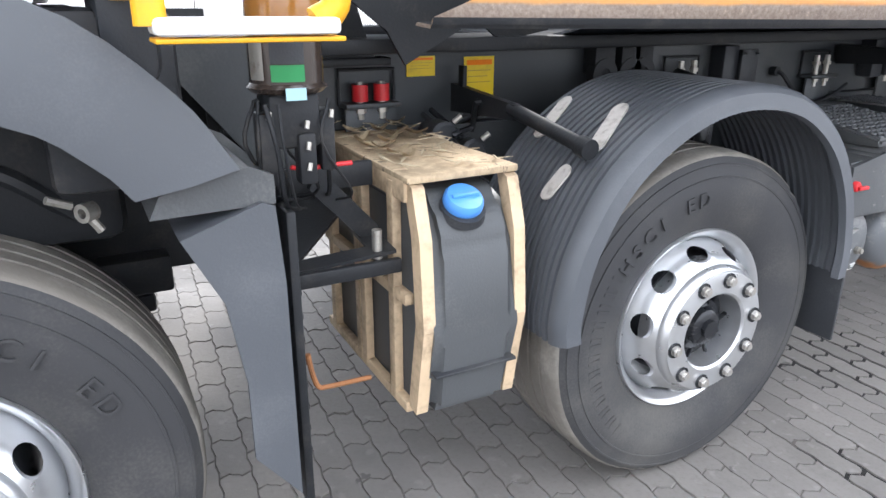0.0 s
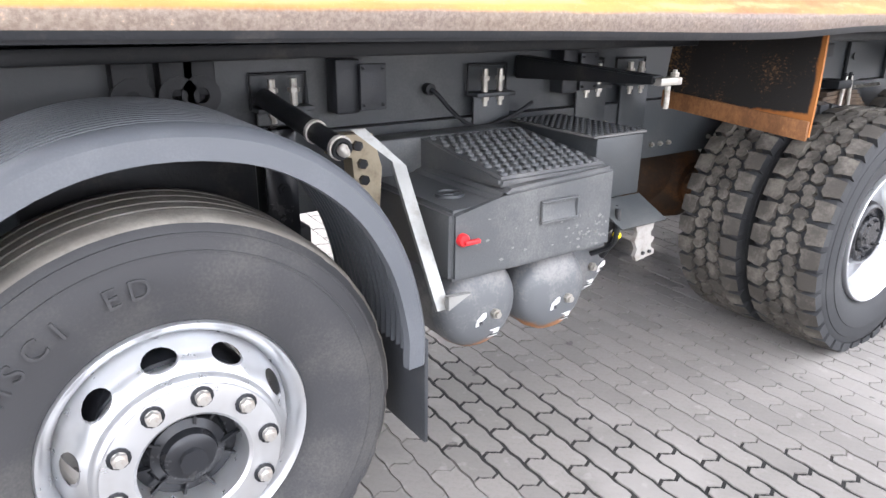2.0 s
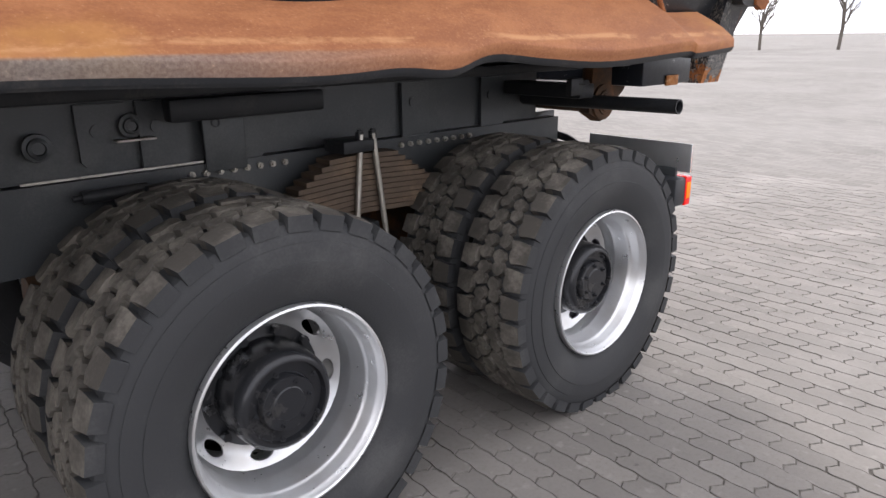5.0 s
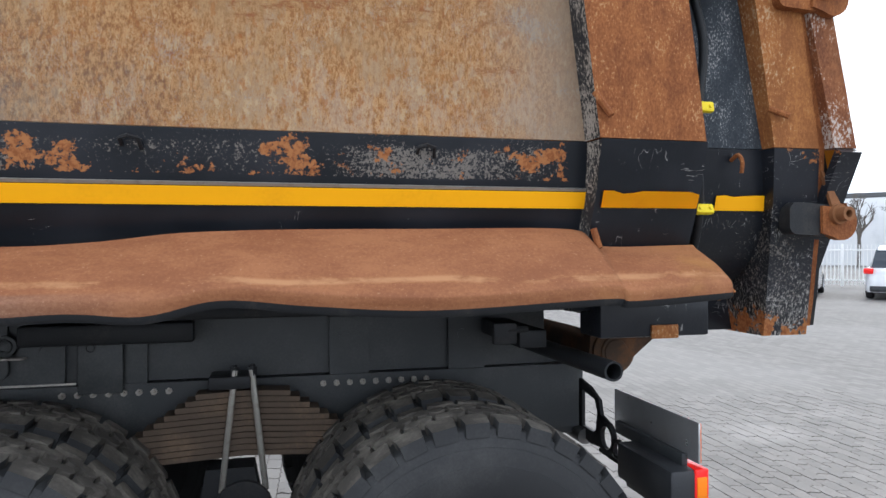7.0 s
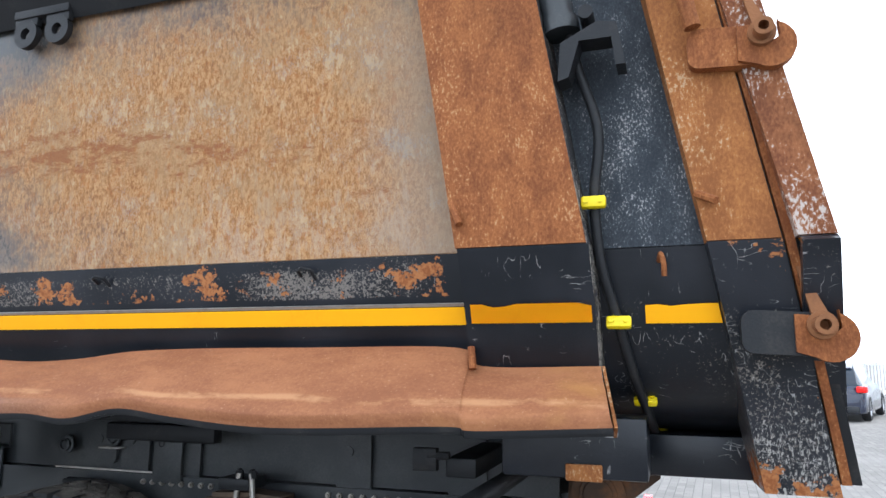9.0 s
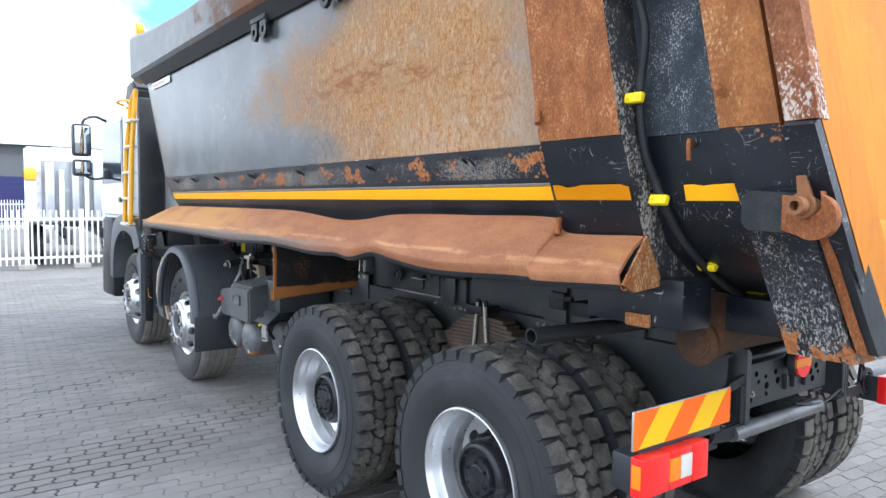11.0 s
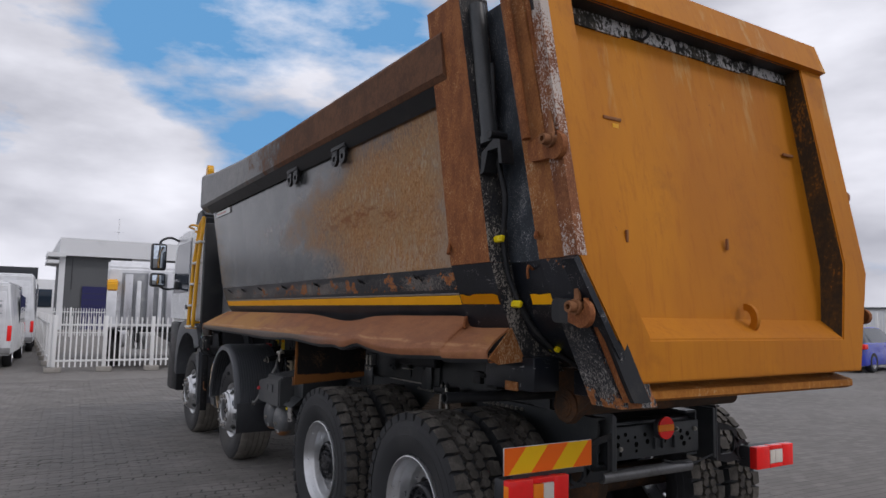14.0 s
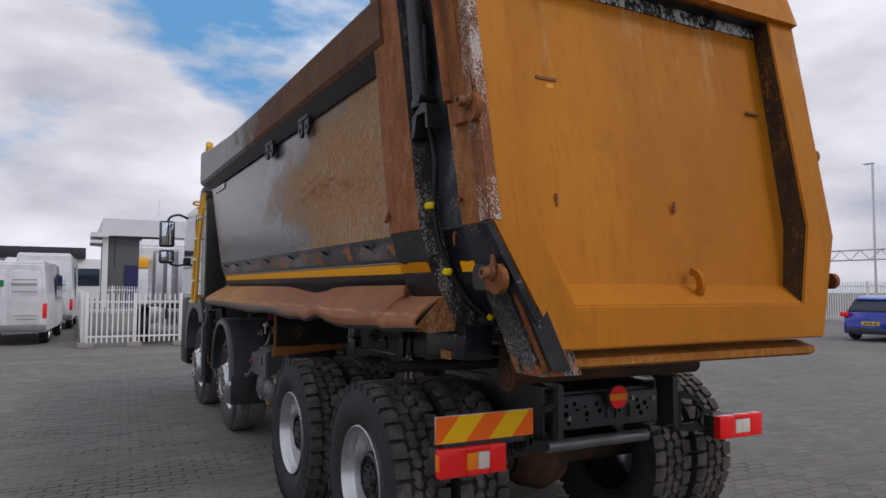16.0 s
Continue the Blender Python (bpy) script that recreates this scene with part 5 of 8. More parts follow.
part("cable", bm, BLACK_STEEL, frame_rail, "", 40)
bm = B()
for qx in (0.12, 0.24, 0.30):
    tube(bm, [(qx, 0.70, 1.20), (qx, 0.74, 1.20)], 0.055, 16, 0.022)
    box(bm, qx - 0.045, qx + 0.045, 0.705, 0.775, 1.20, 1.30, 0.004)
part("shackle_plate", bm, BLACK_STEEL, frame_rail, "black triple eye plate", 30)

# hanger arm with zinc tip and the rusty mudflap behind it
bm = B()
prism(bm, [(0.11, 1.225), (0.11, 1.25), (0.76, 1.275), (0.76, 1.19)], "x", 1.49, 1.545)
bmesh.ops.bevel(bm, geom=list(bm.edges), offset=0.005, segments=2, affect="EDGES")
arm = part("hanger_arm", bm, BLACK_STEEL, frame_rail, "dark steel hanger arm")
bm = B()
box(bm, 1.50, 1.60, 0.085, 0.13, 1.222, 1.245, 0.004)
bolt(bm, (1.585, 0.105, 1.245), (0, 0, 1), 0.014)
tube(bm, [(1.55, 0.10, 1.22), (1.552, 0.10, 1.17), (1.55, 0.10, 1.15)], 0.009, 8)
part("arm_tip", bm, ZINC, arm, "zinc plated arm tip")


def flap():
    bm = B()
    n = 10
    rows = []
    for i in range(n + 1):
        v = i / n
        z = 1.365 - 0.355 * v
        row = []
        for j in range(9):
            u = j / 8
            y = 0.0 + u * 0.64
            x = 2.25 + 0.012 * math.sin(v * 3 + u * 2) - 0.03 * v + (0.02 * v * v)
            row.append(Vector((x, y, z + 0.05 * u * v)))
        rows.append(row)
    for off in (0.0, 0.012):
        g = [[bm.verts.new(p + Vector((off, 0, 0))) for p in r] for r in rows]
        for a, b in zip(g, g[1:]):
            for k in range(8):
                f = bm.faces.new((a[k], a[k + 1], b[k + 1], b[k]))
        if off == 0.0:
            g0 = g
    for k in range(8):
        bm.faces.new((g0[0][k], g0[0][k + 1], g[0][k + 1], g[0][k]))
        bm.faces.new((g0[-1][k], g0[-1][k + 1], g[-1][k + 1], g[-1][k]))
    for a, b, c, d in zip(g0, g0[1:], g, g[1:]):
        bm.faces.new((a[0], b[0], d[0], c[0]))
        bm.faces.new((a[-1], b[-1], d[-1], c[-1]))
    return bm


def flap_mat():
    m = Mat("rusty_flap", 0.8)
    m.b.inputs["Specular IOR Level"].default_value = 0.25
    fine = m.noise(75, 4, 0.7, (1, 1, 1.6))
    mid = m.noise(7, 5, 0.65, (1, 1, 0.5))
    c = m.mix(m.step(m.op("ADD", m.op("MULTIPLY", mid, 0.5), m.op("MULTIPLY", fine, 0.5)), 0.53, 0.62), (0.018, 0.016, 0.015), (0.15, 0.085, 0.04))
    edge = m.op("ADD", m.step(m.axis("Y"), 0.05, 0.0), m.op("MULTIPLY", m.op("SUBTRACT", mid, 0.5), 1.1))
    edge = m.op("MAXIMUM", edge, m.op("ADD", m.step(m.axis("Z"), 1.13, 1.07), m.op("MULTIPLY", m.op("SUBTRACT", mid, 0.5), 1.2)))
    c = m.mix(m.step(edge, 0.5, 0.8), c, (0.30, 0.115, 0.03))
    m.color(c)
    m.bump(fine, 0.4)
    return m.m


FLAP_STRIP = rust_plate_mat("flap_strip_rust", (0.16, 0.07, 0.03), (0.27, 0.125, 0.05), (0.3, 0.2, 0.12), 0.68, 90)
mud = part("mudflap", flap(), flap_mat(), truck, "rust-stained hanging steel mudflap", 40)
bm = B()
box(bm, 2.215, 2.228, -0.005, 0.64, 1.0, 1.07, 0.002)
for v in bm.verts:
    v.co.z += 0.05 * v.co.y / 0.64
part("flap_strip", bm, FLAP_STRIP, mud, "rusty clamping strip")

# brackets hanging from the sub-frame over the rear axles
for tx, h in ((2.80, 0.15), (2.98, 0.2), (3.25, 0.22), (4.05, 0.24), (4.52, 0.2)):
    bm = B()
    prism(bm, [(tx - 0.075, 1.28), (tx - 0.075, 1.26 - h), (tx - 0.06, 1.245 - h), (tx + 0.06, 1.245 - h), (tx + 0.075, 1.26 - h), (tx + 0.075, 1.28)], "y", 0.752, 0.768)
    tube(bm, [(tx - 0.02, 0.75, 1.20), (tx - 0.02, 0.745, 1.20)], 0.02, 12)
    part("guide_plate", bm, CHASSIS, frame_rail)
bm = B()
tube(bm, [(4.74, 0.75, 1.17), (4.735, -0.075, 1.18)], 0.030, 16, 0.024)
part("support_tube", bm, BLACK_STEEL, frame_rail, "black open support tube", 40)
bm = B()
box(bm, 4.58, 4.68, 0.30, 0.74, 1.20, 1.26, 0.006)
tube(bm, [(4.53, 0.28, 1.265), (4.60, 0.28, 1.27)], 0.012, 8)
box(bm, 4.48, 4.56, 0.27, 0.30, 1.22, 1.29, 0.004)
part("latch_bracket", bm, BLACK_STEEL, frame_rail)
bm = B()
box(bm, 2.95, 3.5, 0.60, 0.66, 1.22, 1.29, 0.01)
part("side_bar", bm, BLACK_STEEL, frame_rail)

DUSTY_SPRING = paint("dusty_spring", (0.085, 0.06, 0.042), (0.19, 0.13, 0.085), 0.5, 9, (0.75, 0.9), 0, 0.3)
# leaf springs between the rear axles
for sgn, y0 in ((0, 0.60), (1, 2 * YC - 0.69)):
    bm = B()
    n = 11
    for k in range(n):
        half = 0.17 + 0.036 * (n - k) * 1.0 if k else 0.50
        half = 0.16 + 0.34 * (k / (n - 1))
        z = 1.045 - k * 0.021
        sag = 0.05 * half
        prism(bm, [(3.665 - half, z - sag - 0.018), (3.665, z - 0.018), (3.665 + half, z - sag - 0.018), (3.665 + half, z - sag), (3.665, z), (3.665 - half, z - sag)], "y", y0, y0 + 0.09)
    sp = part("leaf_spring", bm, DUSTY_SPRING, truck, "stacked leaf spring, dusty and rusted", 15)
    for dx in (-0.055, 0.055):
        bm = B()
        tube(bm, [(3.665 + dx * 0.5, y0 - 0.015, 1.12), (3.665 + dx * 1.35, y0 - 0.02, 0.70)], 0.011, 8)
        part("u_bolt", bm, ZINC, sp, "pale U-bolt", 40)
    bm = B()
    box(bm, 3.55, 3.69, y0 - 0.03, y0 + 0.1, 1.055, 1.10, 0.006)
    for dx in (-0.03, 0.03):
        bolt(bm, (3.665 + dx, y0 - 0.01, 1.10), (0, 0, 1), 0.016, 0.03)
    part("spring_clamp", bm, BLACK_STEEL, sp)
    bm = B()
    revolve(bm, [(0.0, 0.10), (0.02, 0.10), (0.03, 0.07)], (3.665, y0 - 0.05, 0.64), 24)
    prism(bm, [(3.5, 0.58), (3.74, 0.58), (3.70, 0.78), (3.54, 0.78)], "y", y0 - 0.02, y0 + 0.1)
    part("trunnion", bm, BLACK_STEEL, sp, "", 30)

# axles, diffs and shafts
for ax in AXLES[2:]:
    bm = B()
    tube(bm, [(ax, 0.3, HUB_Z), (ax, 2 * YC - 0.3, HUB_Z)], 0.085, 18)
    revolve(bm, [(-0.20, 0.12), (-0.13, 0.2), (0.0, 0.24), (0.13, 0.2), (0.20, 0.12)], (ax, YC, HUB_Z + 0.02), 24)
    revolve(bm, [(-0.36, 0.09), (-0.32, 0.12), (-0.2, 0.16), (0.0, 0.2)], (ax, YC, HUB_Z + 0.06), 20, "x")
    part("rear_axle", bm, AXLE_DIRT, truck, "rusty driven rear axle with round differential", 40)
for ax in AXLES[:2]:
    bm = B()
    tube(bm, [(ax, 0.28, HUB_Z), (ax, 0.6, HUB_Z - 0.08), (ax, 2 * YC - 0.6, HUB_Z - 0.08), (ax, 2 * YC - 0.28, HUB_Z)], 0.065, 12)
    revolve(bm, [(0.12, 0.19), (0.16, 0.205), (0.33, 0.205)], (ax, 0, HUB_Z), 28)
    revolve(bm, [(0.12, 0.19), (0.16, 0.205), (0.33, 0.205)], (ax, 2 * YC - 0.45, HUB_Z), 28)
    part("front_axle", bm, DARK_HUB, truck, "", 40)
    bm = B()
    box(bm, ax - 0.10, ax + 0.55, 0.60, 0.70, 0.70, 0.80, 0.01)
    box(bm, ax - 0.5, ax + 0.5, 0.62, 0.70, 0.64, 0.69, 0.01)
    part("front_spring", bm, BLACK_STEEL, truck)
# perforated steering arm bracket behind the second wheel
bm = B()
prism(bm, [(0.60, 1.09), (0.73, 1.085), (0.76, 0.98), (0.74, 0.70), (0.66, 0.62), (0.62, 0.70), (0.64, 0.86), (0.67, 0.90), (0.66, 1.02), (0.60, 1.03)], "y", 0.50, 0.56)
casting = part("suspension_bracket", bm, paint("dusty_metal", (0.34, 0.285, 0.20), (0.16, 0.13, 0.09), 0.5, 12, (0.6, 0.85)), truck, "dusty bolted suspension bracket")
for px, pz in ((0.625, 1.06), (0.675, 1.055), (0.69, 1.0), (0.695, 0.95), (0.66, 0.88), (0.70, 0.88), (0.68, 0.80)):
    part("bolt", tube(B(), [(px, 0.50, pz), (px, 0.484, pz)], 0.016, 6), DARK_HUB, casting)
bm = B()
box(bm, 0.40, 0.50, 0.52, 0.60, 0.62, 1.12, 0.012)
for k in range(5):
    bolt(bm, (0.45, 0.52, 0.68 + k * 0.09), (0, -1, 0), 0.018)
part("spring_hanger", bm, DARK_HUB, truck, "dark spring hanger")
bm = B()
box(bm, -0.20, 0.38, 0.52, 0.56, 0.80, 1.12, 0.015)
for p in ((0.3, 1.08), (0.1, 0.92), (0.16, 0.90)):
    bolt(bm, (p[0], 0.52, p[1]), (0, -1, 0), 0.02)
part("shield_plate", bm, BLACK_STEEL, truck)


# ---- second-axle mudguard ----
def guard(path, y0, y1, ridges, lip_w, depth):
    """A ribbed plastic guard along a path of (x, z), with an outward-facing flange."""
    bm = B()
    pts = smooth_line([(p[0], 0, p[1]) for p in path], 5)
    grid = []
    for i, p in enumerate(pts):
        d = (pts[min(i + 1, len(pts) - 1)] - pts[max(i - 1, 0)]).normalized()
        n = Vector((-d.z, 0, d.x))
        row = [p - n * lip_w * 1.0 + Vector((0, y0 + 0.02, 0)), p - n * lip_w * 0.95 + Vector((0, y0 - 0.004, 0)), p - n * 0.012 + Vector((0, y0, 0)), p + Vector((0, y0 + 0.012, 0))]
        pitch = (y1 - y0 - 0.035) / ridges
        for k in range(ridges):
            for q, h in ((0.0, 0.010), (0.58, 0.010), (0.68, 0.0), (0.92, 0.0)):
                row.append(p + n * h + Vector((0, y0 + 0.035 + (k + q) * pitch, 0)))
        under = [q - n * 0.012 for q in row[::-1] if q.y > y0 + 0.03]
        grid.append([bm.verts.new(q) for q in row + under])
    m = len(grid[0])
    for a, b in zip(grid, grid[1:]):
        for k in range(m):
            bm.faces.new((a[k], b[k], b[(k + 1) % m], a[(k + 1) % m]))
    bm.faces.new(grid[0])
    bm.faces.new(grid[-1][::-1])
    return bm


G2 = [(-0.568, 0.61), (-0.57, 0.69), (-0.53, 0.86), (-0.41, 1.05), (-0.21, 1.185), (0.0, 1.23), (0.23, 1.195), (0.415, 1.075), (0.53, 0.905), (0.582, 0.72), (0.585, 0.60)]
guard2 = part("mudguard", guard(G2, -0.022, 0.46, 17, 0.058, 0.45), GREY_PLASTIC, truck, "dark grey ribbed plastic mudguard", 24)
part("mudguard", mirror_y(guard(G2, -0.022, 0.46, 13, 0.058, 0.45)), GREY_PLASTIC, truck, "", 30)
bm = B()
box(bm, 0.585, 0.597, -0.01, 0.46, 0.36, 0.66, 0.003)
part("rubber_flap", bm, BLACK_PLASTIC, guard2, "black rubber mudflap")
SCUFFED = paint("scuffed_plate_metal", (0.52, 0.49, 0.45), (0.22, 0.19, 0.16), 0.55, 26, (0.5, 0.7), 0.1)
# pale scuffed plates riveted across the ridges
for a, b, c in (((-0.49, 0.175, 0.965), (-0.455, 0.16, 1.015), 0.06), ((-0.39, 0.12, 1.085), (-0.275, 0.17, 1.165), 0.06), ((-0.39, 0.36, 1.085), (-0.285, 0.395, 1.16), 0.055)):
    a, b = Vector(a), Vector(b)
    d = (b - a).normalized()
    s = d.cross(Vector((-0.6, 0, 0.8))).normalized() * c * 0.42
    n = s.cross(d).normalized()
    if n.z < 0:
        n = -n
    pts = []
    for k in range(7):
        t = radians(-90 + 30 * k)
        pts.append(b + d * math.cos(t) * c * 0.42 + s * math.sin(t) + n * 0.008)
    for k in range(7):
        t = radians(90 + 30 * k)
        pts.append(a + d * math.cos(t) * c * 0.42 + s * math.sin(t) + n * 0.008)
    bm = plate(B(), pts, 0.005)
    part("scuffed_plate", bm, SCUFFED, guard2, "pale scuffed fixing plate")
bm = B()
tube(bm, [(-0.452, 0.43, 1.149), (-0.451, 0.085, 1.095)], 0.021, 16)
tube(bm, [(-0.451, 0.11, 1.099), (-0.451, 0.071, 1.093)], 0.027, 16)
prism(bm, [(0.40, 1.12), (0.40, 1.165), (0.78, 1.19), (0.78, 1.10)], "x", -0.465, -0.44)
box(bm, -0.46, -0.445, 0.70, 0.735, 1.15, 1.25, 0.004)
part("guard_tube", bm, BLACK_STEEL, guard2, "black mudguard support tube", 40)
bm = B()
tube(bm, [(0.485, 0.72, 1.18), (0.528, 0.29, 1.093)], 0.029, 16, 0.021)
stub = part("guard_tube", bm, BLACK_STEEL, guard2, "black mudguard support tube stuffed with a rag", 40)
for q in (0.30, 0.42):
    c0 = Vector((0.528, 0.29, 1.093)).lerp(Vector((0.485, 0.72, 1.18)), (q - 0.29) / 0.43)
    part("collar", tube(B(), [c0, c0 + Vector((-0.0012, 0.012, 0.0024))], 0.034, 16, 0.028), SCUFFED, stub, "", 40)
bm = bmesh.new()
bmesh.ops.create_icosphere(bm, subdivisions=3, radius=0.017)
for v in bm.verts:
    v.co = v.co * (1 + 0.35 * noise.noise(v.co * 70)) + Vector((0.528, 0.285, 1.092))
part("rag", bm, SCUFFED, stub, "crumpled pale rag", 60)
bm = B()
plate(bm, [(0.70, 0.335, 1.035), (0.742, 0.33, 1.02), (0.748, 0.115, 0.66), (0.708, 0.115, 0.66)], 0.012)
plate(bm, [(0.60, 0.39, 1.125), (0.64, 0.375, 1.125), (0.742, 0.33, 1.02), (0.70, 0.335, 1.035)], 0.012)
prism(bm, [(0.735, 0.70), (0.81, 0.695), (0.735, 0.66)], "y", 0.10, 0.118)
part("guard_stay", bm, paint("galvanised", (0.30, 0.30, 0.285), (0.2, 0.19, 0.175), 0.5, 20, (0.4, 0.6), 0.4), guard2, "pale galvanised stay")


# hoses and valves in the gap before the second mudguard
rh = random.Random(5)
for k in range(14):
    a, h = rh.uniform(-0.66, -0.42), rh.uniform(0.95, 1.12)
    pts = [(a, rh.uniform(0.55, 0.72), h)]
    for q in range(3):
        pts.append((pts[-1][0] + rh.uniform(-0.06, 0.09), rh.uniform(0.48, 0.68), pts[-1][2] + rh.uniform(-0.12, 0.05)))
    part("brake_hose", tube(B(), smooth_line(pts, 5), rh.choice((0.006, 0.009, 0.013)), 8), rh.choice((BLACK_STEEL, BLACK_PLASTIC, DARK_HUB)), frame_rail, "", 40)
for vx, vz in ((-0.60, 1.06), (-0.50, 1.0), (-0.55, 0.90)):
    bm = B()
    revolve(bm, [(0.55, 0.001), (0.55, 0.035), (0.56, 0.045), (0.62, 0.045), (0.64, 0.03), (0.68, 0.03)], (vx, 0, vz), 18)
    vb = part("brake_valve", bm, BLACK_PLASTIC, frame_rail, "dusty black brake valve", 40)
    part("valve_fitting", tube(B(), [(vx + 0.03, 0.56, vz + 0.04), (vx + 0.05, 0.55, vz + 0.06)], 0.009, 8), ZINC, vb, "", 40)


# bushings, worn lower edge with its highlight, and a damper on the frame ahead of the third axle
for bx, bz, r in ((2.61, 1.17, 0.030), (2.875, 1.21, 0.026)):
    bm = revolve(B(), [(0.737, r + 0.012), (0.728, r + 0.010), (0.726, r), (0.715, r - 0.002), (0.712, r - 0.010), (0.720, r - 0.012), (0.720, 0.001)], (bx, 0, bz), 24)
    part("bushing", bm, CHASSIS, frame_rail, "round steel bushing", 30)
bm = B()
box(bm, 2.82, 2.94, 0.70, 0.738, 1.165, 1.172, 0.002)
part("bracket_lip", bm, SCUFFED, frame_rail)
bm = B()
box(bm, 3.10, 3.25, 0.724, 0.738, 1.03, 1.235, 0.008)
hp = part("hanger_plate", bm, CHASSIS, frame_rail, "dark hanger plate with a slot")
part("slot", tube(B(), [(3.145, 0.7235, 1.196), (3.145, 0.721, 1.196)], 0.016, 14, 0.011), BLACK_STEEL, hp)
# pale strip: the worn edge, with the bright highlight along it put in as colour
bm = B()
box(bm, 2.55, 3.095, 0.732, 0.739, 1.066, 1.074, 0.002)
part("worn_edge_highlight", bm, SCUFFED, frame_rail, "rubbed bare lower edge with its highlight as pale colour")
bm = B()
tube(bm, [(2.69, 0.68, 1.02), (2.88, 0.68, 1.02)], 0.020, 14)
tube(bm, [(2.665, 0.68, 1.02), (2.70, 0.68, 1.02)], 0.011, 10)
part("damper", bm, BLACK_STEEL, frame_rail, "small dirty damper", 40)

# ---- battery box, steps, air tanks ----
SCUFF_MARK = paint("pale_scuff", (0.17, 0.168, 0.162), (0.11, 0.11, 0.108), 0.5, 60, (0.6, 0.8))
bm = B()
prism(bm, [(0.775, 0.71), (1.415, 0.71), (1.41, 0.975), (0.98, 0.955), (0.95, 0.925), (0.775, 0.92)], "y", 0.15, 0.62)
bmesh.ops.bevel(bm, geom=list(bm.edges), offset=0.014, segments=3, affect="EDGES")
batt = part("battery_box", bm, DARK_PLASTIC, truck, "scuffed dark plastic battery box with tread lid", 40)
scuff = random.Random(4)
for k in range(60):
    cx, cz = scuff.gauss(1.30, 0.07), scuff.gauss(0.775, 0.028)
    if k > 48:
        cx, cz = scuff.uniform(0.86, 1.1), scuff.uniform(0.74, 0.90)
    if not (0.80 < cx < 1.395 and 0.725 < cz < 0.93):
        continue
    w, h = scuff.uniform(0.002, 0.010), scuff.uniform(0.002, 0.006)
    ring = [(cx + w * math.cos(q) * scuff.uniform(0.5, 1.2), cz + h * math.sin(q) * scuff.uniform(0.5, 1.3)) for q in (0, 0.9, 1.8, 2.7, 3.6, 4.5, 5.4)]
    part("scuff_mark", prism(B(), ring, "y", 0.1488, 0.1505), SCUFF_MARK, batt)
bm = B()
prism(bm, [(0.18, 0.955), (0.18, 0.985), (0.60, 1.035), (0.66, 1.035), (0.66, 0.93)], "x", 0.965, 1.40)
bmesh.ops.bevel(bm, geom=list(bm.edges), offset=0.01, segments=2, affect="EDGES")
lid = part("step_lid", bm, DARK_PLASTIC, batt, "studded tread lid", 40)
stud = mesh_of("tread_stud", revolve(B(), [(0.0, 0.014), (0.006, 0.012), (0.008, 0.009), (0.004, 0.006)], (0, 0, 0), 8, "z"), DARK_PLASTIC, 40)
for i in range(12):
    for j in range(11):
        x = 0.995 + i * 0.034 + (0.017 if j % 2 else 0)
        y = 0.205 + j * 0.037
        if x < 1.385:
            child("tread_stud", stud, lid, pose(x, y, 0.985 + (y - 0.18) * 0.119 - 0.001, 6.8, 0, 0))
bm = B()
box(bm, 0.80, 1.40, 0.60, 0.70, 0.90, 1.04, 0.012)
part("box_back", bm, DARK_PLASTIC, batt)
bm = B()
for x0, x1, z0, z1 in ((1.095, 1.245, 0.898, 0.906), (1.095, 1.245, 0.834, 0.842), (1.095, 1.103, 0.842, 0.898), (1.237, 1.245, 0.842, 0.898)):
    box(bm, x0, x1, 0.138, 0.152, z0, z1, 0.003)
prism(bm, [(0.155, 0.897), (0.1465, 0.897), (0.1465, 0.872), (0.140, 0.843), (0.155, 0.843)], "x", 1.104, 1.236)
part("grip_recess", bm, DARK_PLASTIC, batt, "moulded hand grip")
bm = B()
revolve(bm, [(0.155, 0.019), (0.138, 0.019), (0.133, 0.015), (0.133, 0.001)], (0.81, 0, 0.838), 14)
box(bm, 0.805, 0.858, 0.122, 0.136, 0.826, 0.840, 0.005)
part("isolator_key", bm, RED_PLASTIC, batt, "red battery isolator key", 40)
bm = B()
revolve(bm, [(0.92, 0.047), (0.931, 0.045), (0.931, 0.036), (0.926, 0.034), (0.926, 0.016), (0.930, 0.014), (0.930, 0.001)], (0.872, 0.30, 0), 28, "z")
box(bm, 0.836, 0.908, 0.293, 0.307, 0.922, 0.930, 0.002)
part("filler_ring", bm, CHASSIS, batt, "", 40)

bm = B()
box(bm, 1.46, 1.69, 0.285, 0.70, 0.82, 1.035, 0.006)
step2 = part("step_box", bm, CHASSIS, truck, "dark grey steel step box", 30)
bm = B()
box(bm, 1.44, 1.70, 0.28, 0.72, 1.037, 1.045, 0.002)
part("tread_plate", bm, paint("dusty_tread", (0.12, 0.12, 0.118), (0.22, 0.215, 0.20), 0.5, 9, (0.5, 0.75)), step2, "perforated tread plate")
grip = mesh_of("tread_stud", revolve(B(), [(0.0, 0.009), (0.006, 0.008), (0.006, 0.004)], (0, 0, 0), 8, "z"), BLACK_PLASTIC, 40)
for i in range(8):
    for j in range(14):
        child("tread_stud", grip, step2, pose(1.46 + i * 0.031, 0.30 + j * 0.03, 1.045))
bm = plate(B(), [(1.46, 0.28, 0.82), (1.69, 0.28, 0.82), (1.72, 0.17, 0.745), (1.49, 0.17, 0.745)], 0.006)
part("deflector_plate", bm, CHASSIS, step2, "bent grey deflector plate")
bm = B()
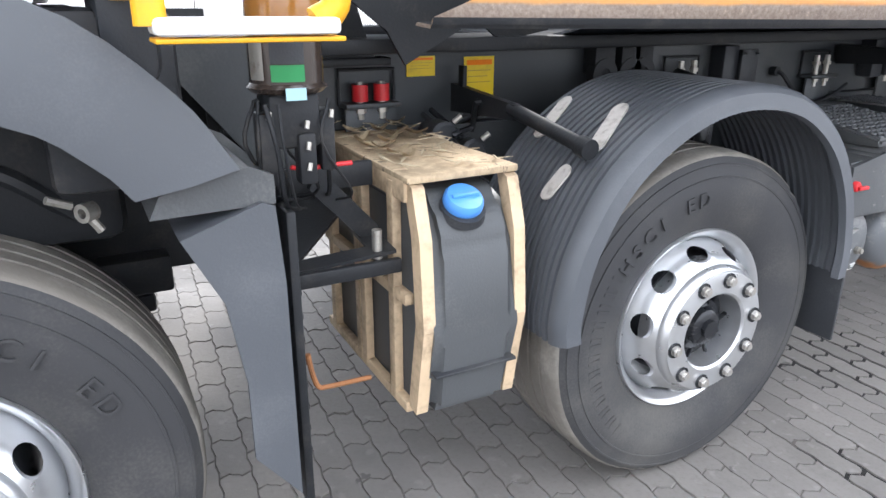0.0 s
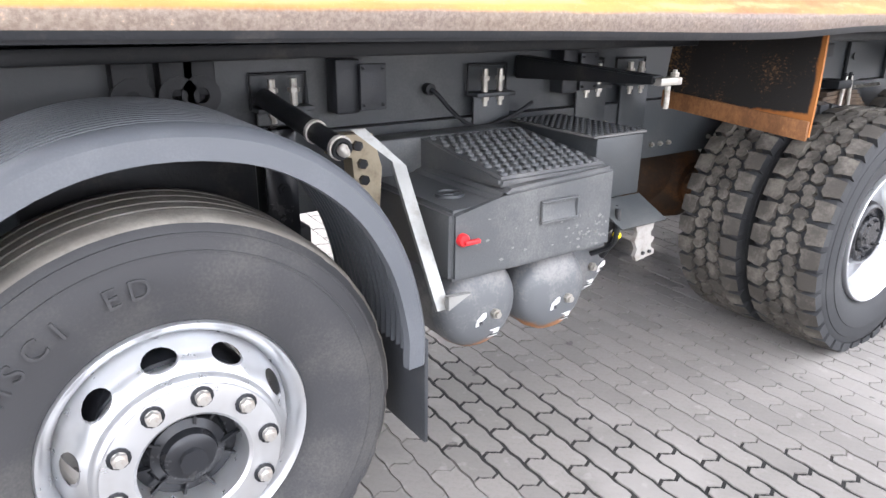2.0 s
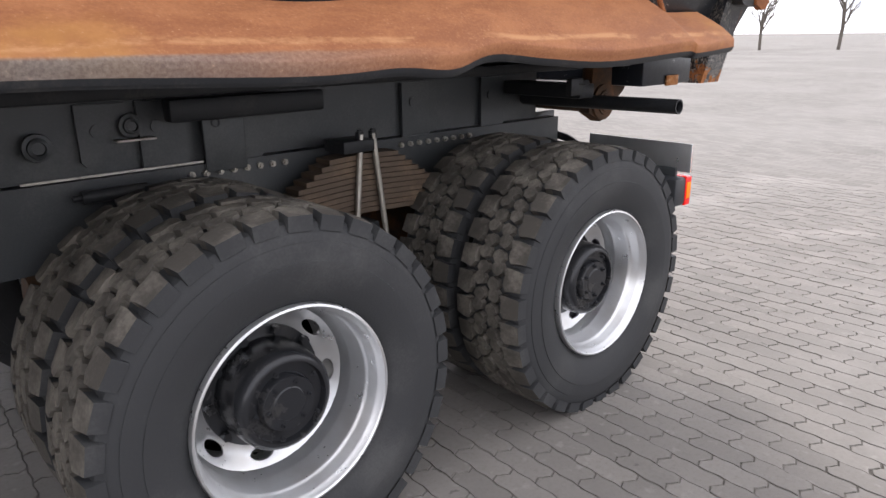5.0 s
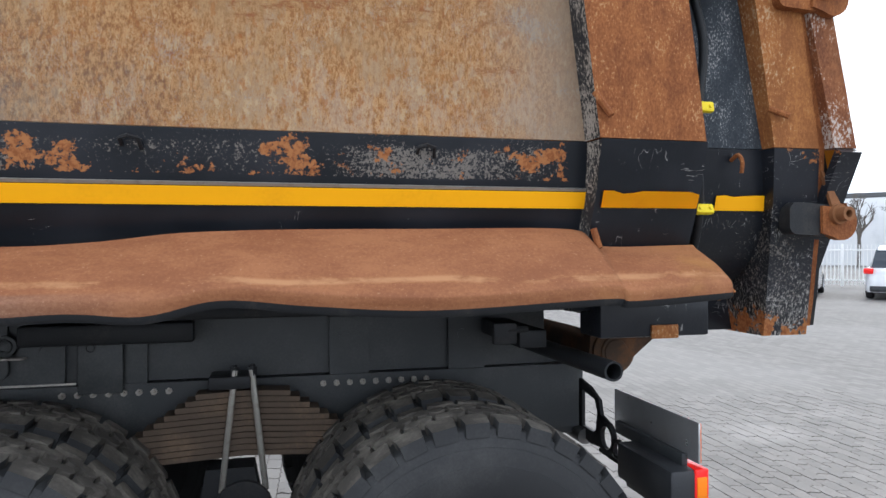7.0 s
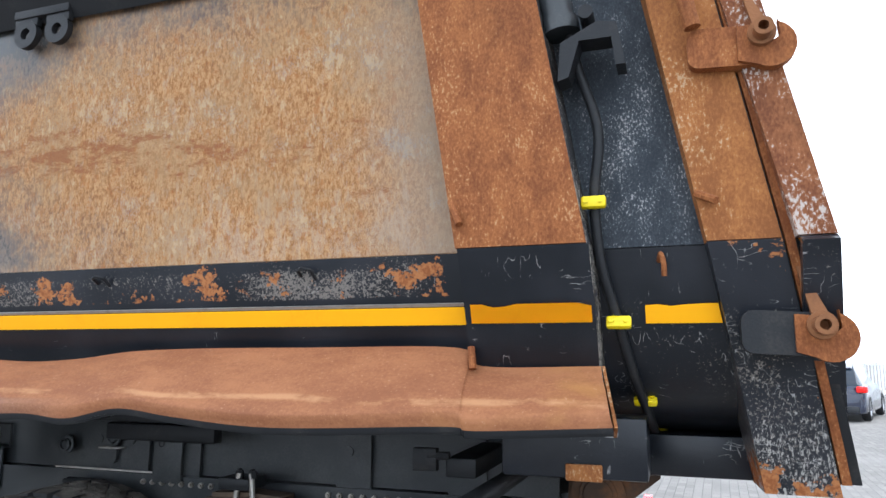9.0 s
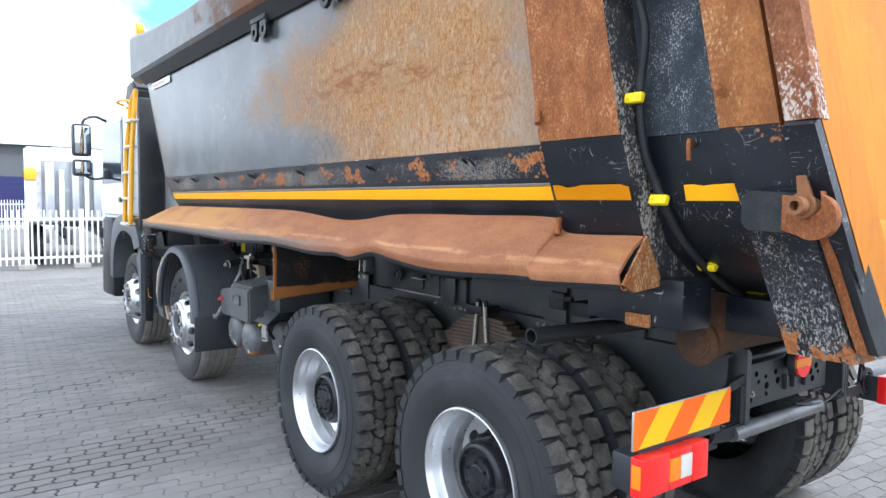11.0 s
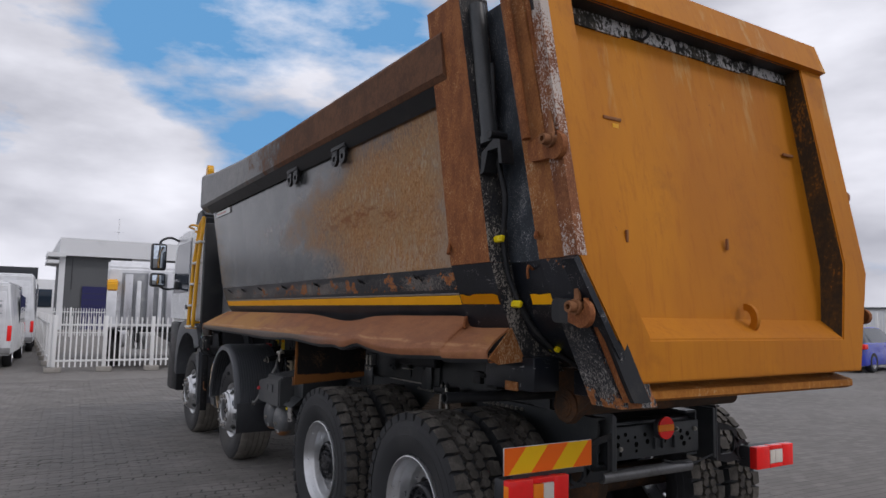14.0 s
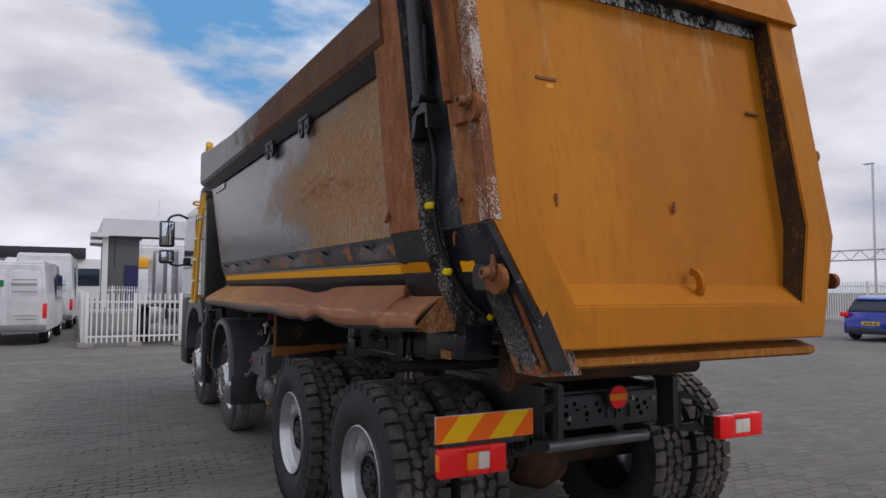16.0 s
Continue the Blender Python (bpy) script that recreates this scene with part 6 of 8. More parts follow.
prism(bm, [(1.575, 0.745), (1.675, 0.745), (1.672, 0.715), (1.660, 0.705), (1.664, 0.69), (1.682, 0.682), (1.680, 0.668), (1.668, 0.660), (1.672, 0.645), (1.690, 0.632), (1.688, 0.618), (1.60, 0.605), (1.588, 0.625), (1.596, 0.65), (1.580, 0.68), (1.590, 0.71)], "y", 0.185, 0.20)
part("catch_plate", bm, paint("bare_plate", (0.30, 0.285, 0.265), (0.17, 0.14, 0.12), 0.55, 22, (0.5, 0.7), 0.2), step2, "pale worn catch plate")
for q in (1.625, 1.66):
    part("plate_bolt", tube(B(), [(q, 0.186, 0.632), (q, 0.178, 0.632)], 0.007, 6), BLACK_STEEL, step2)
bm = B()
tube(bm, smooth_line([(1.52, 0.22, 0.80), (1.50, 0.2, 0.72), (1.52, 0.24, 0.66), (1.49, 0.3, 0.62)], 5), 0.01, 8)
tube(bm, smooth_line([(1.55, 0.26, 0.80), (1.54, 0.24, 0.70), (1.55, 0.3, 0.60)], 5), 0.012, 8)
part("air_hose", bm, BLACK_STEEL, step2, "", 40)
bm = B()
tube(bm, [(1.50, 0.205, 0.715), (1.515, 0.205, 0.71)], 0.013, 10)
part("hose_fitting", bm, YELLOW_CLAMP, step2, "yellow air fitting", 40)

TANK = Mat("tank_grey", 0.5, 0.1)
tk = TANK.noise(7, 5, 0.6)
tkf = TANK.noise(120, 3)
tkc = TANK.mix(TANK.step(TANK.op("ADD", tk, TANK.op("MULTIPLY", tkf, 0.3)), 0.6, 0.85), (0.105, 0.11, 0.115), (0.20, 0.195, 0.19))
tkc = TANK.mix(TANK.op("MULTIPLY", TANK.step(TANK.op("SUBTRACT", TANK.op("MULTIPLY", tk, 0.12), TANK.axis("Z")), -0.425, -0.40), TANK.step(TANK.axis("Y"), 0.32, 0.24)), tkc, (0.34, 0.14, 0.045))
TANK.color(tkc)
TANK.rough(tk, 0.35, 0.6)
TANK = TANK.m
for tx, ty, tz, tr in ((0.935, 0.185, 0.585, 0.145), (1.24, 0.185, 0.565, 0.145), (1.50, 0.33, 0.575, 0.145)):
    bm = B()
    revolve(bm, [(ty, 0.001), (ty + 0.002, 0.05), (ty + 0.012, 0.10), (ty + 0.028, 0.128), (ty + 0.05, 0.141), (ty + 0.075, tr), (ty + 0.082, tr + 0.002), (ty + 0.088, tr), (ty + 0.62, tr), (ty + 0.66, 0.10), (ty + 0.67, 0.001)], (tx, 0, tz), 36)
    tank = part("air_tank", bm, TANK, truck, "grey steel air tank with rust at the rim", 40)
    bm = B()
    tube(bm, [(tx + 0.03, ty, tz - 0.02), (tx + 0.03, ty - 0.014, tz - 0.02)], 0.016, 6)
    tube(bm, [(tx + 0.03, ty - 0.014, tz - 0.02), (tx + 0.03, ty - 0.024, tz - 0.02)], 0.010, 10)
    part("drain_plug", bm, ZINC, tank)
    bm = plate(B(), [(tx + 0.005, ty + 0.0085, tz - 0.08), (tx + 0.06, ty + 0.0085, tz - 0.08), (tx + 0.058, ty + 0.0175, tz - 0.108), (tx + 0.003, ty + 0.0175, tz - 0.108)], 0.003)
    st = part("sticker", bm, WHITE_LABEL, tank, "small white sticker")
    bm = plate(B(), [(tx + 0.012, ty + 0.0035, tz - 0.092), (tx + 0.05, ty + 0.0035, tz - 0.092), (tx + 0.05, ty + 0.005, tz - 0.097), (tx + 0.012, ty + 0.005, tz - 0.097)], 0.001)
    part("print_bar", bm, CHASSIS, st)
    ix = tx - 0.035 if tx < 1.4 else tx + 0.07
    bm = plate(B(), [(ix, ty - 0.001, tz - 0.03), (ix + 0.022, ty - 0.001, tz - 0.012), (ix + 0.034, ty - 0.001, tz - 0.012), (ix + 0.034, ty, tz - 0.028), (ix + 0.02, ty, tz - 0.036), (ix + 0.016, ty + 0.001, tz - 0.05), (ix - 0.004, ty + 0.001, tz - 0.052)], 0.003)
    st = part("sticker", bm, WHITE_LABEL, tank, "black and white warning symbol")
    bm = B()
    box(bm, ix + 0.004, ix + 0.016, ty - 0.0055, ty - 0.0045, tz - 0.046, tz - 0.034)
    part("print_bar", bm, BLACK_PLASTIC, st)
    bm = B()
    tube(bm, [(tx, ty + 0.2, tz + tr * 0.9), (tx, ty + 0.2, 0.80)], 0.03, 8)
    part("tank_strap", bm, BLACK_STEEL, tank)


# ---- additive tank in its cream guard frame ----
bm = B()
prism(bm, [(0.20, 1.03), (0.12, 1.00), (0.062, 0.90), (0.05, 0.68), (0.075, 0.45), (0.62, 0.42), (0.68, 1.0)], "x", -0.895, -0.66)
bmesh.ops.bevel(bm, geom=[e for e in bm.edges], offset=0.03, segments=3, affect="EDGES")
adt = part("additive_tank", bm, DARK_PLASTIC, truck, "dusty black plastic additive tank in cream frame", 40)
bm = B()
box(bm, -0.893, -0.662, 0.046, 0.60, 0.575, 0.583, 0.002)
part("tank_seam", bm, BLACK_PLASTIC, adt)
bm = B()
revolve(bm, [(0.0, 0.047), (0.008, 0.050), (0.022, 0.049), (0.030, 0.043), (0.032, 0.001)], (0, 0, 0), 28, "z")
box(bm, -0.035, 0.035, -0.006, 0.006, 0.026, 0.038, 0.003)
bm.transform(pose(-0.79, 0.115, 0.985, 30, 0, 0))
part("filler_cap", bm, BLUE_CAP, adt, "blue filler cap", 40)
bm = B()
revolve(bm, [(0.0, 0.06), (0.02, 0.056)], (0, 0, 0), 24, "z")
bm.transform(pose(-0.79, 0.120, 0.966, 30, 0, 0))
part("filler_neck", bm, BLACK_PLASTIC, adt, "", 40)


def frame_side(x):
    bm = B()
    w = 0.016
    out = [(0.17, 1.06), (0.115, 1.04), (0.075, 0.92), (0.055, 0.70), (0.07, 0.62), (0.10, 0.455)]
    for (a, b), (c, d) in zip(out, out[1:]):
        prism(bm, [(a, b), (c, d), (c + 0.045, d + 0.004), (a + 0.045, b + 0.004)], "x", x - w, x + w)
    return bm


for fx in (-0.905, -0.65):
    part("guard_frame", frame_side(fx), CREAM, adt, "cream painted curved frame side", 30)
bm = B()
for z0, z1 in ((1.0, 1.055), (0.44, 0.47), (0.74, 0.77)):
    box(bm, -0.93, -0.905, 0.14, 0.74, z0, z1, 0.004)
for y in (0.22, 0.42, 0.46, 0.68):
    box(bm, -0.932, -0.908, y - 0.018, y + 0.018, 0.45, 1.04, 0.003)
part("guard_frame", bm, CREAM, adt, "cream slotted frame side")
bm = B()
box(bm, -0.906, -0.884, 0.12, 0.73, 0.46, 1.03, 0.004)
box(bm, -0.91, -0.905, 0.23, 0.42, 0.80, 0.98, 0.002)
part("tank_side", bm, DARK_PLASTIC, adt, "dark tank side between the bars")
bm = B()
box(bm, -0.93, -0.63, 0.12, 0.76, 1.05, 1.066, 0.004)
for v in bm.verts:
    v.co.z += 0.012 * noise.noise(v.co * 9)
part("guard_top", bm, rust_plate_mat("grimy_cream", (0.34, 0.26, 0.17), (0.52, 0.40, 0.26), (0.05, 0.045, 0.04), 0.60, 45, 0.4), adt, "grimy cream top plate with dried leaves")
bm = B()
for k in range(60):
    x, y = random.uniform(-0.92, -0.65), random.uniform(0.15, 0.74)
    a, l, w = random.uniform(0, 6.3), random.uniform(0.012, 0.05), random.uniform(0.002, 0.006)
    dx, dy = math.cos(a), math.sin(a)
    z = 1.068 + random.uniform(0, 0.012) + 0.03 * max(0, (y - 0.5)) * 2
    plate(bm, [(x - dx * l, y - dy * l, z), (x + dy * w, y - dx * w, z + 0.006), (x + dx * l, y + dy * l, z + random.uniform(0, 0.012)), (x - dy * w, y + dx * w, z + 0.004)], 0.002)
debris = part("debris", bm, paint("dry_leaves", (0.40, 0.33, 0.22), (0.14, 0.11, 0.08), 0.5, 14, (0.7, 0.9)), adt, "dried leaves and twigs")
debris["kind"] = "stuff"

DEAD_LEAF = paint("dead_leaf", (0.42, 0.33, 0.21), (0.22, 0.16, 0.10), 0.5, 30, (0.7, 0.9))
rl_ = random.Random(8)
for k in range(11):
    cx, cy, turn = rl_.uniform(-0.90, -0.67), 0.30 + 0.042 * k, rl_.uniform(-40, 40)
    long, wide, curl = rl_.uniform(0.05, 0.10), rl_.uniform(0.012, 0.024), rl_.uniform(0.008, 0.022)
    bm = B()
    strip = []
    for q in range(7):
        t = q / 6
        w = wide * math.sin(math.pi * (0.08 + 0.84 * t))
        strip.append([bm.verts.new((long * (t - 0.5), w * e, curl * (2 * t - 1) ** 2 + (0.006 if e else 0.0))) for e in (-1, 0, 1)])
    for u, v in zip(strip, strip[1:]):
        for e in (0, 1):
            bm.faces.new((u[e], v[e], v[e + 1], u[e + 1]))
    bmesh.ops.solidify(bm, geom=list(bm.faces), thickness=0.0015)
    bm.transform(pose(cx, cy, 1.071 + rl_.uniform(0, 0.012), rl_.uniform(-12, 12), 0, turn))
    part("leaf", bm, DEAD_LEAF, debris, "", 40)

# pressed steel bracket between mudguard and tank, with small hardware
bm = B()
box(bm, -1.24, -0.94, 0.13, 0.15, 0.835, 0.87, 0.004)
brk = part("step_bracket", bm, BLACK_STEEL, truck, "dark pressed steel bracket")
o = [Vector(p) for p in ((-1.225, 0.15, 0.862), (-0.95, 0.14, 0.882), (-0.95, 0.62, 0.93), (-1.225, 0.52, 0.905))]
h = [Vector(p) for p in ((-1.165, 0.20, 0.872), (-1.005, 0.19, 0.884), (-1.00, 0.40, 0.906))]
bm = B()
for quad in ((o[0], o[1], h[1], h[0]), (o[1], o[2], h[2], h[1]), (o[2], o[3], h[0], h[2]), (o[3], o[0], h[0])):
    plate(bm, quad, 0.009)
part("bracket_shelf", bm, BLACK_STEEL, brk, "dark shelf with a three-cornered cut-out")
bm = B()
prism(bm, [(-1.27, 0.88), (-0.93, 0.90), (-0.95, 1.12), (-1.10, 1.30), (-1.27, 1.32)], "y", 0.60, 0.612)
part("mount_plate", bm, BLACK_STEEL, brk, "dark mounting plate with bolts")
bm = B()
box(bm, -1.80, -1.24, 0.675, 0.69, 0.74, 1.05, 0.004)
box(bm, -1.50, -1.24, 0.66, 0.672, 1.05, 1.42, 0.004)
part("side_plate", bm, BLACK_STEEL, brk, "dark plates behind the wheel")
for bx, bz in ((-1.23, 1.12), (-1.17, 1.02), (-1.12, 1.10), (-1.10, 0.98), (-1.04, 1.05), (-1.02, 0.95), (-1.19, 1.21), (-1.14, 0.93)):
    bm = B()
    bolt(bm, (bx, 0.60, bz), (0, -1, 0))
    part("plate_bolt", bm, CHASSIS, brk)
part("bracket_pin", tube(B(), [(-0.99, 0.16, 0.87), (-0.99, 0.16, 0.94)], 0.012, 10), ZINC, brk, "", 40)
bm = B()
prism(bm, [(-1.12, 1.03), (-1.10, 1.085), (-0.955, 0.925), (-0.94, 0.86), (-0.96, 0.855)], "y", 0.24, 0.26)
box(bm, -1.20, -0.955, 0.26, 0.28, 1.02, 1.08, 0.004)
part("bracket_web", bm, BLACK_STEEL, brk)
bm = B()
box(bm, -1.235, -1.215, 0.02, 0.10, 0.36, 1.05, 0.004)
for k in range(8):
    tube(bm, [(-1.214, 0.06, 0.48 + k * 0.055), (-1.206, 0.06, 0.48 + k * 0.055)], 0.010, 8)
part("slotted_post", bm, BLACK_STEEL, brk, "black slotted upright")
bm = B()
tube(bm, smooth_line([(-1.203, 0.05, 0.72), (-1.195, 0.05, 0.67), (-1.183, 0.05, 0.636), (-1.16, 0.05, 0.63), (-1.06, 0.05, 0.627)], 4), 0.006, 8)
part("bent_rod", bm, RUST, brk, "bent rusty rod", 40)
bm = B()
tube(bm, smooth_line([(-1.208, 0.06, 1.129), (-1.17, 0.06, 1.124), (-1.13, 0.06, 1.126), (-1.08, 0.065, 1.125)], 4), 0.005, 8)
part("red_hose", bm, RED_PLASTIC, brk, "red air hose", 40)

# grease pump with its see-through reservoir
DRUM = Mat("smoked_reservoir", 0.2)
DRUM.color(DRUM.mix(DRUM.step(DRUM.axis("Z"), 1.37, 1.385), (0.035, 0.025, 0.02), (0.30, 0.13, 0.03)))
DRUM.b.inputs["Coat Weight"].default_value = 0.5
bm = B()
revolve(bm, [(1.275, 0.068), (1.285, 0.078), (1.293, 0.070), (1.44, 0.070), (1.455, 0.05), (1.455, 0.001)], (-1.20, 0.075, 0), 28, "z")
pump = part("grease_pump", bm, DRUM.m, truck, "smoked grease reservoir with green label", 40)
for a0, a1, z0, z1, mt, nm in ((-128, -78, 1.298, 1.328, GREEN_LABEL, "label"), (-128, -78, 1.330, 1.378, BLACK_PLASTIC, "label"), (-170, -140, 1.30, 1.38, ZINC, "label")):
    bm = B()
    lo, hi = [], []
    for k in range(9):
        a = radians(a0 + (a1 - a0) * k / 8)
        for out, z in ((lo, z0), (hi, z1)):
            out.append(bm.verts.new((-1.20 + 0.0715 * math.cos(a), 0.075 + 0.0715 * math.sin(a), z)))
    for k in range(8):
        bm.faces.new((lo[k], lo[k + 1], hi[k + 1], hi[k]))
    part(nm, bm, mt, pump, "", 60)
bm = B()
box(bm, -1.25, -1.15, 0.03, 0.13, 1.17, 1.275, 0.012)
box(bm, -1.20, -1.165, 0.02, 0.06, 1.10, 1.20, 0.006)
box(bm, -1.15, -1.12, 0.04, 0.09, 1.12, 1.24, 0.005)
box(bm, -1.27, -1.24, 0.03, 0.08, 1.10, 1.24, 0.005)
body = part("pump_body", bm, BLACK_STEEL, pump, "black pump body", 30)
for k in range(12):
    a, b = random.uniform(-1.28, -1.12), random.uniform(0.0, 0.10)
    bm = tube(B(), smooth_line([(a, b, 1.26), (a + random.uniform(-0.03, 0.03), b - 0.02, 1.18), (a + random.uniform(-0.03, 0.08), b + 0.04, 1.06), (a + random.uniform(-0.05, 0.12), b + 0.2, 1.0)], 4), random.choice((0.003, 0.004, 0.005)), 6)
    part("grease_hose", bm, BLACK_STEEL, body, "", 40)
for p in ((-1.185, 0.015, 1.21), (-1.185, 0.012, 1.17), (-1.13, 0.035, 1.225), (-1.255, 0.02, 1.23), (-1.185, 0.012, 1.13)):
    part("pump_fitting", tube(B(), [p, (p[0] + 0.004, p[1] + 0.004, p[2] + 0.014)], 0.005, 8), ZINC, pump, "", 40)
bm = B()
box(bm, -1.225, -1.187, -0.005, -0.002, 1.266, 1.288)
part("label", bm, paint("pale_blue_label", (0.35, 0.55, 0.6), (0.3, 0.45, 0.5), 0.3, 30), pump, "pale blue tag")
bm = B()
prism(bm, [(-1.42, 1.36), (-1.18, 1.36), (-0.95, 0.98), (-1.12, 0.98)], "y", 0.56, 0.575)
part("mounting_plate", bm, CHASSIS, pump, "grey mounting plate")


# ---- tail end of the frame ----
HOLE = paint("dark_hole", (0.004, 0.004, 0.004), (0.01, 0.01, 0.01), 0.3, 9, (0.9, 0.95), spec=0.05)
bm = B()
box(bm, 5.0, 5.012, 0.845, 1.56, 0.822, 1.0, 0.003)
box(bm, 4.96, 5.012, 0.845, 1.56, 0.992, 1.004, 0.003)
tailbar = part("rear_cross_member", bm, CHASSIS, truck, "drilled dark rear cross-member")
for y0, y1, k in ((0.805, 0.820, 1), (1.675, 1.690, -1)):
    bm = B()
    box(bm, 4.86, 5.05, y0, y1, 0.755, 1.085, 0.003)
    ya, yb = (y1 - 0.002, y1 + 0.022) if k > 0 else (y0 - 0.022, y0 + 0.002)
    box(bm, 5.036, 5.048, ya, yb, 0.775, 1.07, 0.003)
    box(bm, 4.90, 5.044, ya, yb, 1.058, 1.073, 0.003)
    part("end_channel", bm, CHASSIS, tailbar, "upright end channel")
rt = random.Random(9)
for y, z in ((0.89, 0.95), (0.885, 0.905), (0.905, 0.855), (0.945, 0.96), (0.965, 0.925), (1.02, 0.94), (1.03, 0.90), (1.03, 0.865), (1.10, 0.95), (1.12, 0.91), (1.24, 0.945), (1.26, 0.905), (1.29, 0.93), (1.40, 0.95), (1.41, 0.91), (1.43, 0.875), (1.46, 0.93), (1.48, 0.90)):
    part("drill_hole", tube(B(), [(5.0115, y, z), (5.0145, y, z)], rt.choice((0.009, 0.012, 0.015)), 10), HOLE, tailbar)
for y, z in ((0.90, 0.885), (1.36, 0.965), (1.52, 0.955)):
    bm = B()
    bolt(bm, (5.012, y, z), (1, 0, 0), 0.014, 0.012)
    part("bolt", bm, ZINC, tailbar)
for y, w, z0, z1 in ((1.17, 0.012, 0.865, 0.93), (1.235, 0.012, 0.865, 0.93), (1.335, 0.014, 0.86, 0.93)):
    bm = B()
    box(bm, 5.012, 5.03, y - w / 2, y + w / 2, z0, z1, 0.002)
    part("welded_tab", bm, CHASSIS, tailbar)
bm = B()
tube(bm, [(5.03, 0.74, 0.752), (5.03, 1.45, 0.752)], 0.033, 16)
part("cross_tube", bm, paint("worn_tube", (0.18, 0.18, 0.18), (0.08, 0.08, 0.08), 0.5, 9, (0.3, 0.5), 0.5), tailbar, "worn steel cross tube", 40)
bm = B()
tube(bm, smooth_line([(5.04, 1.22, 0.80), (5.05, 1.34, 0.775), (5.05, 1.48, 0.768), (5.04, 1.62, 0.79), (5.04, 1.68, 0.80)], 5), 0.007, 8)
part("cable", bm, BLACK_STEEL, tailbar, "", 40)
# pressed lamp brackets with their rounded openings
for s in (0, 1):
    bm = B()
    for cy, cz, r, w in ((0.558, 0.795, 0.062, 0.017), (0.475, 0.775, 0.036, 0.012)):
        tube(bm, [(5.048, cy, cz), (5.03, cy, cz)], r, 20, r - w)
    for pts in ([(0.805, 0.985), (0.805, 0.945), (0.66, 0.925), (0.62, 0.85), (0.60, 0.86), (0.62, 0.93), (0.70, 0.965)],
                [(0.805, 0.755), (0.805, 0.79), (0.67, 0.79), (0.62, 0.82), (0.60, 0.745), (0.70, 0.735)],
                [(0.775, 0.95), (0.805, 0.95), (0.805, 0.785), (0.775, 0.785)],
                [(0.60, 0.87), (0.635, 0.89), (0.65, 0.80), (0.60, 0.75)],
                [(0.53, 0.855), (0.61, 0.875), (0.61, 0.845), (0.53, 0.845)],
                [(0.44, 0.735), (0.62, 0.74), (0.62, 0.725), (0.44, 0.72)],
                [(0.40, 0.80), (0.45, 0.80), (0.45, 0.74), (0.40, 0.74)]):
        prism(bm, pts, "x", 5.032, 5.046)
    if s:
        for v in bm.verts:
            v.co.y = 2.495 - v.co.y
    part("lamp_bracket", bm, BLACK_STEEL, tailbar, "pressed bracket with round holes", 30)

# chevron board
ORANGE = paint("orange_reflective", (1.0, 0.17, 0.015), (0.95, 0.16, 0.02), 0.3, 20, (0.4, 0.5), spec=0.12)
AMBERY = paint("yellow_reflective", (0.95, 0.56, 0.01), (0.9, 0.50, 0.015), 0.3, 20, (0.4, 0.5), spec=0.12)
bx, y0, y1, z0, z1 = 5.10, 0.04, 0.605, 0.845, 0.977
bm = B()
box(bm, bx - 0.008, bx, y0, y1, z0, z1, 0.002)
board = part("chevron_board", bm, ALU, truck, "orange and yellow striped rear marker board")
bm = B()
box(bm, bx + 0.0002, bx + 0.0012, y0 + 0.003, y1 - 0.003, z0 + 0.003, z1 - 0.003)
part("yellow_sheet", bm, AMBERY, board)


def cut(pts, lo, hi):
    """An outline of (y, z), cut off below lo and above hi in y."""
    for lim, sign in ((lo, 1), (hi, -1)):
        out = []
        for (a, b), (c, d) in zip(pts, pts[1:] + pts[:1]):
            if (a - lim) * sign >= 0:
                out.append((a, b))
            if (a - lim) * (c - lim) < 0:
                t = (lim - a) / (c - a)
                out.append((lim, b + (d - b) * t))
        pts = out
    return pts


for k in range(3):
    a = y0 - 0.105 + k * 0.27
    bm = prism(B(), cut([(a, z0 + 0.002), (a + 0.13, z0 + 0.002), (a + 0.24, z1 - 0.002), (a + 0.11, z1 - 0.002)], y0 + 0.002, y1 - 0.002), "x", bx + 0.0014, bx + 0.003)
    part("stripe", bm, ORANGE, board)
bm = B()
box(bm, bx - 0.03, bx - 0.008, 0.10, 0.56, 0.815, 0.862, 0.003)
part("board_bracket", bm, CHASSIS, board)


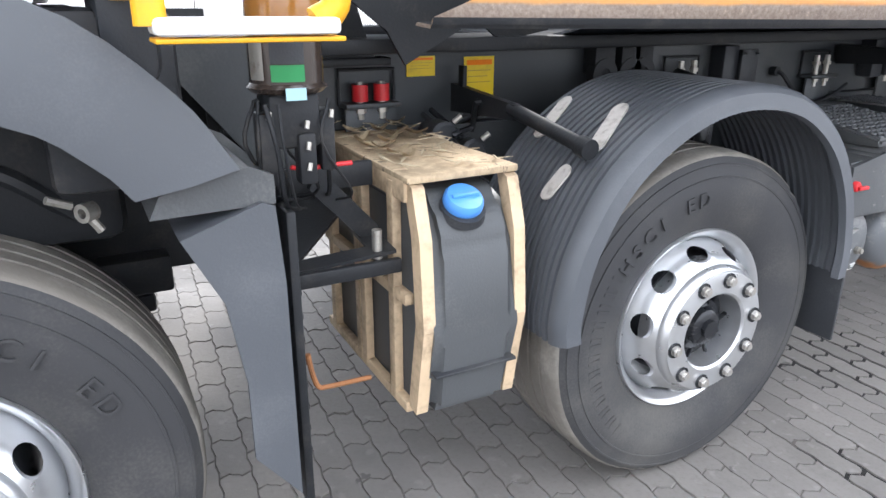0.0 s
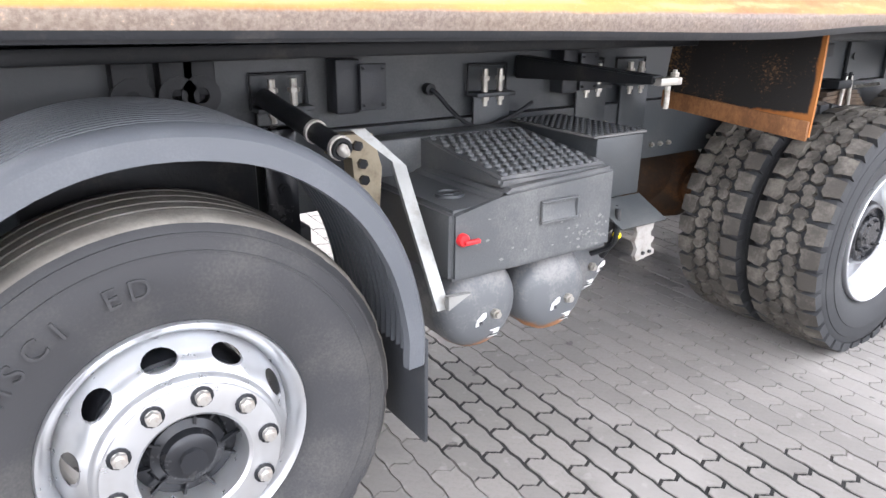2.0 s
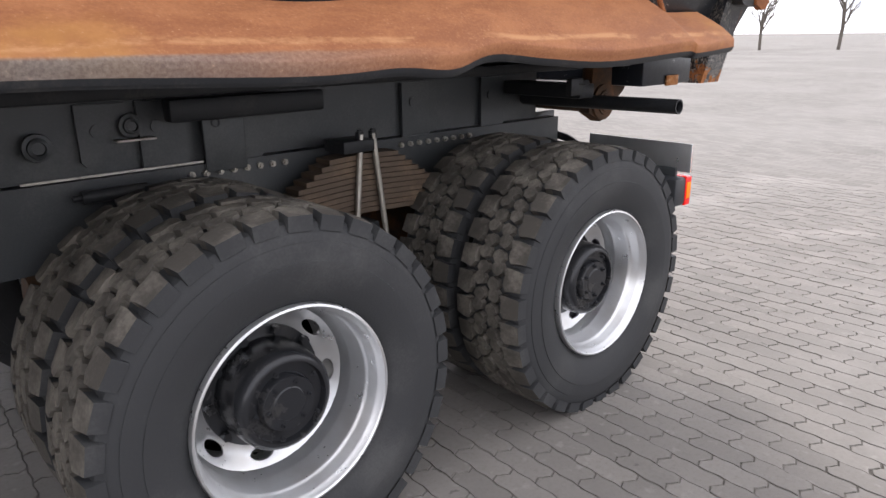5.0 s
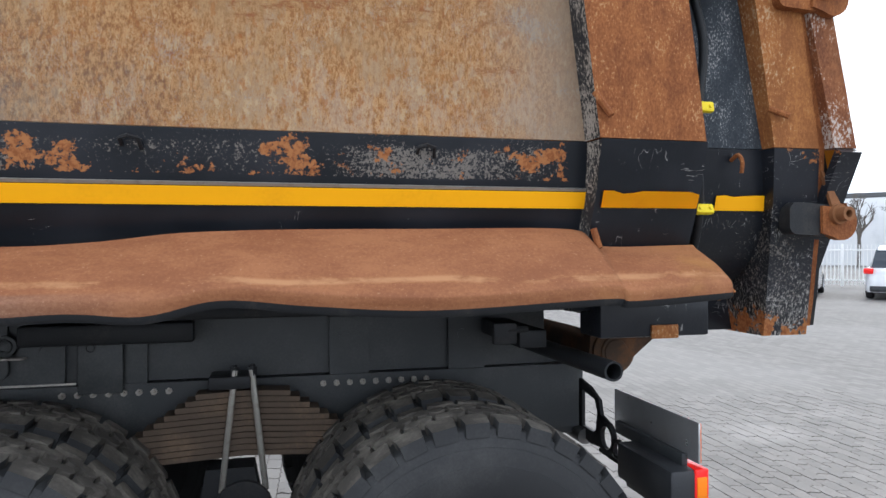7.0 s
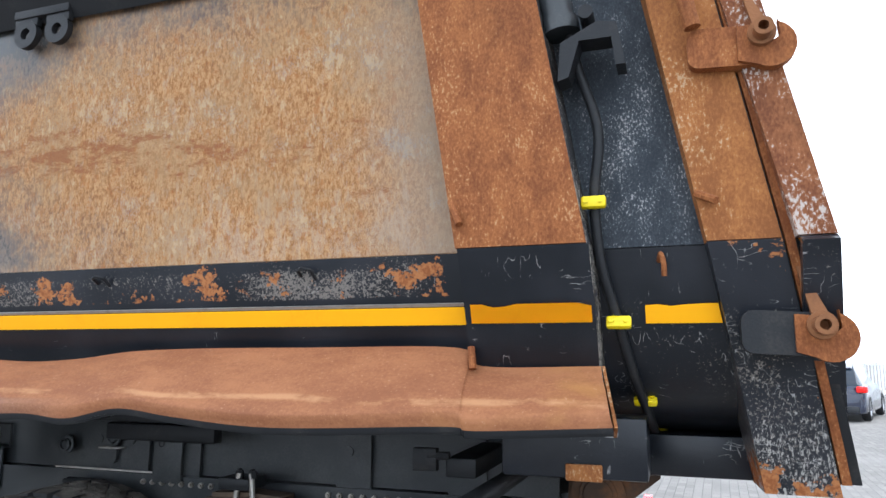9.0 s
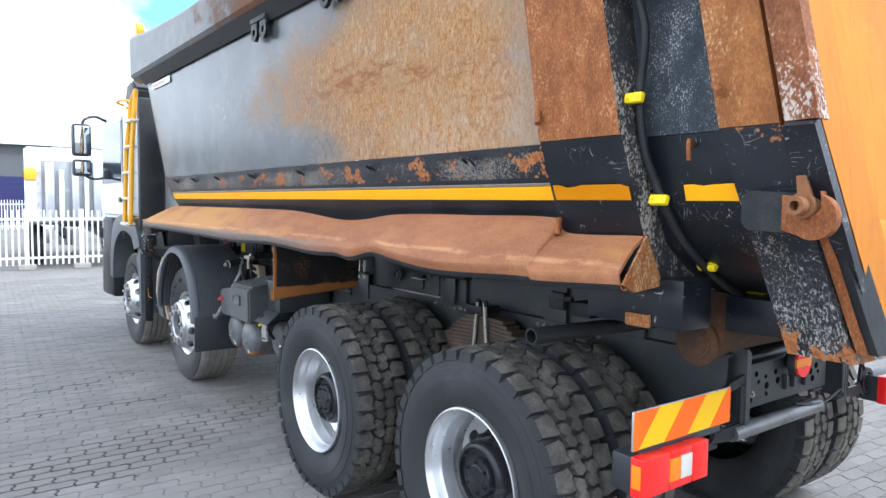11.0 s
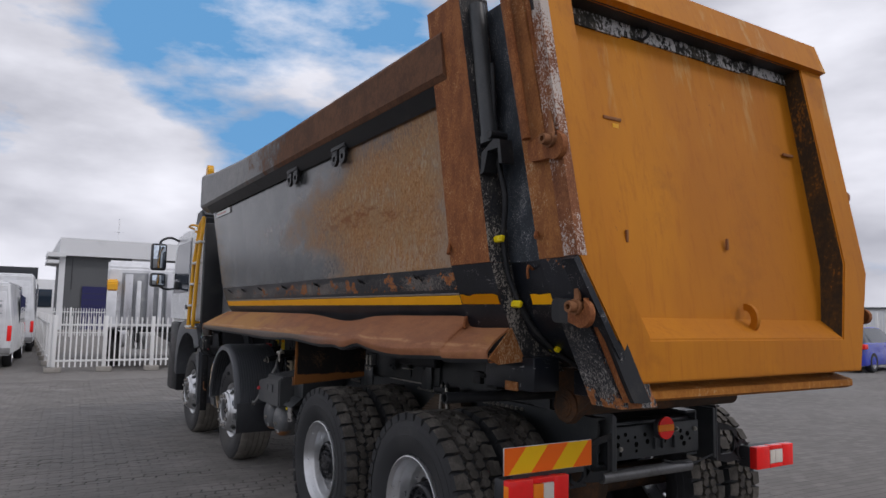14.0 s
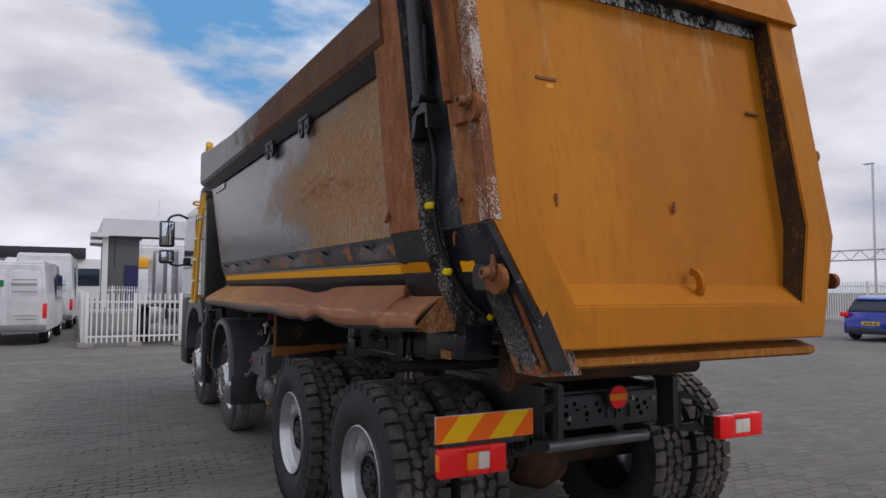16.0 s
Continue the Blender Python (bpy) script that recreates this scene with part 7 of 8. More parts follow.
def tail_lamp(y0, y1, s):
    """A long lamp: red ends, an amber and a clear window, a dark housing with ribs behind."""
    bm = B()
    box(bm, 5.0, 5.118, y0 + 0.004, y1 - 0.004, 0.692, 0.824, 0.014)
    lamp = part("tail_lamp", bm, BLACK_PLASTIC, truck, "red tail lamp cluster")
    w = (y1 - y0)
    pieces = ((0.0, 0.395, RED_LENS, "red_lens"), (0.40, 0.565, AMBER_LENS, "amber_lens"), (0.57, 0.74, CLEAR_LENS, "clear_lens"), (0.745, 1.0, RED_LENS, "red_lens"))
    if s:
        pieces = ((0.0, 0.36, RED_LENS, "red_lens"), (0.365, 0.50, CLEAR_LENS, "clear_lens"), (0.505, 0.70, CLEAR_LENS, "clear_lens"), (0.705, 1.0, RED_LENS, "red_lens"))
    for a, b, mt, nm in pieces:
        bm = B()
        mid = 0.3 < a < 0.7
        z0, z1 = (0.717, 0.798) if mid else (0.690, 0.826)
        box(bm, 5.085, 5.136, y0 + w * a, y0 + w * b, z0, z1, 0.006 if not mid else 0.003)
        part(nm, bm, mt, lamp, "", 30)
    if not s:
        bm = B()
        box(bm, 5.092, 5.128, y0 - 0.003, y0 + 0.004, 0.722, 0.800, 0.002)
        part("side_marker", bm, AMBER_LENS, lamp, "small amber side marker", 30)
    a, b = ((0.40, 0.74) if not s else (0.365, 0.70))
    for z0, z1 in ((0.690, 0.715), (0.80, 0.826)):
        bm = B()
        box(bm, 5.085, 5.135, y0 + w * a, y0 + w * b, z0, z1, 0.004)
        part("red_lens", bm, RED_LENS, lamp, "", 30)


tail_lamp(0.048, 0.42, 0)
tail_lamp(1.945, 2.325, 1)
bm = B()
box(bm, 5.03, 5.045, 0.10, 0.40, 0.66, 0.70, 0.006)
part("lamp_mud_plate", bm, CHASSIS, tailbar)
bm = B()
revolve(bm, [(5.012, 0.03), (5.04, 0.05), (5.045, 0.066), (5.07, 0.066), (5.076, 0.062), (5.076, 0.001)], (0, 1.198, 0.99), 28, "x")
rl = part("round_lamp", bm, BLACK_PLASTIC, truck, "round red and amber rear lamp", 30)
for s, mt in ((1, RED_LENS), (0, AMBER_LENS), (-1, RED_LENS)):
    bm = B()
    z0, z1 = {1: (0.019, 0.062), 0: (-0.018, 0.018), -1: (-0.062, -0.019)}[s]
    pts = []
    for k in range(9):
        z = z0 + (z1 - z0) * k / 8
        pts.append((1.198 - math.sqrt(max(0.063 ** 2 - z * z, 1e-6)), 0.99 + z))
    for k in range(9):
        z = z1 + (z0 - z1) * k / 8
        pts.append((1.198 + math.sqrt(max(0.063 ** 2 - z * z, 1e-6)), 0.99 + z))
    prism(bm, pts, "x", 5.076, 5.085)
    part("red_lens" if s else "amber_lens", bm, mt, rl)


# ---- cab ----
cab_bm = B()
prism(cab_bm, [(-3.38, 1.43), (-1.55, 1.43), (-1.52, 1.5), (-1.55, 2.68), (-1.75, 2.74), (-3.0, 2.74), (-3.2, 2.6), (-3.42, 1.75)], "y", 0.0, 2 * YC)
bmesh.ops.bevel(cab_bm, geom=list(cab_bm.edges), offset=0.05, segments=3, affect="EDGES")
cab = part("cab", cab_bm, WHITE_CAB, truck, "white forward-control truck cab", 40)
GLASS = Mat("dark_glass", 0.05)
GLASS.color((0.02, 0.03, 0.045))
GLASS = GLASS.m
bm = prism(B(), [(-3.22, 1.85), (-2.15, 1.85), (-2.12, 2.56), (-2.95, 2.56), (-3.1, 2.45)], "y", -0.006, 0.004)
part("side_window", bm, GLASS, cab, "dark side window")
bm = B()
box(bm, -2.06, -2.05, -0.008, 0.0, 1.2, 2.6)
box(bm, -2.24, -2.12, -0.02, 0.0, 1.62, 1.68, 0.006)
part("door_handle", bm, BLACK_PLASTIC, cab)
bm = plate(B(), [(-3.435, 0.12, 1.75), (-3.22, 0.16, 2.6), (-3.22, 2 * YC - 0.16, 2.6), (-3.435, 2 * YC - 0.12, 1.75)], 0.006)
part("windscreen", bm, GLASS, cab)
bm = B()
box(bm, -3.50, -3.2, 0.02, 2 * YC - 0.02, 0.42, 1.06, 0.05)
part("bumper", bm, BLACK_PLASTIC, cab, "dark front bumper")
bm = B()
prism(bm, [(-2.05, 2.72), (-1.60, 2.72), (-1.55, 2.86), (-1.72, 2.97), (-1.90, 2.94)], "y", 0.02, 0.34)
bmesh.ops.bevel(bm, geom=list(bm.edges), offset=0.03, segments=2, affect="EDGES")
part("air_intake", bm, BLACK_PLASTIC, cab, "black air intake snorkel", 40)
bm = B()
box(bm, -1.52, -1.42, 0.03, 0.30, 1.3, 2.75, 0.03)
part("intake_duct", bm, BLACK_PLASTIC, cab, "black intake duct behind the cab", 40)
bm = B()
tube(bm, smooth_line([(-2.95, 0.0, 2.62), (-2.9, -0.14, 2.66), (-2.85, -0.27, 2.60), (-2.85, -0.28, 2.5)], 5), 0.018, 8)
tube(bm, smooth_line([(-2.9, 0.0, 1.93), (-2.88, -0.15, 1.90), (-2.85, -0.27, 1.95), (-2.85, -0.28, 2.1)], 5), 0.015, 8)
box(bm, -2.9, -2.82, -0.06, 0.02, 1.9, 2.02, 0.02)
mir_arm = part("mirror_arm", bm, BLACK_PLASTIC, cab, "black mirror arm", 40)
MIRROR = Mat("mirror_glass", 0.04, 1.0)
MIRROR.color((0.6, 0.66, 0.72))
for z0, z1 in ((2.17, 2.56), (1.93, 2.13)):
    bm = B()
    box(bm, -2.92, -2.80, -0.40, -0.19, z0, z1, 0.035)
    mh = part("mirror", bm, BLACK_PLASTIC, cab, "black rear-view mirror", 40)
    bm = B()
    box(bm, -2.799, -2.795, -0.375, -0.215, z0 + 0.03, z1 - 0.03, 0.001)
    part("mirror_glass", bm, MIRROR.m, mh)

# cab steps and arch above the first wheel
bm = B()
box(bm, -3.3, -1.5, 0.30, 2 * YC - 0.30, 0.95, 1.425, 0.04)
box(bm, -1.62, -1.50, 0.04, 0.6, 1.12, 1.425, 0.02)
part("cab_floor", bm, BLACK_STEEL, cab, "dark cab underside")
bm = B()
box(bm, -3.3, -2.72, 0.0, 0.5, 0.45, 1.43, 0.04)
part("entry_step", bm, BLACK_STEEL, cab, "dark cab entry steps", 40)
bm = B()
tube(bm, smooth_line([(-1.95, 0.5, 1.0), (-1.85, 0.38, 1.12), (-1.72, 0.3, 1.12), (-1.58, 0.32, 1.0)], 5), 0.02, 8)
part("air_hose", bm, BLACK_STEEL, cab, "", 40)
prof = []
for k in range(9):
    prof += [(0.86 + k * 0.03, 0.055), (0.872 + k * 0.03, 0.065), (0.885 + k * 0.03, 0.055)]
part("air_spring", revolve(B(), prof, (-1.86, 0.42, 0), 16, "z"), BLACK_STEEL, cab, "black bellows air spring", 40)
bm = B()
tube(bm, [(-1.64, 0.165, 1.09), (-1.60, 0.18, 1.07)], 0.008, 8)
tube(bm, [(-1.585, 0.17, 1.055), (-1.565, 0.19, 1.055)], 0.019, 14, 0.010)
tube(bm, [(-1.57, 0.18, 1.04), (-1.555, 0.18, 1.015)], 0.009, 8)
part("linkage", bm, ZINC, cab, "dusty metal linkage", 40)
G1 = [(-2.62, 0.70), (-2.58, 0.95), (-2.45, 1.14), (-2.2, 1.27), (-1.95, 1.30), (-1.67, 1.255), (-1.55, 1.175), (-1.50, 1.115)]


def arch():
    bm = B()
    inner = smooth_line([(p[0], 0, p[1]) for p in G1], 4)
    outer = smooth_line([(-2.80, 0, 0.75), (-2.78, 0, 1.08), (-2.62, 0, 1.36), (-2.3, 0, 1.46), (-1.95, 0, 1.475), (-1.62, 0, 1.44), (-1.42, 0, 1.295), (-1.318, 0, 1.15)], 4)
    rows = []
    for a, b in zip(inner, outer):
        mid = a.lerp(b, 0.5)
        rows.append([bm.verts.new(q) for q in (Vector((a.x, 0.22, a.z)), Vector((a.x, 0.0, a.z)), Vector((a.x, -0.02, a.z)), Vector((mid.x, -0.028, mid.z)), Vector((b.x, -0.005, b.z)), Vector((b.x, 0.02, b.z)), Vector((b.x, 0.25, b.z)))])
    for r, s in zip(rows, rows[1:]):
        for k in range(7):
            bm.faces.new((r[k], s[k], s[(k + 1) % 7], r[(k + 1) % 7]))
    bm.faces.new(rows[0])
    bm.faces.new(rows[-1][::-1])
    return bm


part("wheel_arch", arch(), GREY_PLASTIC, cab, "grey plastic wheel arch", 35)
bm = B()
prism(bm, [(-1.437, 1.032), (-1.285, 1.085), (-1.262, 1.075), (-1.252, 0.92), (-1.252, 0.42), (-1.343, 0.54), (-1.343, 0.717), (-1.37, 0.895)], "y", -0.012, 0.0)
prism(bm, [(-1.437, 1.03), (-1.285, 1.083), (-1.262, 1.073), (-1.252, 0.44), (-1.265, 0.44), (-1.28, 1.03), (-1.42, 1.015)], "y", 0.0, 0.42)
part("arch_flap", bm, GREY_PLASTIC, cab, "grey plastic rear arch flap", 20)
bm = B()
prism(bm, [(-1.48, 1.07), (-1.46, 1.112), (-1.30, 1.15), (-1.255, 1.13), (-1.255, 1.075)], "y", 0.01, 0.5)
part("arch_ledge", bm, DARK_PLASTIC, cab, "dusty ledge")
bm = B()
box(bm, -1.50, -1.36, 0.30, 0.95, 1.12, 1.42, 0.03)
part("rear_inner_panel", bm, BLACK_PLASTIC, cab, "", 40)

# yellow ladder
LY = -0.12
bm = B()
tube(bm, [(-1.45, LY, 1.40), (-1.44, LY + 0.03, 2.2), (-1.41, LY + 0.08, 2.7), (-1.30, LY + 0.10, 2.80)], 0.024, 12)
ladder = part("ladder", bm, YELLOW_PAINT, truck, "yellow access ladder with pale treads", 40)
bm = B()
tube(bm, smooth_line([(-1.20, LY, 1.405), (-1.165, LY, 1.43), (-1.16, LY, 1.50)], 4) + [Vector((-1.20, LY + 0.03, 2.2)), Vector((-1.30, LY + 0.10, 2.80))], 0.024, 12)
part("ladder_rail", bm, YELLOW_PAINT, ladder, "", 40)
for k, z in enumerate((1.405, 1.67, 1.94, 2.21, 2.48)):
    bm = B()
    box(bm, -1.45, -1.17 - k * 0.008, LY - 0.045 + k * 0.015, LY + 0.045 + k * 0.015, z - 0.018, z + 0.008, 0.008)
    part("tread", bm, WHITE_LABEL, ladder, "worn pale tread")
bm = B()
box(bm, -1.45, -1.16, LY - 0.035, LY + 0.045, 1.376, 1.384, 0.003)
part("ladder_foot", bm, YELLOW_PAINT, ladder)
for z in (1.45, 2.62):
    bm = B()
    tube(bm, [(-1.44, LY + 0.03, z), (-1.5, 0.06, z)], 0.014, 8)
    part("ladder_stay", bm, YELLOW_PAINT, ladder, "", 40)
bm = B()
tube(bm, smooth_line([(-1.55, 0.0, 2.70), (-1.75, -0.06, 2.74), (-2.0, -0.06, 2.74), (-2.05, 0.02, 2.72)], 5), 0.015, 8)
part("grab_rail", bm, YELLOW_PAINT, ladder, "yellow roof grab rail", 40)

# beacon and label at the front of the skip
bm = B()
box(bm, -1.02, -0.90, -0.06, 0.02, 3.18, 3.27, 0.015)
part("marker_lamp", bm, YELLOW_CLAMP, skip, "yellow lamp on the rail")
bm = B()
plate(bm, [(-0.75, 0.008, 2.73), (-0.12, 0.008, 2.73), (-0.12, 0.008, 2.79), (-0.75, 0.008, 2.79)], 0.003)
sgn = part("white_label", bm, WHITE_LABEL, skip, "long white label with faint red print")
bm = B()
box(bm, -0.70, -0.30, 0.0035, 0.0045, 2.75, 2.77)
part("print_bar", bm, paint("faded_red", (0.5, 0.25, 0.22), (0.6, 0.4, 0.38), 0.5, 30), sgn)


# ---- ground ----
def ground_mat():
    m = Mat("paved_ground", 0.9)
    br = m.t.nodes.new("ShaderNodeTexBrick")
    rot = m.t.nodes.new("ShaderNodeMapping")
    rot.inputs["Rotation"].default_value = (0, 0, radians(93.4))
    m.link(m.co.outputs["Object"], rot.inputs["Vector"])
    m.link(rot.outputs["Vector"], br.inputs["Vector"])
    br.inputs["Scale"].default_value = 1.0
    br.inputs["Brick Width"].default_value = 0.204
    br.inputs["Row Height"].default_value = 0.102
    br.inputs["Mortar Size"].default_value = 0.004
    br.inputs["Color1"].default_value = (0.138, 0.128, 0.118, 1)
    br.inputs["Color2"].default_value = (0.19, 0.177, 0.163, 1)
    br.inputs["Mortar"].default_value = (0.075, 0.07, 0.064, 1)
    big = m.noise(0.25, 5, 0.6)
    c = m.mix(m.op("MULTIPLY", m.step(big, 0.42, 0.62), 0.45), br.outputs["Color"], (0.22, 0.208, 0.195))
    m.color(c)
    m.bump(br.outputs["Fac"], -0.2, 0.004)
    return m.m


bm = B()
fx0, fx1, fy0, fy1 = -9.62, 9.42, -4.66, 4.06
rings = []
for x0, x1, y0, y1, z in ((-400, 400, -400, 400, -0.003), (fx0, fx1, fy0, fy1, -0.003), (fx0, fx1, fy0, fy1, -0.012)):
    rings.append([bm.verts.new(p) for p in ((x0, y0, z), (x1, y0, z), (x1, y1, z), (x0, y1, z))])
for a, b in zip(rings, rings[1:]):
    for k in range(4):
        bm.faces.new((a[k], a[(k + 1) % 4], b[(k + 1) % 4], b[k]))
bm.faces.new(rings[2])
ground = tagged(new("ground", mesh_of("ground", bm, ground_mat())), "grey interlocking block paving of a truck yard", "ground", "", "structure")

BW, BH = 0.102, 0.204
BOND = radians(-3.4)      # the courses run slightly askew to the truck


def block_outline(gap):
    """Outline of an interlocking block: zigzag ends and faintly waved sides, which fit their neighbours."""
    end = [(-0.5, 0), (-0.36, 0.006), (-0.20, 0.013), (-0.10, 0.004), (0.10, -0.004), (0.20, -0.013), (0.36, -0.006), (0.5, 0)]
    side = [(-0.5, 0), (-0.375, 0.0035), (-0.25, 0), (-0.125, -0.0035), (0.0, 0), (0.125, 0.0035), (0.25, 0), (0.375, -0.0035), (0.5, 0)]
    w, h = BW - gap, BH - gap
    right = [(w / 2 + d, v * h) for v, d in side]
    top = [(u * w, h / 2 + d) for u, d in end[::-1]][1:-1]
    left = [(-w / 2 + d, v * h) for v, d in side[::-1]]
    low = [(u * w, -h / 2 + d) for u, d in end][1:-1]
    return right + top + left + low


TIGHT, LOOSE = block_outline(0.0042), block_outline(0.0145)


def washed(x, y):
    """How far the joints are washed out and black with oil: one strip across the yard, and a weaker field before it."""
    keys = ((-2.3, 1.72, 0.04), (-1.9, 1.79, 0.17), (-1.35, 1.89, 0.37), (-0.85, 1.77, 0.50), (-0.3, 1.47, 0.38), (0.1, 1.22, 0.32), (0.5, 1.12, 0.30), (1.2, 1.05, 0.26))
    k = 0.0
    for (ya, xa, wa), (yb, xb, wb) in zip(keys, keys[1:]):
        if ya <= y <= yb:
            t = (y - ya) / (yb - ya)
            k = (xa + (xb - xa) * t, wa + (wb - wa) * t)
            k = 1.25 - abs(x - k[0]) / k[1]
    n = noise.noise(Vector((x * 2.3, y * 1.1, 4.0)))
    weak = 0.18 if (-0.95 < x < 0.6 and -2.2 < y < -0.05) else -0.4
    return max(k + 0.3 * n, weak + n)


X0, X1, Y0, Y1 = -9.78, 9.58, -4.84, 4.24
cb, sb = math.cos(BOND), math.sin(BOND)
near_slots, far_slots = [], []
for i in range(-100, 106):
    for j in range(-26, 24):
        u, v = i * BW, j * BH + (BH / 2 if i % 2 else 0)
        x, y = u * cb - v * sb, u * sb + v * cb
        if X0 < x < X1 and Y0 < y < Y1:
            (near_slots if 0.62 < x < 2.45 and -2.0 < y < 0.9 and not (x > 2.2 and y > 0.3) else far_slots).append((x, y))


# ---- yard behind the truck ----
WHITE_FENCE = paint("white_fence_paint", (0.78, 0.78, 0.77), (0.6, 0.6, 0.58), 0.35, 6, (0.45, 0.6))
TYRE_PLAIN = paint("plain_tyre", (0.02, 0.02, 0.022), (0.05, 0.05, 0.05), 0.4, 8, (0.7, 0.85))
CHROME = paint("alloy", (0.6, 0.6, 0.62), (0.4, 0.4, 0.42), 0.3, 9, (0.3, 0.45), 0.6)
PLATE = paint("plate_yellow", (0.80, 0.55, 0.02), (0.7, 0.48, 0.03), 0.3, 20)


def fence_panel(at, length, height, turn, post=True, feet=True):
    """Palisade panel along its own x, with flat pales, two rails, a post and a concrete foot."""
    ob = base("palisade_fence", at, "white steel palisade fence panel on concrete feet", "fence", "palisade fence panels")
    ob.rotation_euler = (0, 0, radians(turn))
    pale_h = height
    pm = fence_panel.pale.get(height)
    if pm is None:
        pm = mesh_of("pale", prism(B(), [(-0.019, 0.12), (0.019, 0.12), (0.019, height - 0.02), (0, height), (-0.019, height - 0.02)], "y", -0.008, 0.008), WHITE_FENCE)
        fence_panel.pale[height] = pm
    n = int(length / 0.125)
    for k in range(n):
        child("pale", pm, ob, pose(0.11 + k * 0.125, -0.025, 0))
    for z in (0.28, height - 0.22):
        bm = B()
        box(bm, 0, length, -0.015, 0.02, z - 0.025, z + 0.025, 0.004)
        part("rail", bm, WHITE_FENCE, ob)
    bm = B()
    box(bm, -0.045, 0.045, -0.045, 0.045, 0.06, height + 0.02, 0.006)
    part("post", bm, WHITE_FENCE, ob)
    if feet:
        bm = B()
        box(bm, -0.18, 0.18, -0.12, 0.12, 0.0, 0.13, 0.015)
        part("foot", bm, CONCRETE, ob, "concrete foot block")
    return ob


fence_panel.pale = {}
for k in range(7):
    fence_panel((-12.0, -1.17 + k * 1.14, 0), 1.14, 1.40, 90)
for k in range(8):
    fence_panel((-12.05 - k * 2.4, -1.25, 0), 2.4, 1.40, 180)
for k in range(9):
    fence_panel((-34, -2.0 + k * 2.4, 0), 2.4, 1.6, 90, feet=False)


def car_wheel(parent, x, y, r, w):
    bm = B()
    revolve(bm, [(-w / 2, r * 0.62), (-w / 2, r * 0.92), (-w * 0.3, r), (w * 0.3, r), (w / 2, r * 0.92), (w / 2, r * 0.62)], (x, y, r), 24, close=True)
    wh = part("wheel", bm, TYRE_PLAIN, parent, "black road wheel", 40)
    bm = B()
    for q in (-1, 1):
        revolve(bm, [(q * w * 0.20, r * 0.64), (q * w * 0.46, r * 0.66), (q * w * 0.47, r * 0.60), (q * w * 0.22, r * 0.56)], (x, y, r), 24)
        revolve(bm, [(q * w * 0.30, r * 0.16), (q * w * 0.40, r * 0.14), (q * w * 0.41, 0.001)], (x, y, r), 12)
        for k in range(5):
            a = radians(90 + 72 * k)
            c, d = Vector((math.cos(a), 0, math.sin(a))), Vector((-math.sin(a), 0, math.cos(a)))
            m = Vector((x, y + q * w * 0.36, r))
            plate(bm, [m + c * r * 0.1 - d * r * 0.09, m + c * r * 0.1 + d * r * 0.09, m + c * r * 0.62 + d * r * 0.12, m + c * r * 0.62 - d * r * 0.12], -q * 0.02)
    part("rim", bm, CHROME, wh, "", 40)
    bm = B()
    tube(bm, [(x, y - w * 0.16, r), (x, y + w * 0.16, r)], r * 0.62, 20)
    part("brake_drum", bm, BLACK_STEEL, wh, "", 40)


def loft(bm, sections):
    rows = [[bm.verts.new(p) for p in s] for s in sections]
    m = len(rows[0])
    for a, b in zip(rows, rows[1:]):
        for k in range(m):
            bm.faces.new((a[k], b[k], b[(k + 1) % m], a[(k + 1) % m]))
    bm.faces.new(rows[0])
    bm.faces.new(rows[-1][::-1])
    return bm


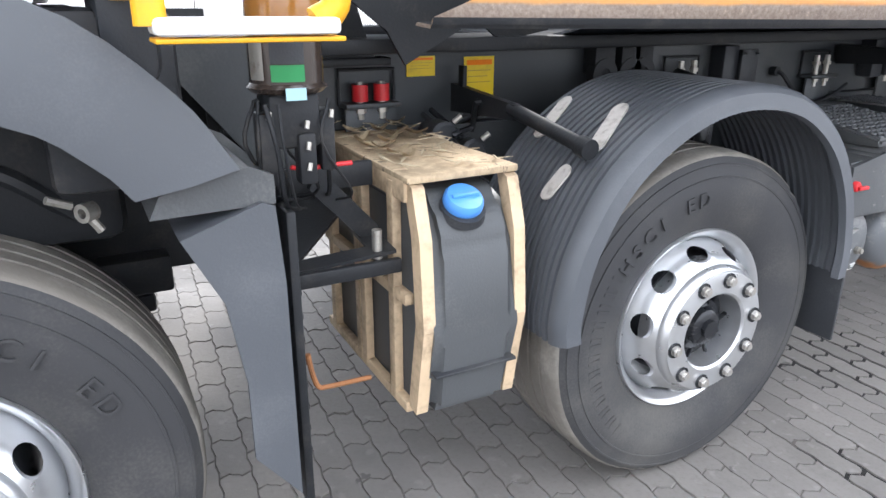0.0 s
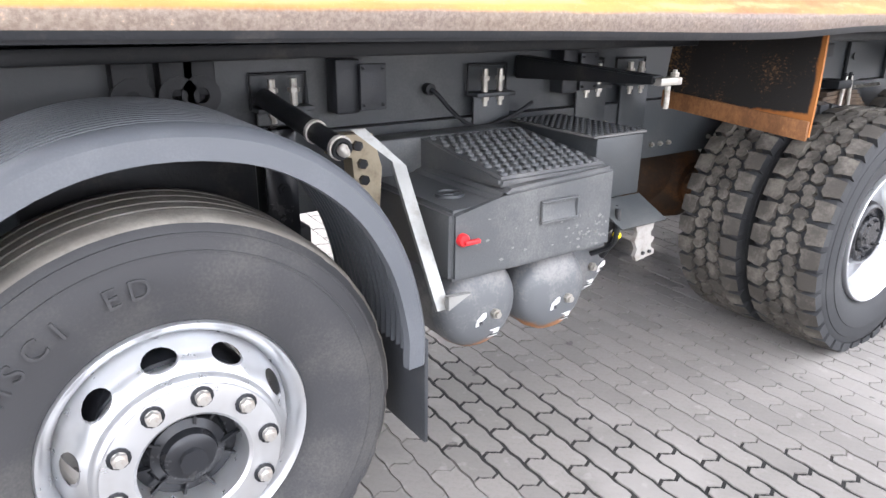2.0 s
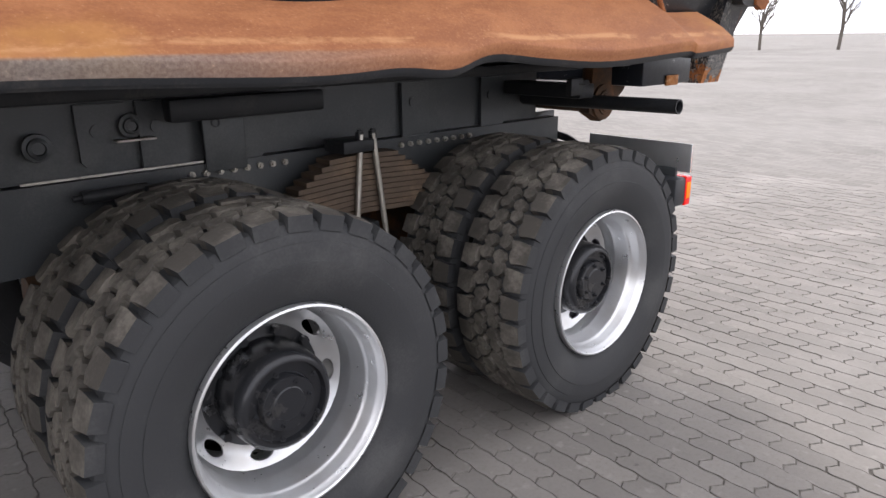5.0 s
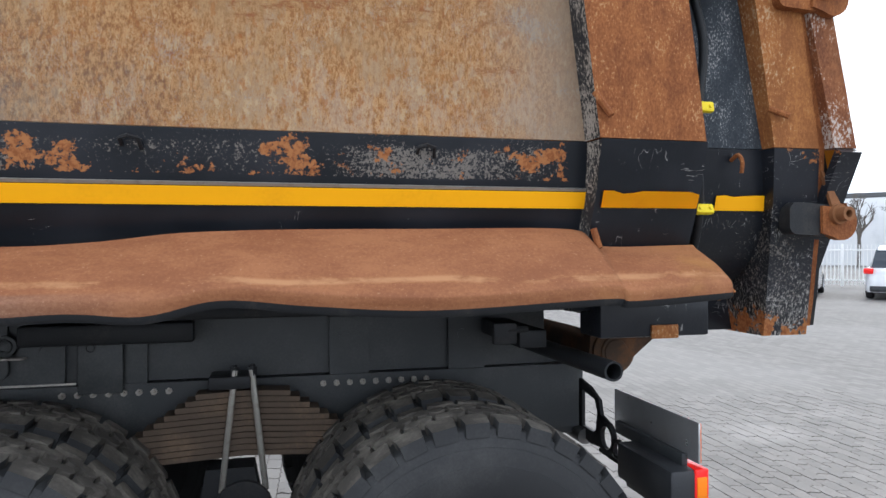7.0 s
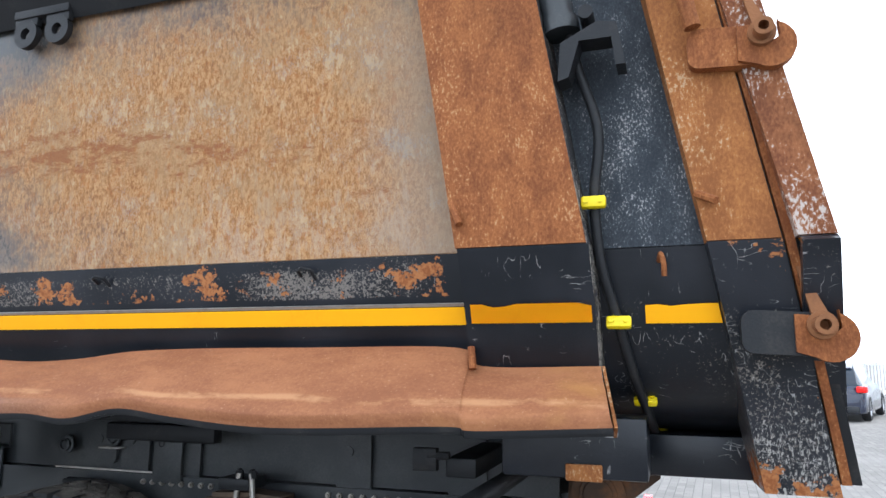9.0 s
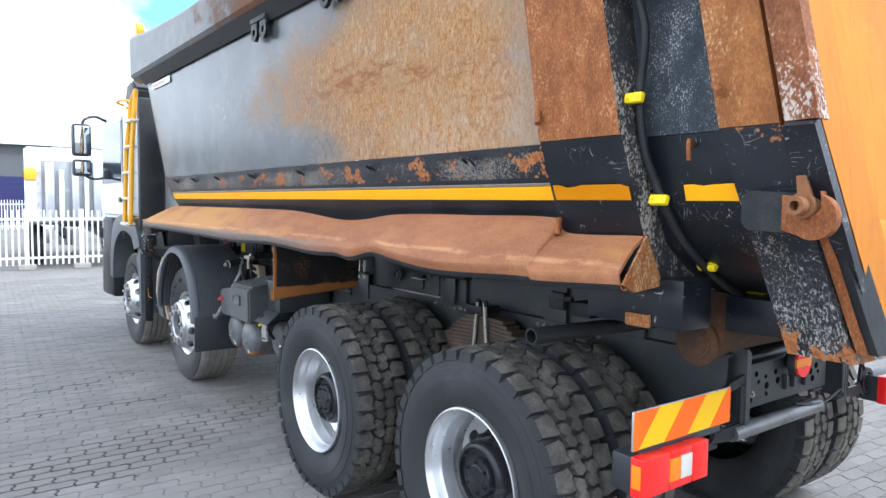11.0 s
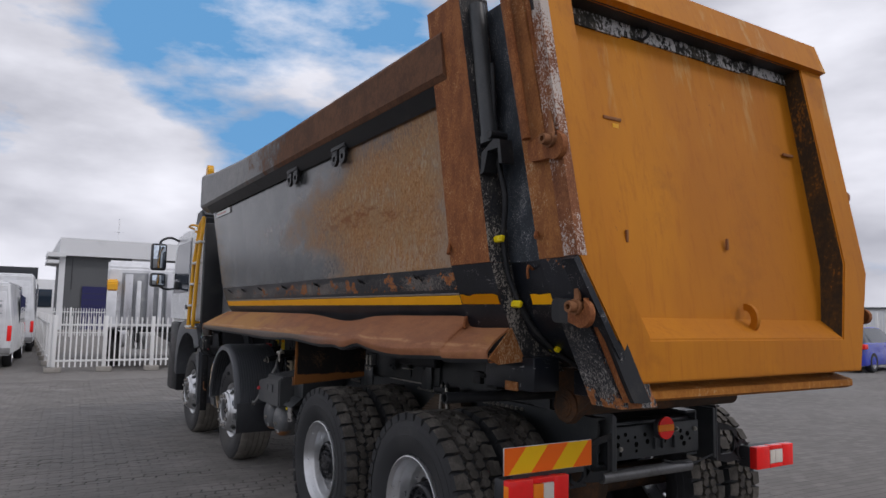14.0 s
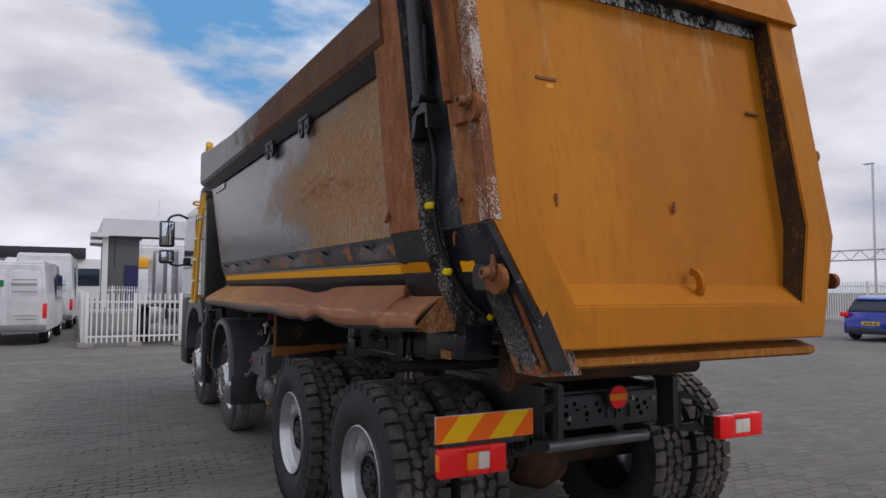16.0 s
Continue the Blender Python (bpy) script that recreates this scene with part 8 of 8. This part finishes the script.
def hatchback(label, at, turn, coat, long=4.2, high=1.45, wide=1.78):
    """A small car, nose along +x, its tail at the origin."""
    ob = base("car", at, label, "car", "parked cars")
    ob.rotation_euler = (0, 0, radians(turn))
    L, Hh, W = long, high, wide / 2
    secs = []
    for u, top, sh, w in ((0.0, 0.62, 0.5, 0.86), (0.02, 0.90, 0.7, 0.94), (0.10, 0.94, 0.72, 1.0), (0.5, 0.93, 0.7, 1.0), (0.72, 0.90, 0.68, 1.0), (0.93, 0.74, 0.6, 0.95), (1.0, 0.55, 0.45, 0.8)):
        x = u * L
        secs.append([(x, -W * w, 0.22), (x, -W * w, sh), (x, -W * w * 0.93, top), (x, W * w * 0.93, top), (x, W * w, sh), (x, W * w, 0.22)])
    bm = loft(B(), secs)
    bmesh.ops.bevel(bm, geom=list(bm.edges), offset=0.03, segments=2, affect="EDGES")
    body = part("body", bm, coat, ob, "", 50)
    secs = []
    for u, top, w in ((0.03, 0.95, 0.80), (0.10, Hh - 0.10, 0.70), (0.18, Hh - 0.01, 0.66), (0.45, Hh, 0.66), (0.55, Hh - 0.05, 0.66), (0.73, 0.93, 0.80)):
        x = u * L
        secs.append([(x, -W * 0.90, 0.88), (x, -W * w, top), (x, W * w, top), (x, W * 0.90, 0.88)])
    bm = loft(B(), secs)
    part("glasshouse", bm, GLASS, ob, "dark windows", 40)
    bm = loft(B(), [[(x * L, -W * 0.66, z), (x * L, -W * 0.64, z + 0.03), (x * L, W * 0.64, z + 0.03), (x * L, W * 0.66, z)] for x, z in ((0.09, Hh - 0.12), (0.18, Hh - 0.01), (0.46, Hh), (0.54, Hh - 0.05))])
    part("roof", bm, coat, ob, "", 40)
    for s in (-1, 1):
        bm = B()
        box(bm, -0.015, 0.26, s * W * 0.90 - 0.14, s * W * 0.90 + 0.10, 0.74, 0.90, 0.03)
        part("tail_light", bm, RED_LENS, ob)
        bm = B()
        box(bm, L * 0.94, L * 0.99, s * W * 0.78 - 0.14, s * W * 0.78 + 0.14, 0.58, 0.72, 0.02)
        part("headlight", bm, CLEAR_LENS, ob)
    bm = B()
    box(bm, -0.03, -0.012, -0.26, 0.26, 0.50, 0.61, 0.004)
    pl = part("number_plate", bm, PLATE, ob, "yellow plate with plain bars")
    bm = B()
    for k in range(3):
        box(bm, -0.033, -0.0305, -0.2 + k * 0.14, -0.1 + k * 0.14, 0.53, 0.58)
    part("print_bar", bm, BLACK_PLASTIC, pl)
    bm = B()
    box(bm, -0.04, 0.12, -W * 0.84, W * 0.84, 0.24, 0.40, 0.03)
    part("bumper", bm, BLACK_PLASTIC, ob)
    for x in (0.19 * L, 0.81 * L):
        for y in (-W + 0.09, W - 0.09):
            car_wheel(ob, x, y, 0.32, 0.2)
    return ob


def car_coat(name, c):
    m = Mat(name, 0.2)
    m.color(m.mix(m.step(m.noise(3, 2), 0.3, 0.7), c, tuple(v * 0.85 for v in c)))
    m.b.inputs["Coat Weight"].default_value = 0.7
    return m.m


COAT_BLUE = car_coat("blue_car_paint", (0.006, 0.025, 0.42))
COAT_NAVY = car_coat("navy_car_paint", (0.012, 0.018, 0.045))
COAT_WHITE = car_coat("white_car_paint", (0.75, 0.76, 0.78))
COAT_GREY = car_coat("grey_car_paint", (0.13, 0.14, 0.16))
hatchback("bright blue hatchback parked with its tail towards the truck", (-4.6, 20.3, 0), 97, COAT_BLUE, 4.2, 1.40)
hatchback("white hatchback parked with its tail towards the yard", (20.6, 13.6, 0), 40, COAT_WHITE, 4.3, 1.52)
hatchback("dark blue hatchback parked in the yard", (18.0, 15.2, 0), 44, COAT_NAVY, 4.6, 1.42)
hatchback("white hatchback parked in the far row", (15.4, 18.6, 0), 58, COAT_WHITE, 4.3, 1.5)
hatchback("dark grey hatchback parked in the row", (23.2, 12.4, 0), 42, COAT_GREY)
hatchback("dark grey car parked in the far row", (26.2, 11.2, 0), 46, COAT_GREY)
hatchback("navy car parked in the far row", (9.0, 18.6, 0), 70, COAT_NAVY)


FADED_PRINT = paint("faded_print", (0.30, 0.31, 0.32), (0.45, 0.46, 0.46), 0.5, 15, (0.5, 0.6))


def van(at, turn, label, coat, long=5.6, high=2.25):
    """A high panel van, its rear doors at the origin facing -x."""
    ob = base("van", at, label, "van", "parked vans")
    ob.rotation_euler = (0, 0, radians(turn))
    W = 0.96
    bm = loft(B(), [[(x, -W * a, 0.35), (x, -W * a, 1.1), (x, -W * b, h), (x, W * b, h), (x, W * a, 1.1), (x, W * a, 0.35)] for x, h, a, b in ((0.0, high - 0.06, 0.97, 0.86), (0.08, high, 1, 0.88), (4.1, high, 1, 0.88), (4.7, 1.45, 1, 0.86), (long, 1.0, 0.93, 0.8))])
    bmesh.ops.bevel(bm, geom=list(bm.edges), offset=0.04, segments=2, affect="EDGES")
    part("body", bm, coat, ob, "", 50)
    for s in (-1, 1):
        bm = B()
        box(bm, -0.02, 0.06, s * 0.90 - 0.05, s * 0.90 + 0.05, 0.72, 1.12, 0.02)
        part("tail_light", bm, RED_LENS, ob)
        bm = B()
        box(bm, -0.012, 0.01, s * 0.42 - 0.37, s * 0.42 + 0.37, 0.56, high - 0.25, 0.01)
        dr = part("rear_door", bm, coat, ob)
        bm = B()
        box(bm, -0.018, -0.011, s * 0.42 - 0.30, s * 0.42 + 0.30, 1.32, high - 0.42, 0.01)
        part("door_panel", bm, coat, dr)
        bm = B()
        prism(bm, [(2.2, 1.15), (4.05, 1.15), (3.9, high - 0.35), (2.2, high - 0.3)], "y", s * 0.955 - 0.012, s * 0.955 + 0.012)
        part("side_window", bm, GLASS, ob)
        for q, w, z0, z1 in ((0.42, 0.28, 1.735, 1.765), (0.40, 0.30, 1.585, 1.665), (0.42, 0.30, 1.42, 1.445), (0.46, 0.26, 0.79, 0.81), (0.48, 0.24, 0.695, 0.715)):
            bm = B()
            box(bm, -0.024, -0.0185, s * q - w, s * q + w, z0, z1)
            part("print_bar", bm, FADED_PRINT, dr)
    bm = B()
    box(bm, -0.026, -0.019, 0.06, 0.17, 1.56, 1.74)
    part("emblem_patch", bm, GREEN_LABEL, ob)
    bm = B()
    box(bm, -0.08, 0.1, -0.95, 0.95, 0.38, 0.55, 0.03)
    part("bumper", bm, paint("grey_bumper", (0.2, 0.2, 0.2), (0.3, 0.3, 0.29), 0.4, 8), ob)
    bm = B()
    box(bm, -0.03, -0.012, 0.16, 0.68, 0.60, 0.71, 0.004)
    pl = part("number_plate", bm, PLATE, ob, "yellow plate with plain bars")
    bm = B()
    for k in range(3):
        box(bm, -0.034, -0.0305, 0.21 + k * 0.15, 0.32 + k * 0.15, 0.63, 0.68)
    part("print_bar", bm, BLACK_PLASTIC, pl)
    for x in (0.95, 4.3):
        for y in (-0.83, 0.83):
            car_wheel(ob, x, y, 0.34, 0.22)
    return ob


van((-13.4, -3.05, 0), 176, "white panel van with faded door lettering", COAT_WHITE)
van((-20.6, -2.45, 0), 178, "tall white panel van parked behind another", COAT_WHITE, 5.6, 2.78)
van((-27.5, -3.4, 0), 180, "grey panel van in the parked row", car_coat("silver_van_paint", (0.45, 0.46, 0.47)), 5.6, 2.1)


CAB_BACK = paint("cab_back_paint", (0.30, 0.31, 0.32), (0.45, 0.45, 0.45), 0.5, 3, (0.4, 0.6))


def far_truck(at, turn, label, coat, yellow=False):
    """A tractor unit seen over the fence."""
    ob = base("parked_truck", at, label, "truck", "parked trucks")
    ob.rotation_euler = (0, 0, radians(turn))
    bm = B()
    prism(bm, [(0.0, 1.0), (2.1, 1.0), (2.15, 1.8), (1.85, 3.0), (0.3, 3.15), (0.0, 2.9)], "y", -1.22, 1.22)
    bmesh.ops.bevel(bm, geom=list(bm.edges), offset=0.06, segments=2, affect="EDGES")
    part("cab", bm, coat, ob, "", 40)
    bm = B()
    box(bm, -0.03, 0.02, -0.80, 0.80, 1.15, 2.75, 0.02)
    part("cab_back", bm, CAB_BACK, ob, "grey cab back wall")
    for q, w, zt, mt in ((-0.62, 0.10, 2.75, CHROME), (-0.34, 0.06, 2.55, coat), (-0.05, 0.09, 2.85, CHROME), (0.3, 0.07, 2.5, coat), (0.6, 0.12, 2.7, CHROME)):
        bm = B()
        box(bm, -0.16, -0.035, q - w, q + w, 1.05, zt, 0.03)
        part("exhaust_pipe", bm, mt, ob, "", 40)
    bm = B()
    box(bm, -3.6, -2.9, -0.5, 0.5, 0.98, 1.12, 0.03)
    part("coupling_plate", bm, BLACK_STEEL, ob)
    bm = B()
    for s in (-1, 1):
        box(bm, -4.2, 1.9, s * 0.42 - 0.04, s * 0.42 + 0.04, 0.72, 0.98, 0.01)
    part("chassis_frame", bm, BLACK_STEEL, ob)
    for s in (-1, 1):
        bm = B()
        box(bm, -1.2, -0.1, s * 0.9 - 0.3, s * 0.9 + 0.3, 0.45, 1.0, 0.08)
        part("fuel_tank", bm, CHROME, ob, "", 40)
    for s in (-1, 1):
        bm = B()
        box(bm, 0.8, 1.75, s * 1.225 - 0.01, s * 1.225 + 0.01, 1.85, 2.6, 0.004)
        part("side_window", bm, GLASS, ob)
        for k in range(5):
            bm = B()
            box(bm, -0.12, -0.02, s * 0.9 - 0.05 + k * 0.0, s * 0.9 + 0.02, 1.2 + k * 0.3, 1.25 + k * 0.3)
            part("duct_rib", bm, CHROME, ob)
        bm = B()
        box(bm, -0.42, -0.03, s * 1.07 - 0.15, s * 1.07 + 0.15, 1.0, 2.16 if yellow else 2.7, 0.05)
        part("side_deflector", bm, coat, ob, "", 40)
    for x in (1.2, -2.6):
        for y in (-1.0, 1.0):
            car_wheel(ob, x, y, 0.5, 0.34)
    bm = B()
    box(bm, -3.3, -1.9, -1.2, 1.2, 1.02, 1.08, 0.02)
    part("rear_mudguard", bm, BLACK_PLASTIC, ob)
    if yellow:
        bm = B()
        prism(bm, [(-0.42, 2.165), (-0.03, 2.165), (-0.03, 2.52), (-0.26, 2.52), (-0.40, 2.40)], "y", 0.92, 1.22)
        bmesh.ops.bevel(bm, geom=list(bm.edges), offset=0.03, segments=2, affect="EDGES")
        part("yellow_deflector", bm, YELLOW_PAINT, ob, "yellow top of the side deflector", 40)
        bm = B()
        box(bm, -1.75, -1.2, 0.05, 0.50, 0.42, 0.98, 0.04)
        part("tool_box", bm, WHITE_CAB, ob, "white box on the chassis")
    return ob


far_truck((-16.1, 1.56, 0), 174.5, "white tractor unit with a yellow-topped deflector behind the fence", COAT_WHITE, True)
far_truck((-22.5, 5.4, 0), 182, "white tractor unit parked in the yard", COAT_WHITE)
far_truck((-24.0, 8.2, 0), 180, "silver tractor unit parked in the yard", car_coat("pale_truck_paint", (0.55, 0.56, 0.58)))
far_truck((-36.0, -3.6, 0), 180, "white tractor unit beyond the vans", COAT_WHITE)

CLADDING = Mat("grey_cladding", 0.6)
wv = CLADDING.t.nodes.new("ShaderNodeTexWave")
wv.inputs["Scale"].default_value = 1.6
CLADDING.link(CLADDING.vec((0.0, 1.0, 0.0)), wv.inputs["Vector"])
CLADDING.color(CLADDING.mix(CLADDING.noise(0.6, 4), (0.085, 0.09, 0.095), (0.115, 0.118, 0.122)))
CLADDING.bump(wv.outputs["Fac"], 0.3, 0.05)
CLADDING = CLADDING.m
WHITE_CLAD = paint("white_cladding", (0.74, 0.75, 0.76), (0.6, 0.61, 0.62), 0.4, 0.8, (0.5, 0.6))
DARK_CLAD = paint("dark_cladding", (0.03, 0.033, 0.04), (0.05, 0.052, 0.06), 0.4, 0.8, (0.5, 0.6))
NAVY = paint("navy_cladding", (0.02, 0.02, 0.10), (0.03, 0.03, 0.12), 0.4, 0.8, (0.5, 0.6))

depot = base("depot_building", (-50, 8, 0), "grey and white depot building with roller doors", "building")


def dpart(name, x0, x1, y0, y1, z0, z1, mt, label="", bevel=0.0):
    bm = B()
    box(bm, x0 + 50, x1 + 50, y0 - 8, y1 - 8, z0, z1, bevel)
    return part(name, bm, mt, depot, label)


dpart("wall", -66, -50.2, 0.75, 18, 0, 5.42, CLADDING, "grey profiled wall")
dpart("fascia", -66.5, -49.6, 0.33, 18.4, 5.42, 6.72, WHITE_CLAD, "white fascia band")
dpart("canopy", -54, -49.5, -0.45, 0.74, 5.30, 5.62, WHITE_CLAD)
dpart("canopy", -54, -49.5, -0.46, 0.30, 4.82, 5.05, WHITE_CLAD)
dpart("white_pier", -50.3, -49.9, 5.25, 6.6, 0, 5.42, WHITE_CLAD)
dpart("corner_post", -50.3, -50.0, 0.35, 0.74, 0, 5.3, WHITE_CLAD)
for k in range(3):
    d = dpart("roller_door", -50.2, -50.05, 1.95 + k * 5.0, 5.1 + k * 5.0, 0, 3.2, NAVY if k % 2 == 0 else DARK_CLAD, "dark roller door")
    for q in range(6):
        bm = B()
        box(bm, -0.05, -0.035, -6.05 + k * 5.0, -2.9 + k * 5.0, 0.4 + q * 0.45, 0.43 + q * 0.45)
        part("door_rib", bm, DARK_CLAD, d)
for k in range(5):
    dpart("panel_seam", -50.2, -50.16, 1.2 + k * 3.4, 1.24 + k * 3.4, 2.95, 5.3, DARK_CLAD)
dpart("antenna_mast", -58.05, -57.95, 5.0, 5.1, 6.6, 9.4, WHITE_CLAD)
dpart("antenna_arm", -58.05, -57.95, 4.7, 5.4, 8.2, 8.25, WHITE_CLAD)

hall = base("low_hall", (-90, -12, 0), "long dark flat-roofed hall beyond the yard", "building")
for nm, x0, x1, y0, y1, z0, z1, mt in (("wall", -110, -90, -40, 2, 0, 5.0, WHITE_CLAD), ("roof_band", -111, -89.5, -41, -0.25, 5.0, 6.4, DARK_CLAD), ("window_band", -90.2, -89.9, -38, 1.4, 1.6, 3.8, GLASS)):
    bm = B()
    box(bm, x0 + 90, x1 + 90, y0 + 12, y1 + 12, z0, z1, 0.02)
    part(nm, bm, mt, hall)

# far boundary beyond the parked cars
for k in range(14):
    fence_panel((-16 + k * 2.4, 31.5, 0), 2.4, 2.0, 0, feet=False)
for k in range(10):
    fence_panel((29.0 - k * 1.7, 14.0 + k * 1.7, 0), 2.4, 1.6, 135, feet=False)
shed = base("far_shed", (-8, 105, 0), "pale grey flat industrial shed far behind the fence", "building")
for nm, x0, x1, y0, y1, z0, z1, mt in (("wall", -40, 12, 0, 14, 0, 3.4, WHITE_CLAD), ("roof_edge", -40.3, 12.3, -0.3, 14, 3.4, 3.7, CLADDING), ("door", 0, 4, -0.1, 0.0, 0, 2.6, CLADDING), ("door", -9, -5, -0.1, 0.0, 0, 2.6, CLADDING)):
    bm = B()
    box(bm, x0, x1, y0, y1, z0, z1, 0.01)
    part(nm, bm, mt, shed)
shed2 = base("far_shed", (60, 46, 0), "pale grey shed far behind the parked cars", "building")
for nm, x0, x1, y0, y1, z0, z1, mt in (("wall", -14, 14, 0, 12, 0, 5.2, WHITE_CLAD), ("roof_edge", -14.3, 14.3, -0.3, 12, 5.2, 5.6, CLADDING)):
    bm = B()
    box(bm, x0, x1, y0, y1, z0, z1, 0.01)
    bm.transform(pose(0, 0, 0, 0, 0, 130))
    part(nm, bm, mt, shed2)


def lamp_post(at, height):
    ob = base("street_lamp", at, "tall grey steel lamp post", "lamp post", "lamp posts")
    bm = B()
    tube(bm, [(0, 0, 0), (0, 0, height)], 0.09, 10)
    part("pole", bm, CHROME, ob, "", 40)
    bm = B()
    box(bm, -0.7, 0.1, -0.12, 0.12, height, height + 0.12, 0.03)
    part("lamp_head", bm, CHROME, ob)


lamp_post((-7.2, 34, 0), 9.5)
lamp_post((-1.5, 38, 0), 7.0)
lamp_post((31, 17, 0), 7.0)
lamp_post((-23.4, 53.6, 0), 11.5)
gantry = base("lattice_gantry", (-27, 54, 0), "grey steel lattice gantry beyond the far fence", "gantry")
for z in (4.0, 4.8):
    part("chord", tube(B(), [(-9, 0, z), (5.4, 0, z)], 0.06, 6), CHROME, gantry)
for k in range(18):
    part("brace", tube(B(), [(-9 + k * 0.8, 0, 4.0 if k % 2 else 4.8), (-8.2 + k * 0.8, 0, 4.8 if k % 2 else 4.0)], 0.035, 5), CHROME, gantry)
for x in (-9, 5.2):
    part("post", tube(B(), [(x, 0, 0), (x, 0, 5.0)], 0.14, 8), CHASSIS, gantry)
gantry = base("gantry", (-12, 74, 0), "steel lattice gantry over the far road", "gantry")
bm = B()
for z in (6.2, 7.0):
    tube(bm, [(-8, 0, z), (6, 0, z)], 0.07, 6)
for k in range(14):
    tube(bm, [(-8 + k, 0, 6.2 if k % 2 else 7.0), (-7 + k, 0, 7.0 if k % 2 else 6.2)], 0.045, 6)
tube(bm, [(6, 0, 0), (6, 0, 7.2)], 0.12, 8)
part("lattice", bm, DARK_CLAD, gantry, "", 40)


def bare_tree(at, height, seed):
    """A leafless tree: trunk, limbs and fine twigs."""
    rnd = random.Random(seed)
    ob = base("bare_tree", at, "leafless tree with fine grey twigs", "tree", "bare trees")
    trunk, twigs = B(), B()

    def grow(p, d, length, r, level):
        q = p + d * length
        m = p + d * length * 0.5 + Vector((rnd.uniform(-1, 1), rnd.uniform(-1, 1), 0)) * length * 0.06
        bm = trunk if level < 2 else twigs
        tube(bm, [p, m, q], r, 5 if level < 2 else 3)
        if level >= 4:
            return
        for k in range(rnd.choice((3, 4)) if level else 6):
            t = rnd.uniform(0.45, 1.0)
            nd = (d + Vector((rnd.uniform(-1, 1), rnd.uniform(-1, 1), rnd.uniform(-0.1, 0.8))) * 0.75).normalized()
            grow(p + (q - p) * t, nd, length * rnd.uniform(0.45, 0.65), max(r * 0.5, 0.008), level + 1)
    grow(Vector((0, 0, 0)), Vector((0, 0, 1)), height * 0.45, height * 0.018, 0)
    bark = BARK
    part("trunk", trunk, bark, ob, "", 60)
    part("crown", twigs, bark, ob, "", 60)


BARK = paint("bark", (0.10, 0.085, 0.07), (0.2, 0.18, 0.16), 0.5, 6, (0.8, 0.95))
for k in range(9):
    bare_tree((-22 + k * 4.5 + random.uniform(-1, 1), 72 + random.uniform(-3, 3), 0), random.uniform(7, 10), k)
for k in range(7):
    bare_tree((40 + k * 4 + random.uniform(-1, 1), 44 - k * 4 + random.uniform(-2, 2), 0), random.uniform(6, 9), 40 + k)


# ---- paving blocks ----
def bed_mat(name, a, b):
    m = Mat(name, 0.95)
    m.color(m.mix(m.step(m.noise(1.3, 5, 0.6), 0.4, 0.62), a, b))
    m.bump(m.noise(120, 3), 0.5)
    return m.m


bm = B()
box(bm, fx0 + 0.004, fx1 - 0.004, fy0 + 0.004, fy1 - 0.004, -0.0115, -0.0055)
part("joint_bed", bm, bed_mat("joint_sand", (0.070, 0.064, 0.057), (0.135, 0.124, 0.112)), ground, "grey-brown sand in the joints")
bm = B()
for i in range(130):
    for j in range(110):
        x, y = -3.0 + i * 0.05, -2.6 + j * 0.05
        if washed(x, y) > 0.24:
            vs = [bm.verts.new(p) for p in ((x, y, -0.0045), (x + 0.05, y, -0.0045), (x + 0.05, y + 0.05, -0.0045), (x, y + 0.05, -0.0045))]
            bm.faces.new(vs)
oil = part("oily_joints", bm, bed_mat("oily_dirt", (0.006, 0.006, 0.006), (0.014, 0.013, 0.012)), ground, "black oily dirt in washed-out joints", 0)
oil["kind"] = "stuff"


def block(bm, outline):
    """One block with its top at 0 and a small worn edge."""
    top = [bm.verts.new((x * 0.975, y * 0.988, 0.0)) for x, y in outline]
    rim = [bm.verts.new((x, y, -0.002)) for x, y in outline]
    low = [bm.verts.new((x, y, -0.012)) for x, y in outline]
    bm.faces.new(top)
    for a, b in ((top, rim), (rim, low)):
        for k in range(len(outline)):
            bm.faces.new((a[k], b[k], b[(k + 1) % len(outline)], a[(k + 1) % len(outline)]))
    return bm


tight, loose = (mesh_of("paving_block", block(B(), o), PAVER) for o in (TIGHT, LOOSE))
tilt = random.Random(3)
for x, y in near_slots:
    child("paving_block", loose if washed(x, y) > 0.30 else tight, ground, pose(x, y, tilt.uniform(-0.0015, 0.0015), tilt.uniform(-0.3, 0.3), tilt.uniform(-0.5, 0.5), math.degrees(BOND)))
verts, faces = [], []
for x, y in far_slots:
    o = LOOSE if washed(x, y) > 0.30 else TIGHT
    z, n, k = tilt.uniform(-0.002, 0.002), len(o), len(verts)
    sx, sy = tilt.uniform(-0.008, 0.008), tilt.uniform(-0.005, 0.005)
    for f, d in ((0.978, 0.0), (1.0, -0.006)):
        verts += [(x + (a * cb - b * sb) * f, y + (a * sb + b * cb) * f, z + d + a * sx + b * sy) for a, b in o]
    faces.append(tuple(range(k, k + n)))
    faces += [(k + q, k + n + q, k + n + (q + 1) % n, k + (q + 1) % n) for q in range(n)]
me = bpy.data.meshes.new("paving_field")
me.from_pydata(verts, [], faces)
me.materials.append(PAVER_FAR)
rest = new("paving_field", me)
rest.parent = ground
tagged(rest, "grey interlocking paving blocks", kind="stuff")
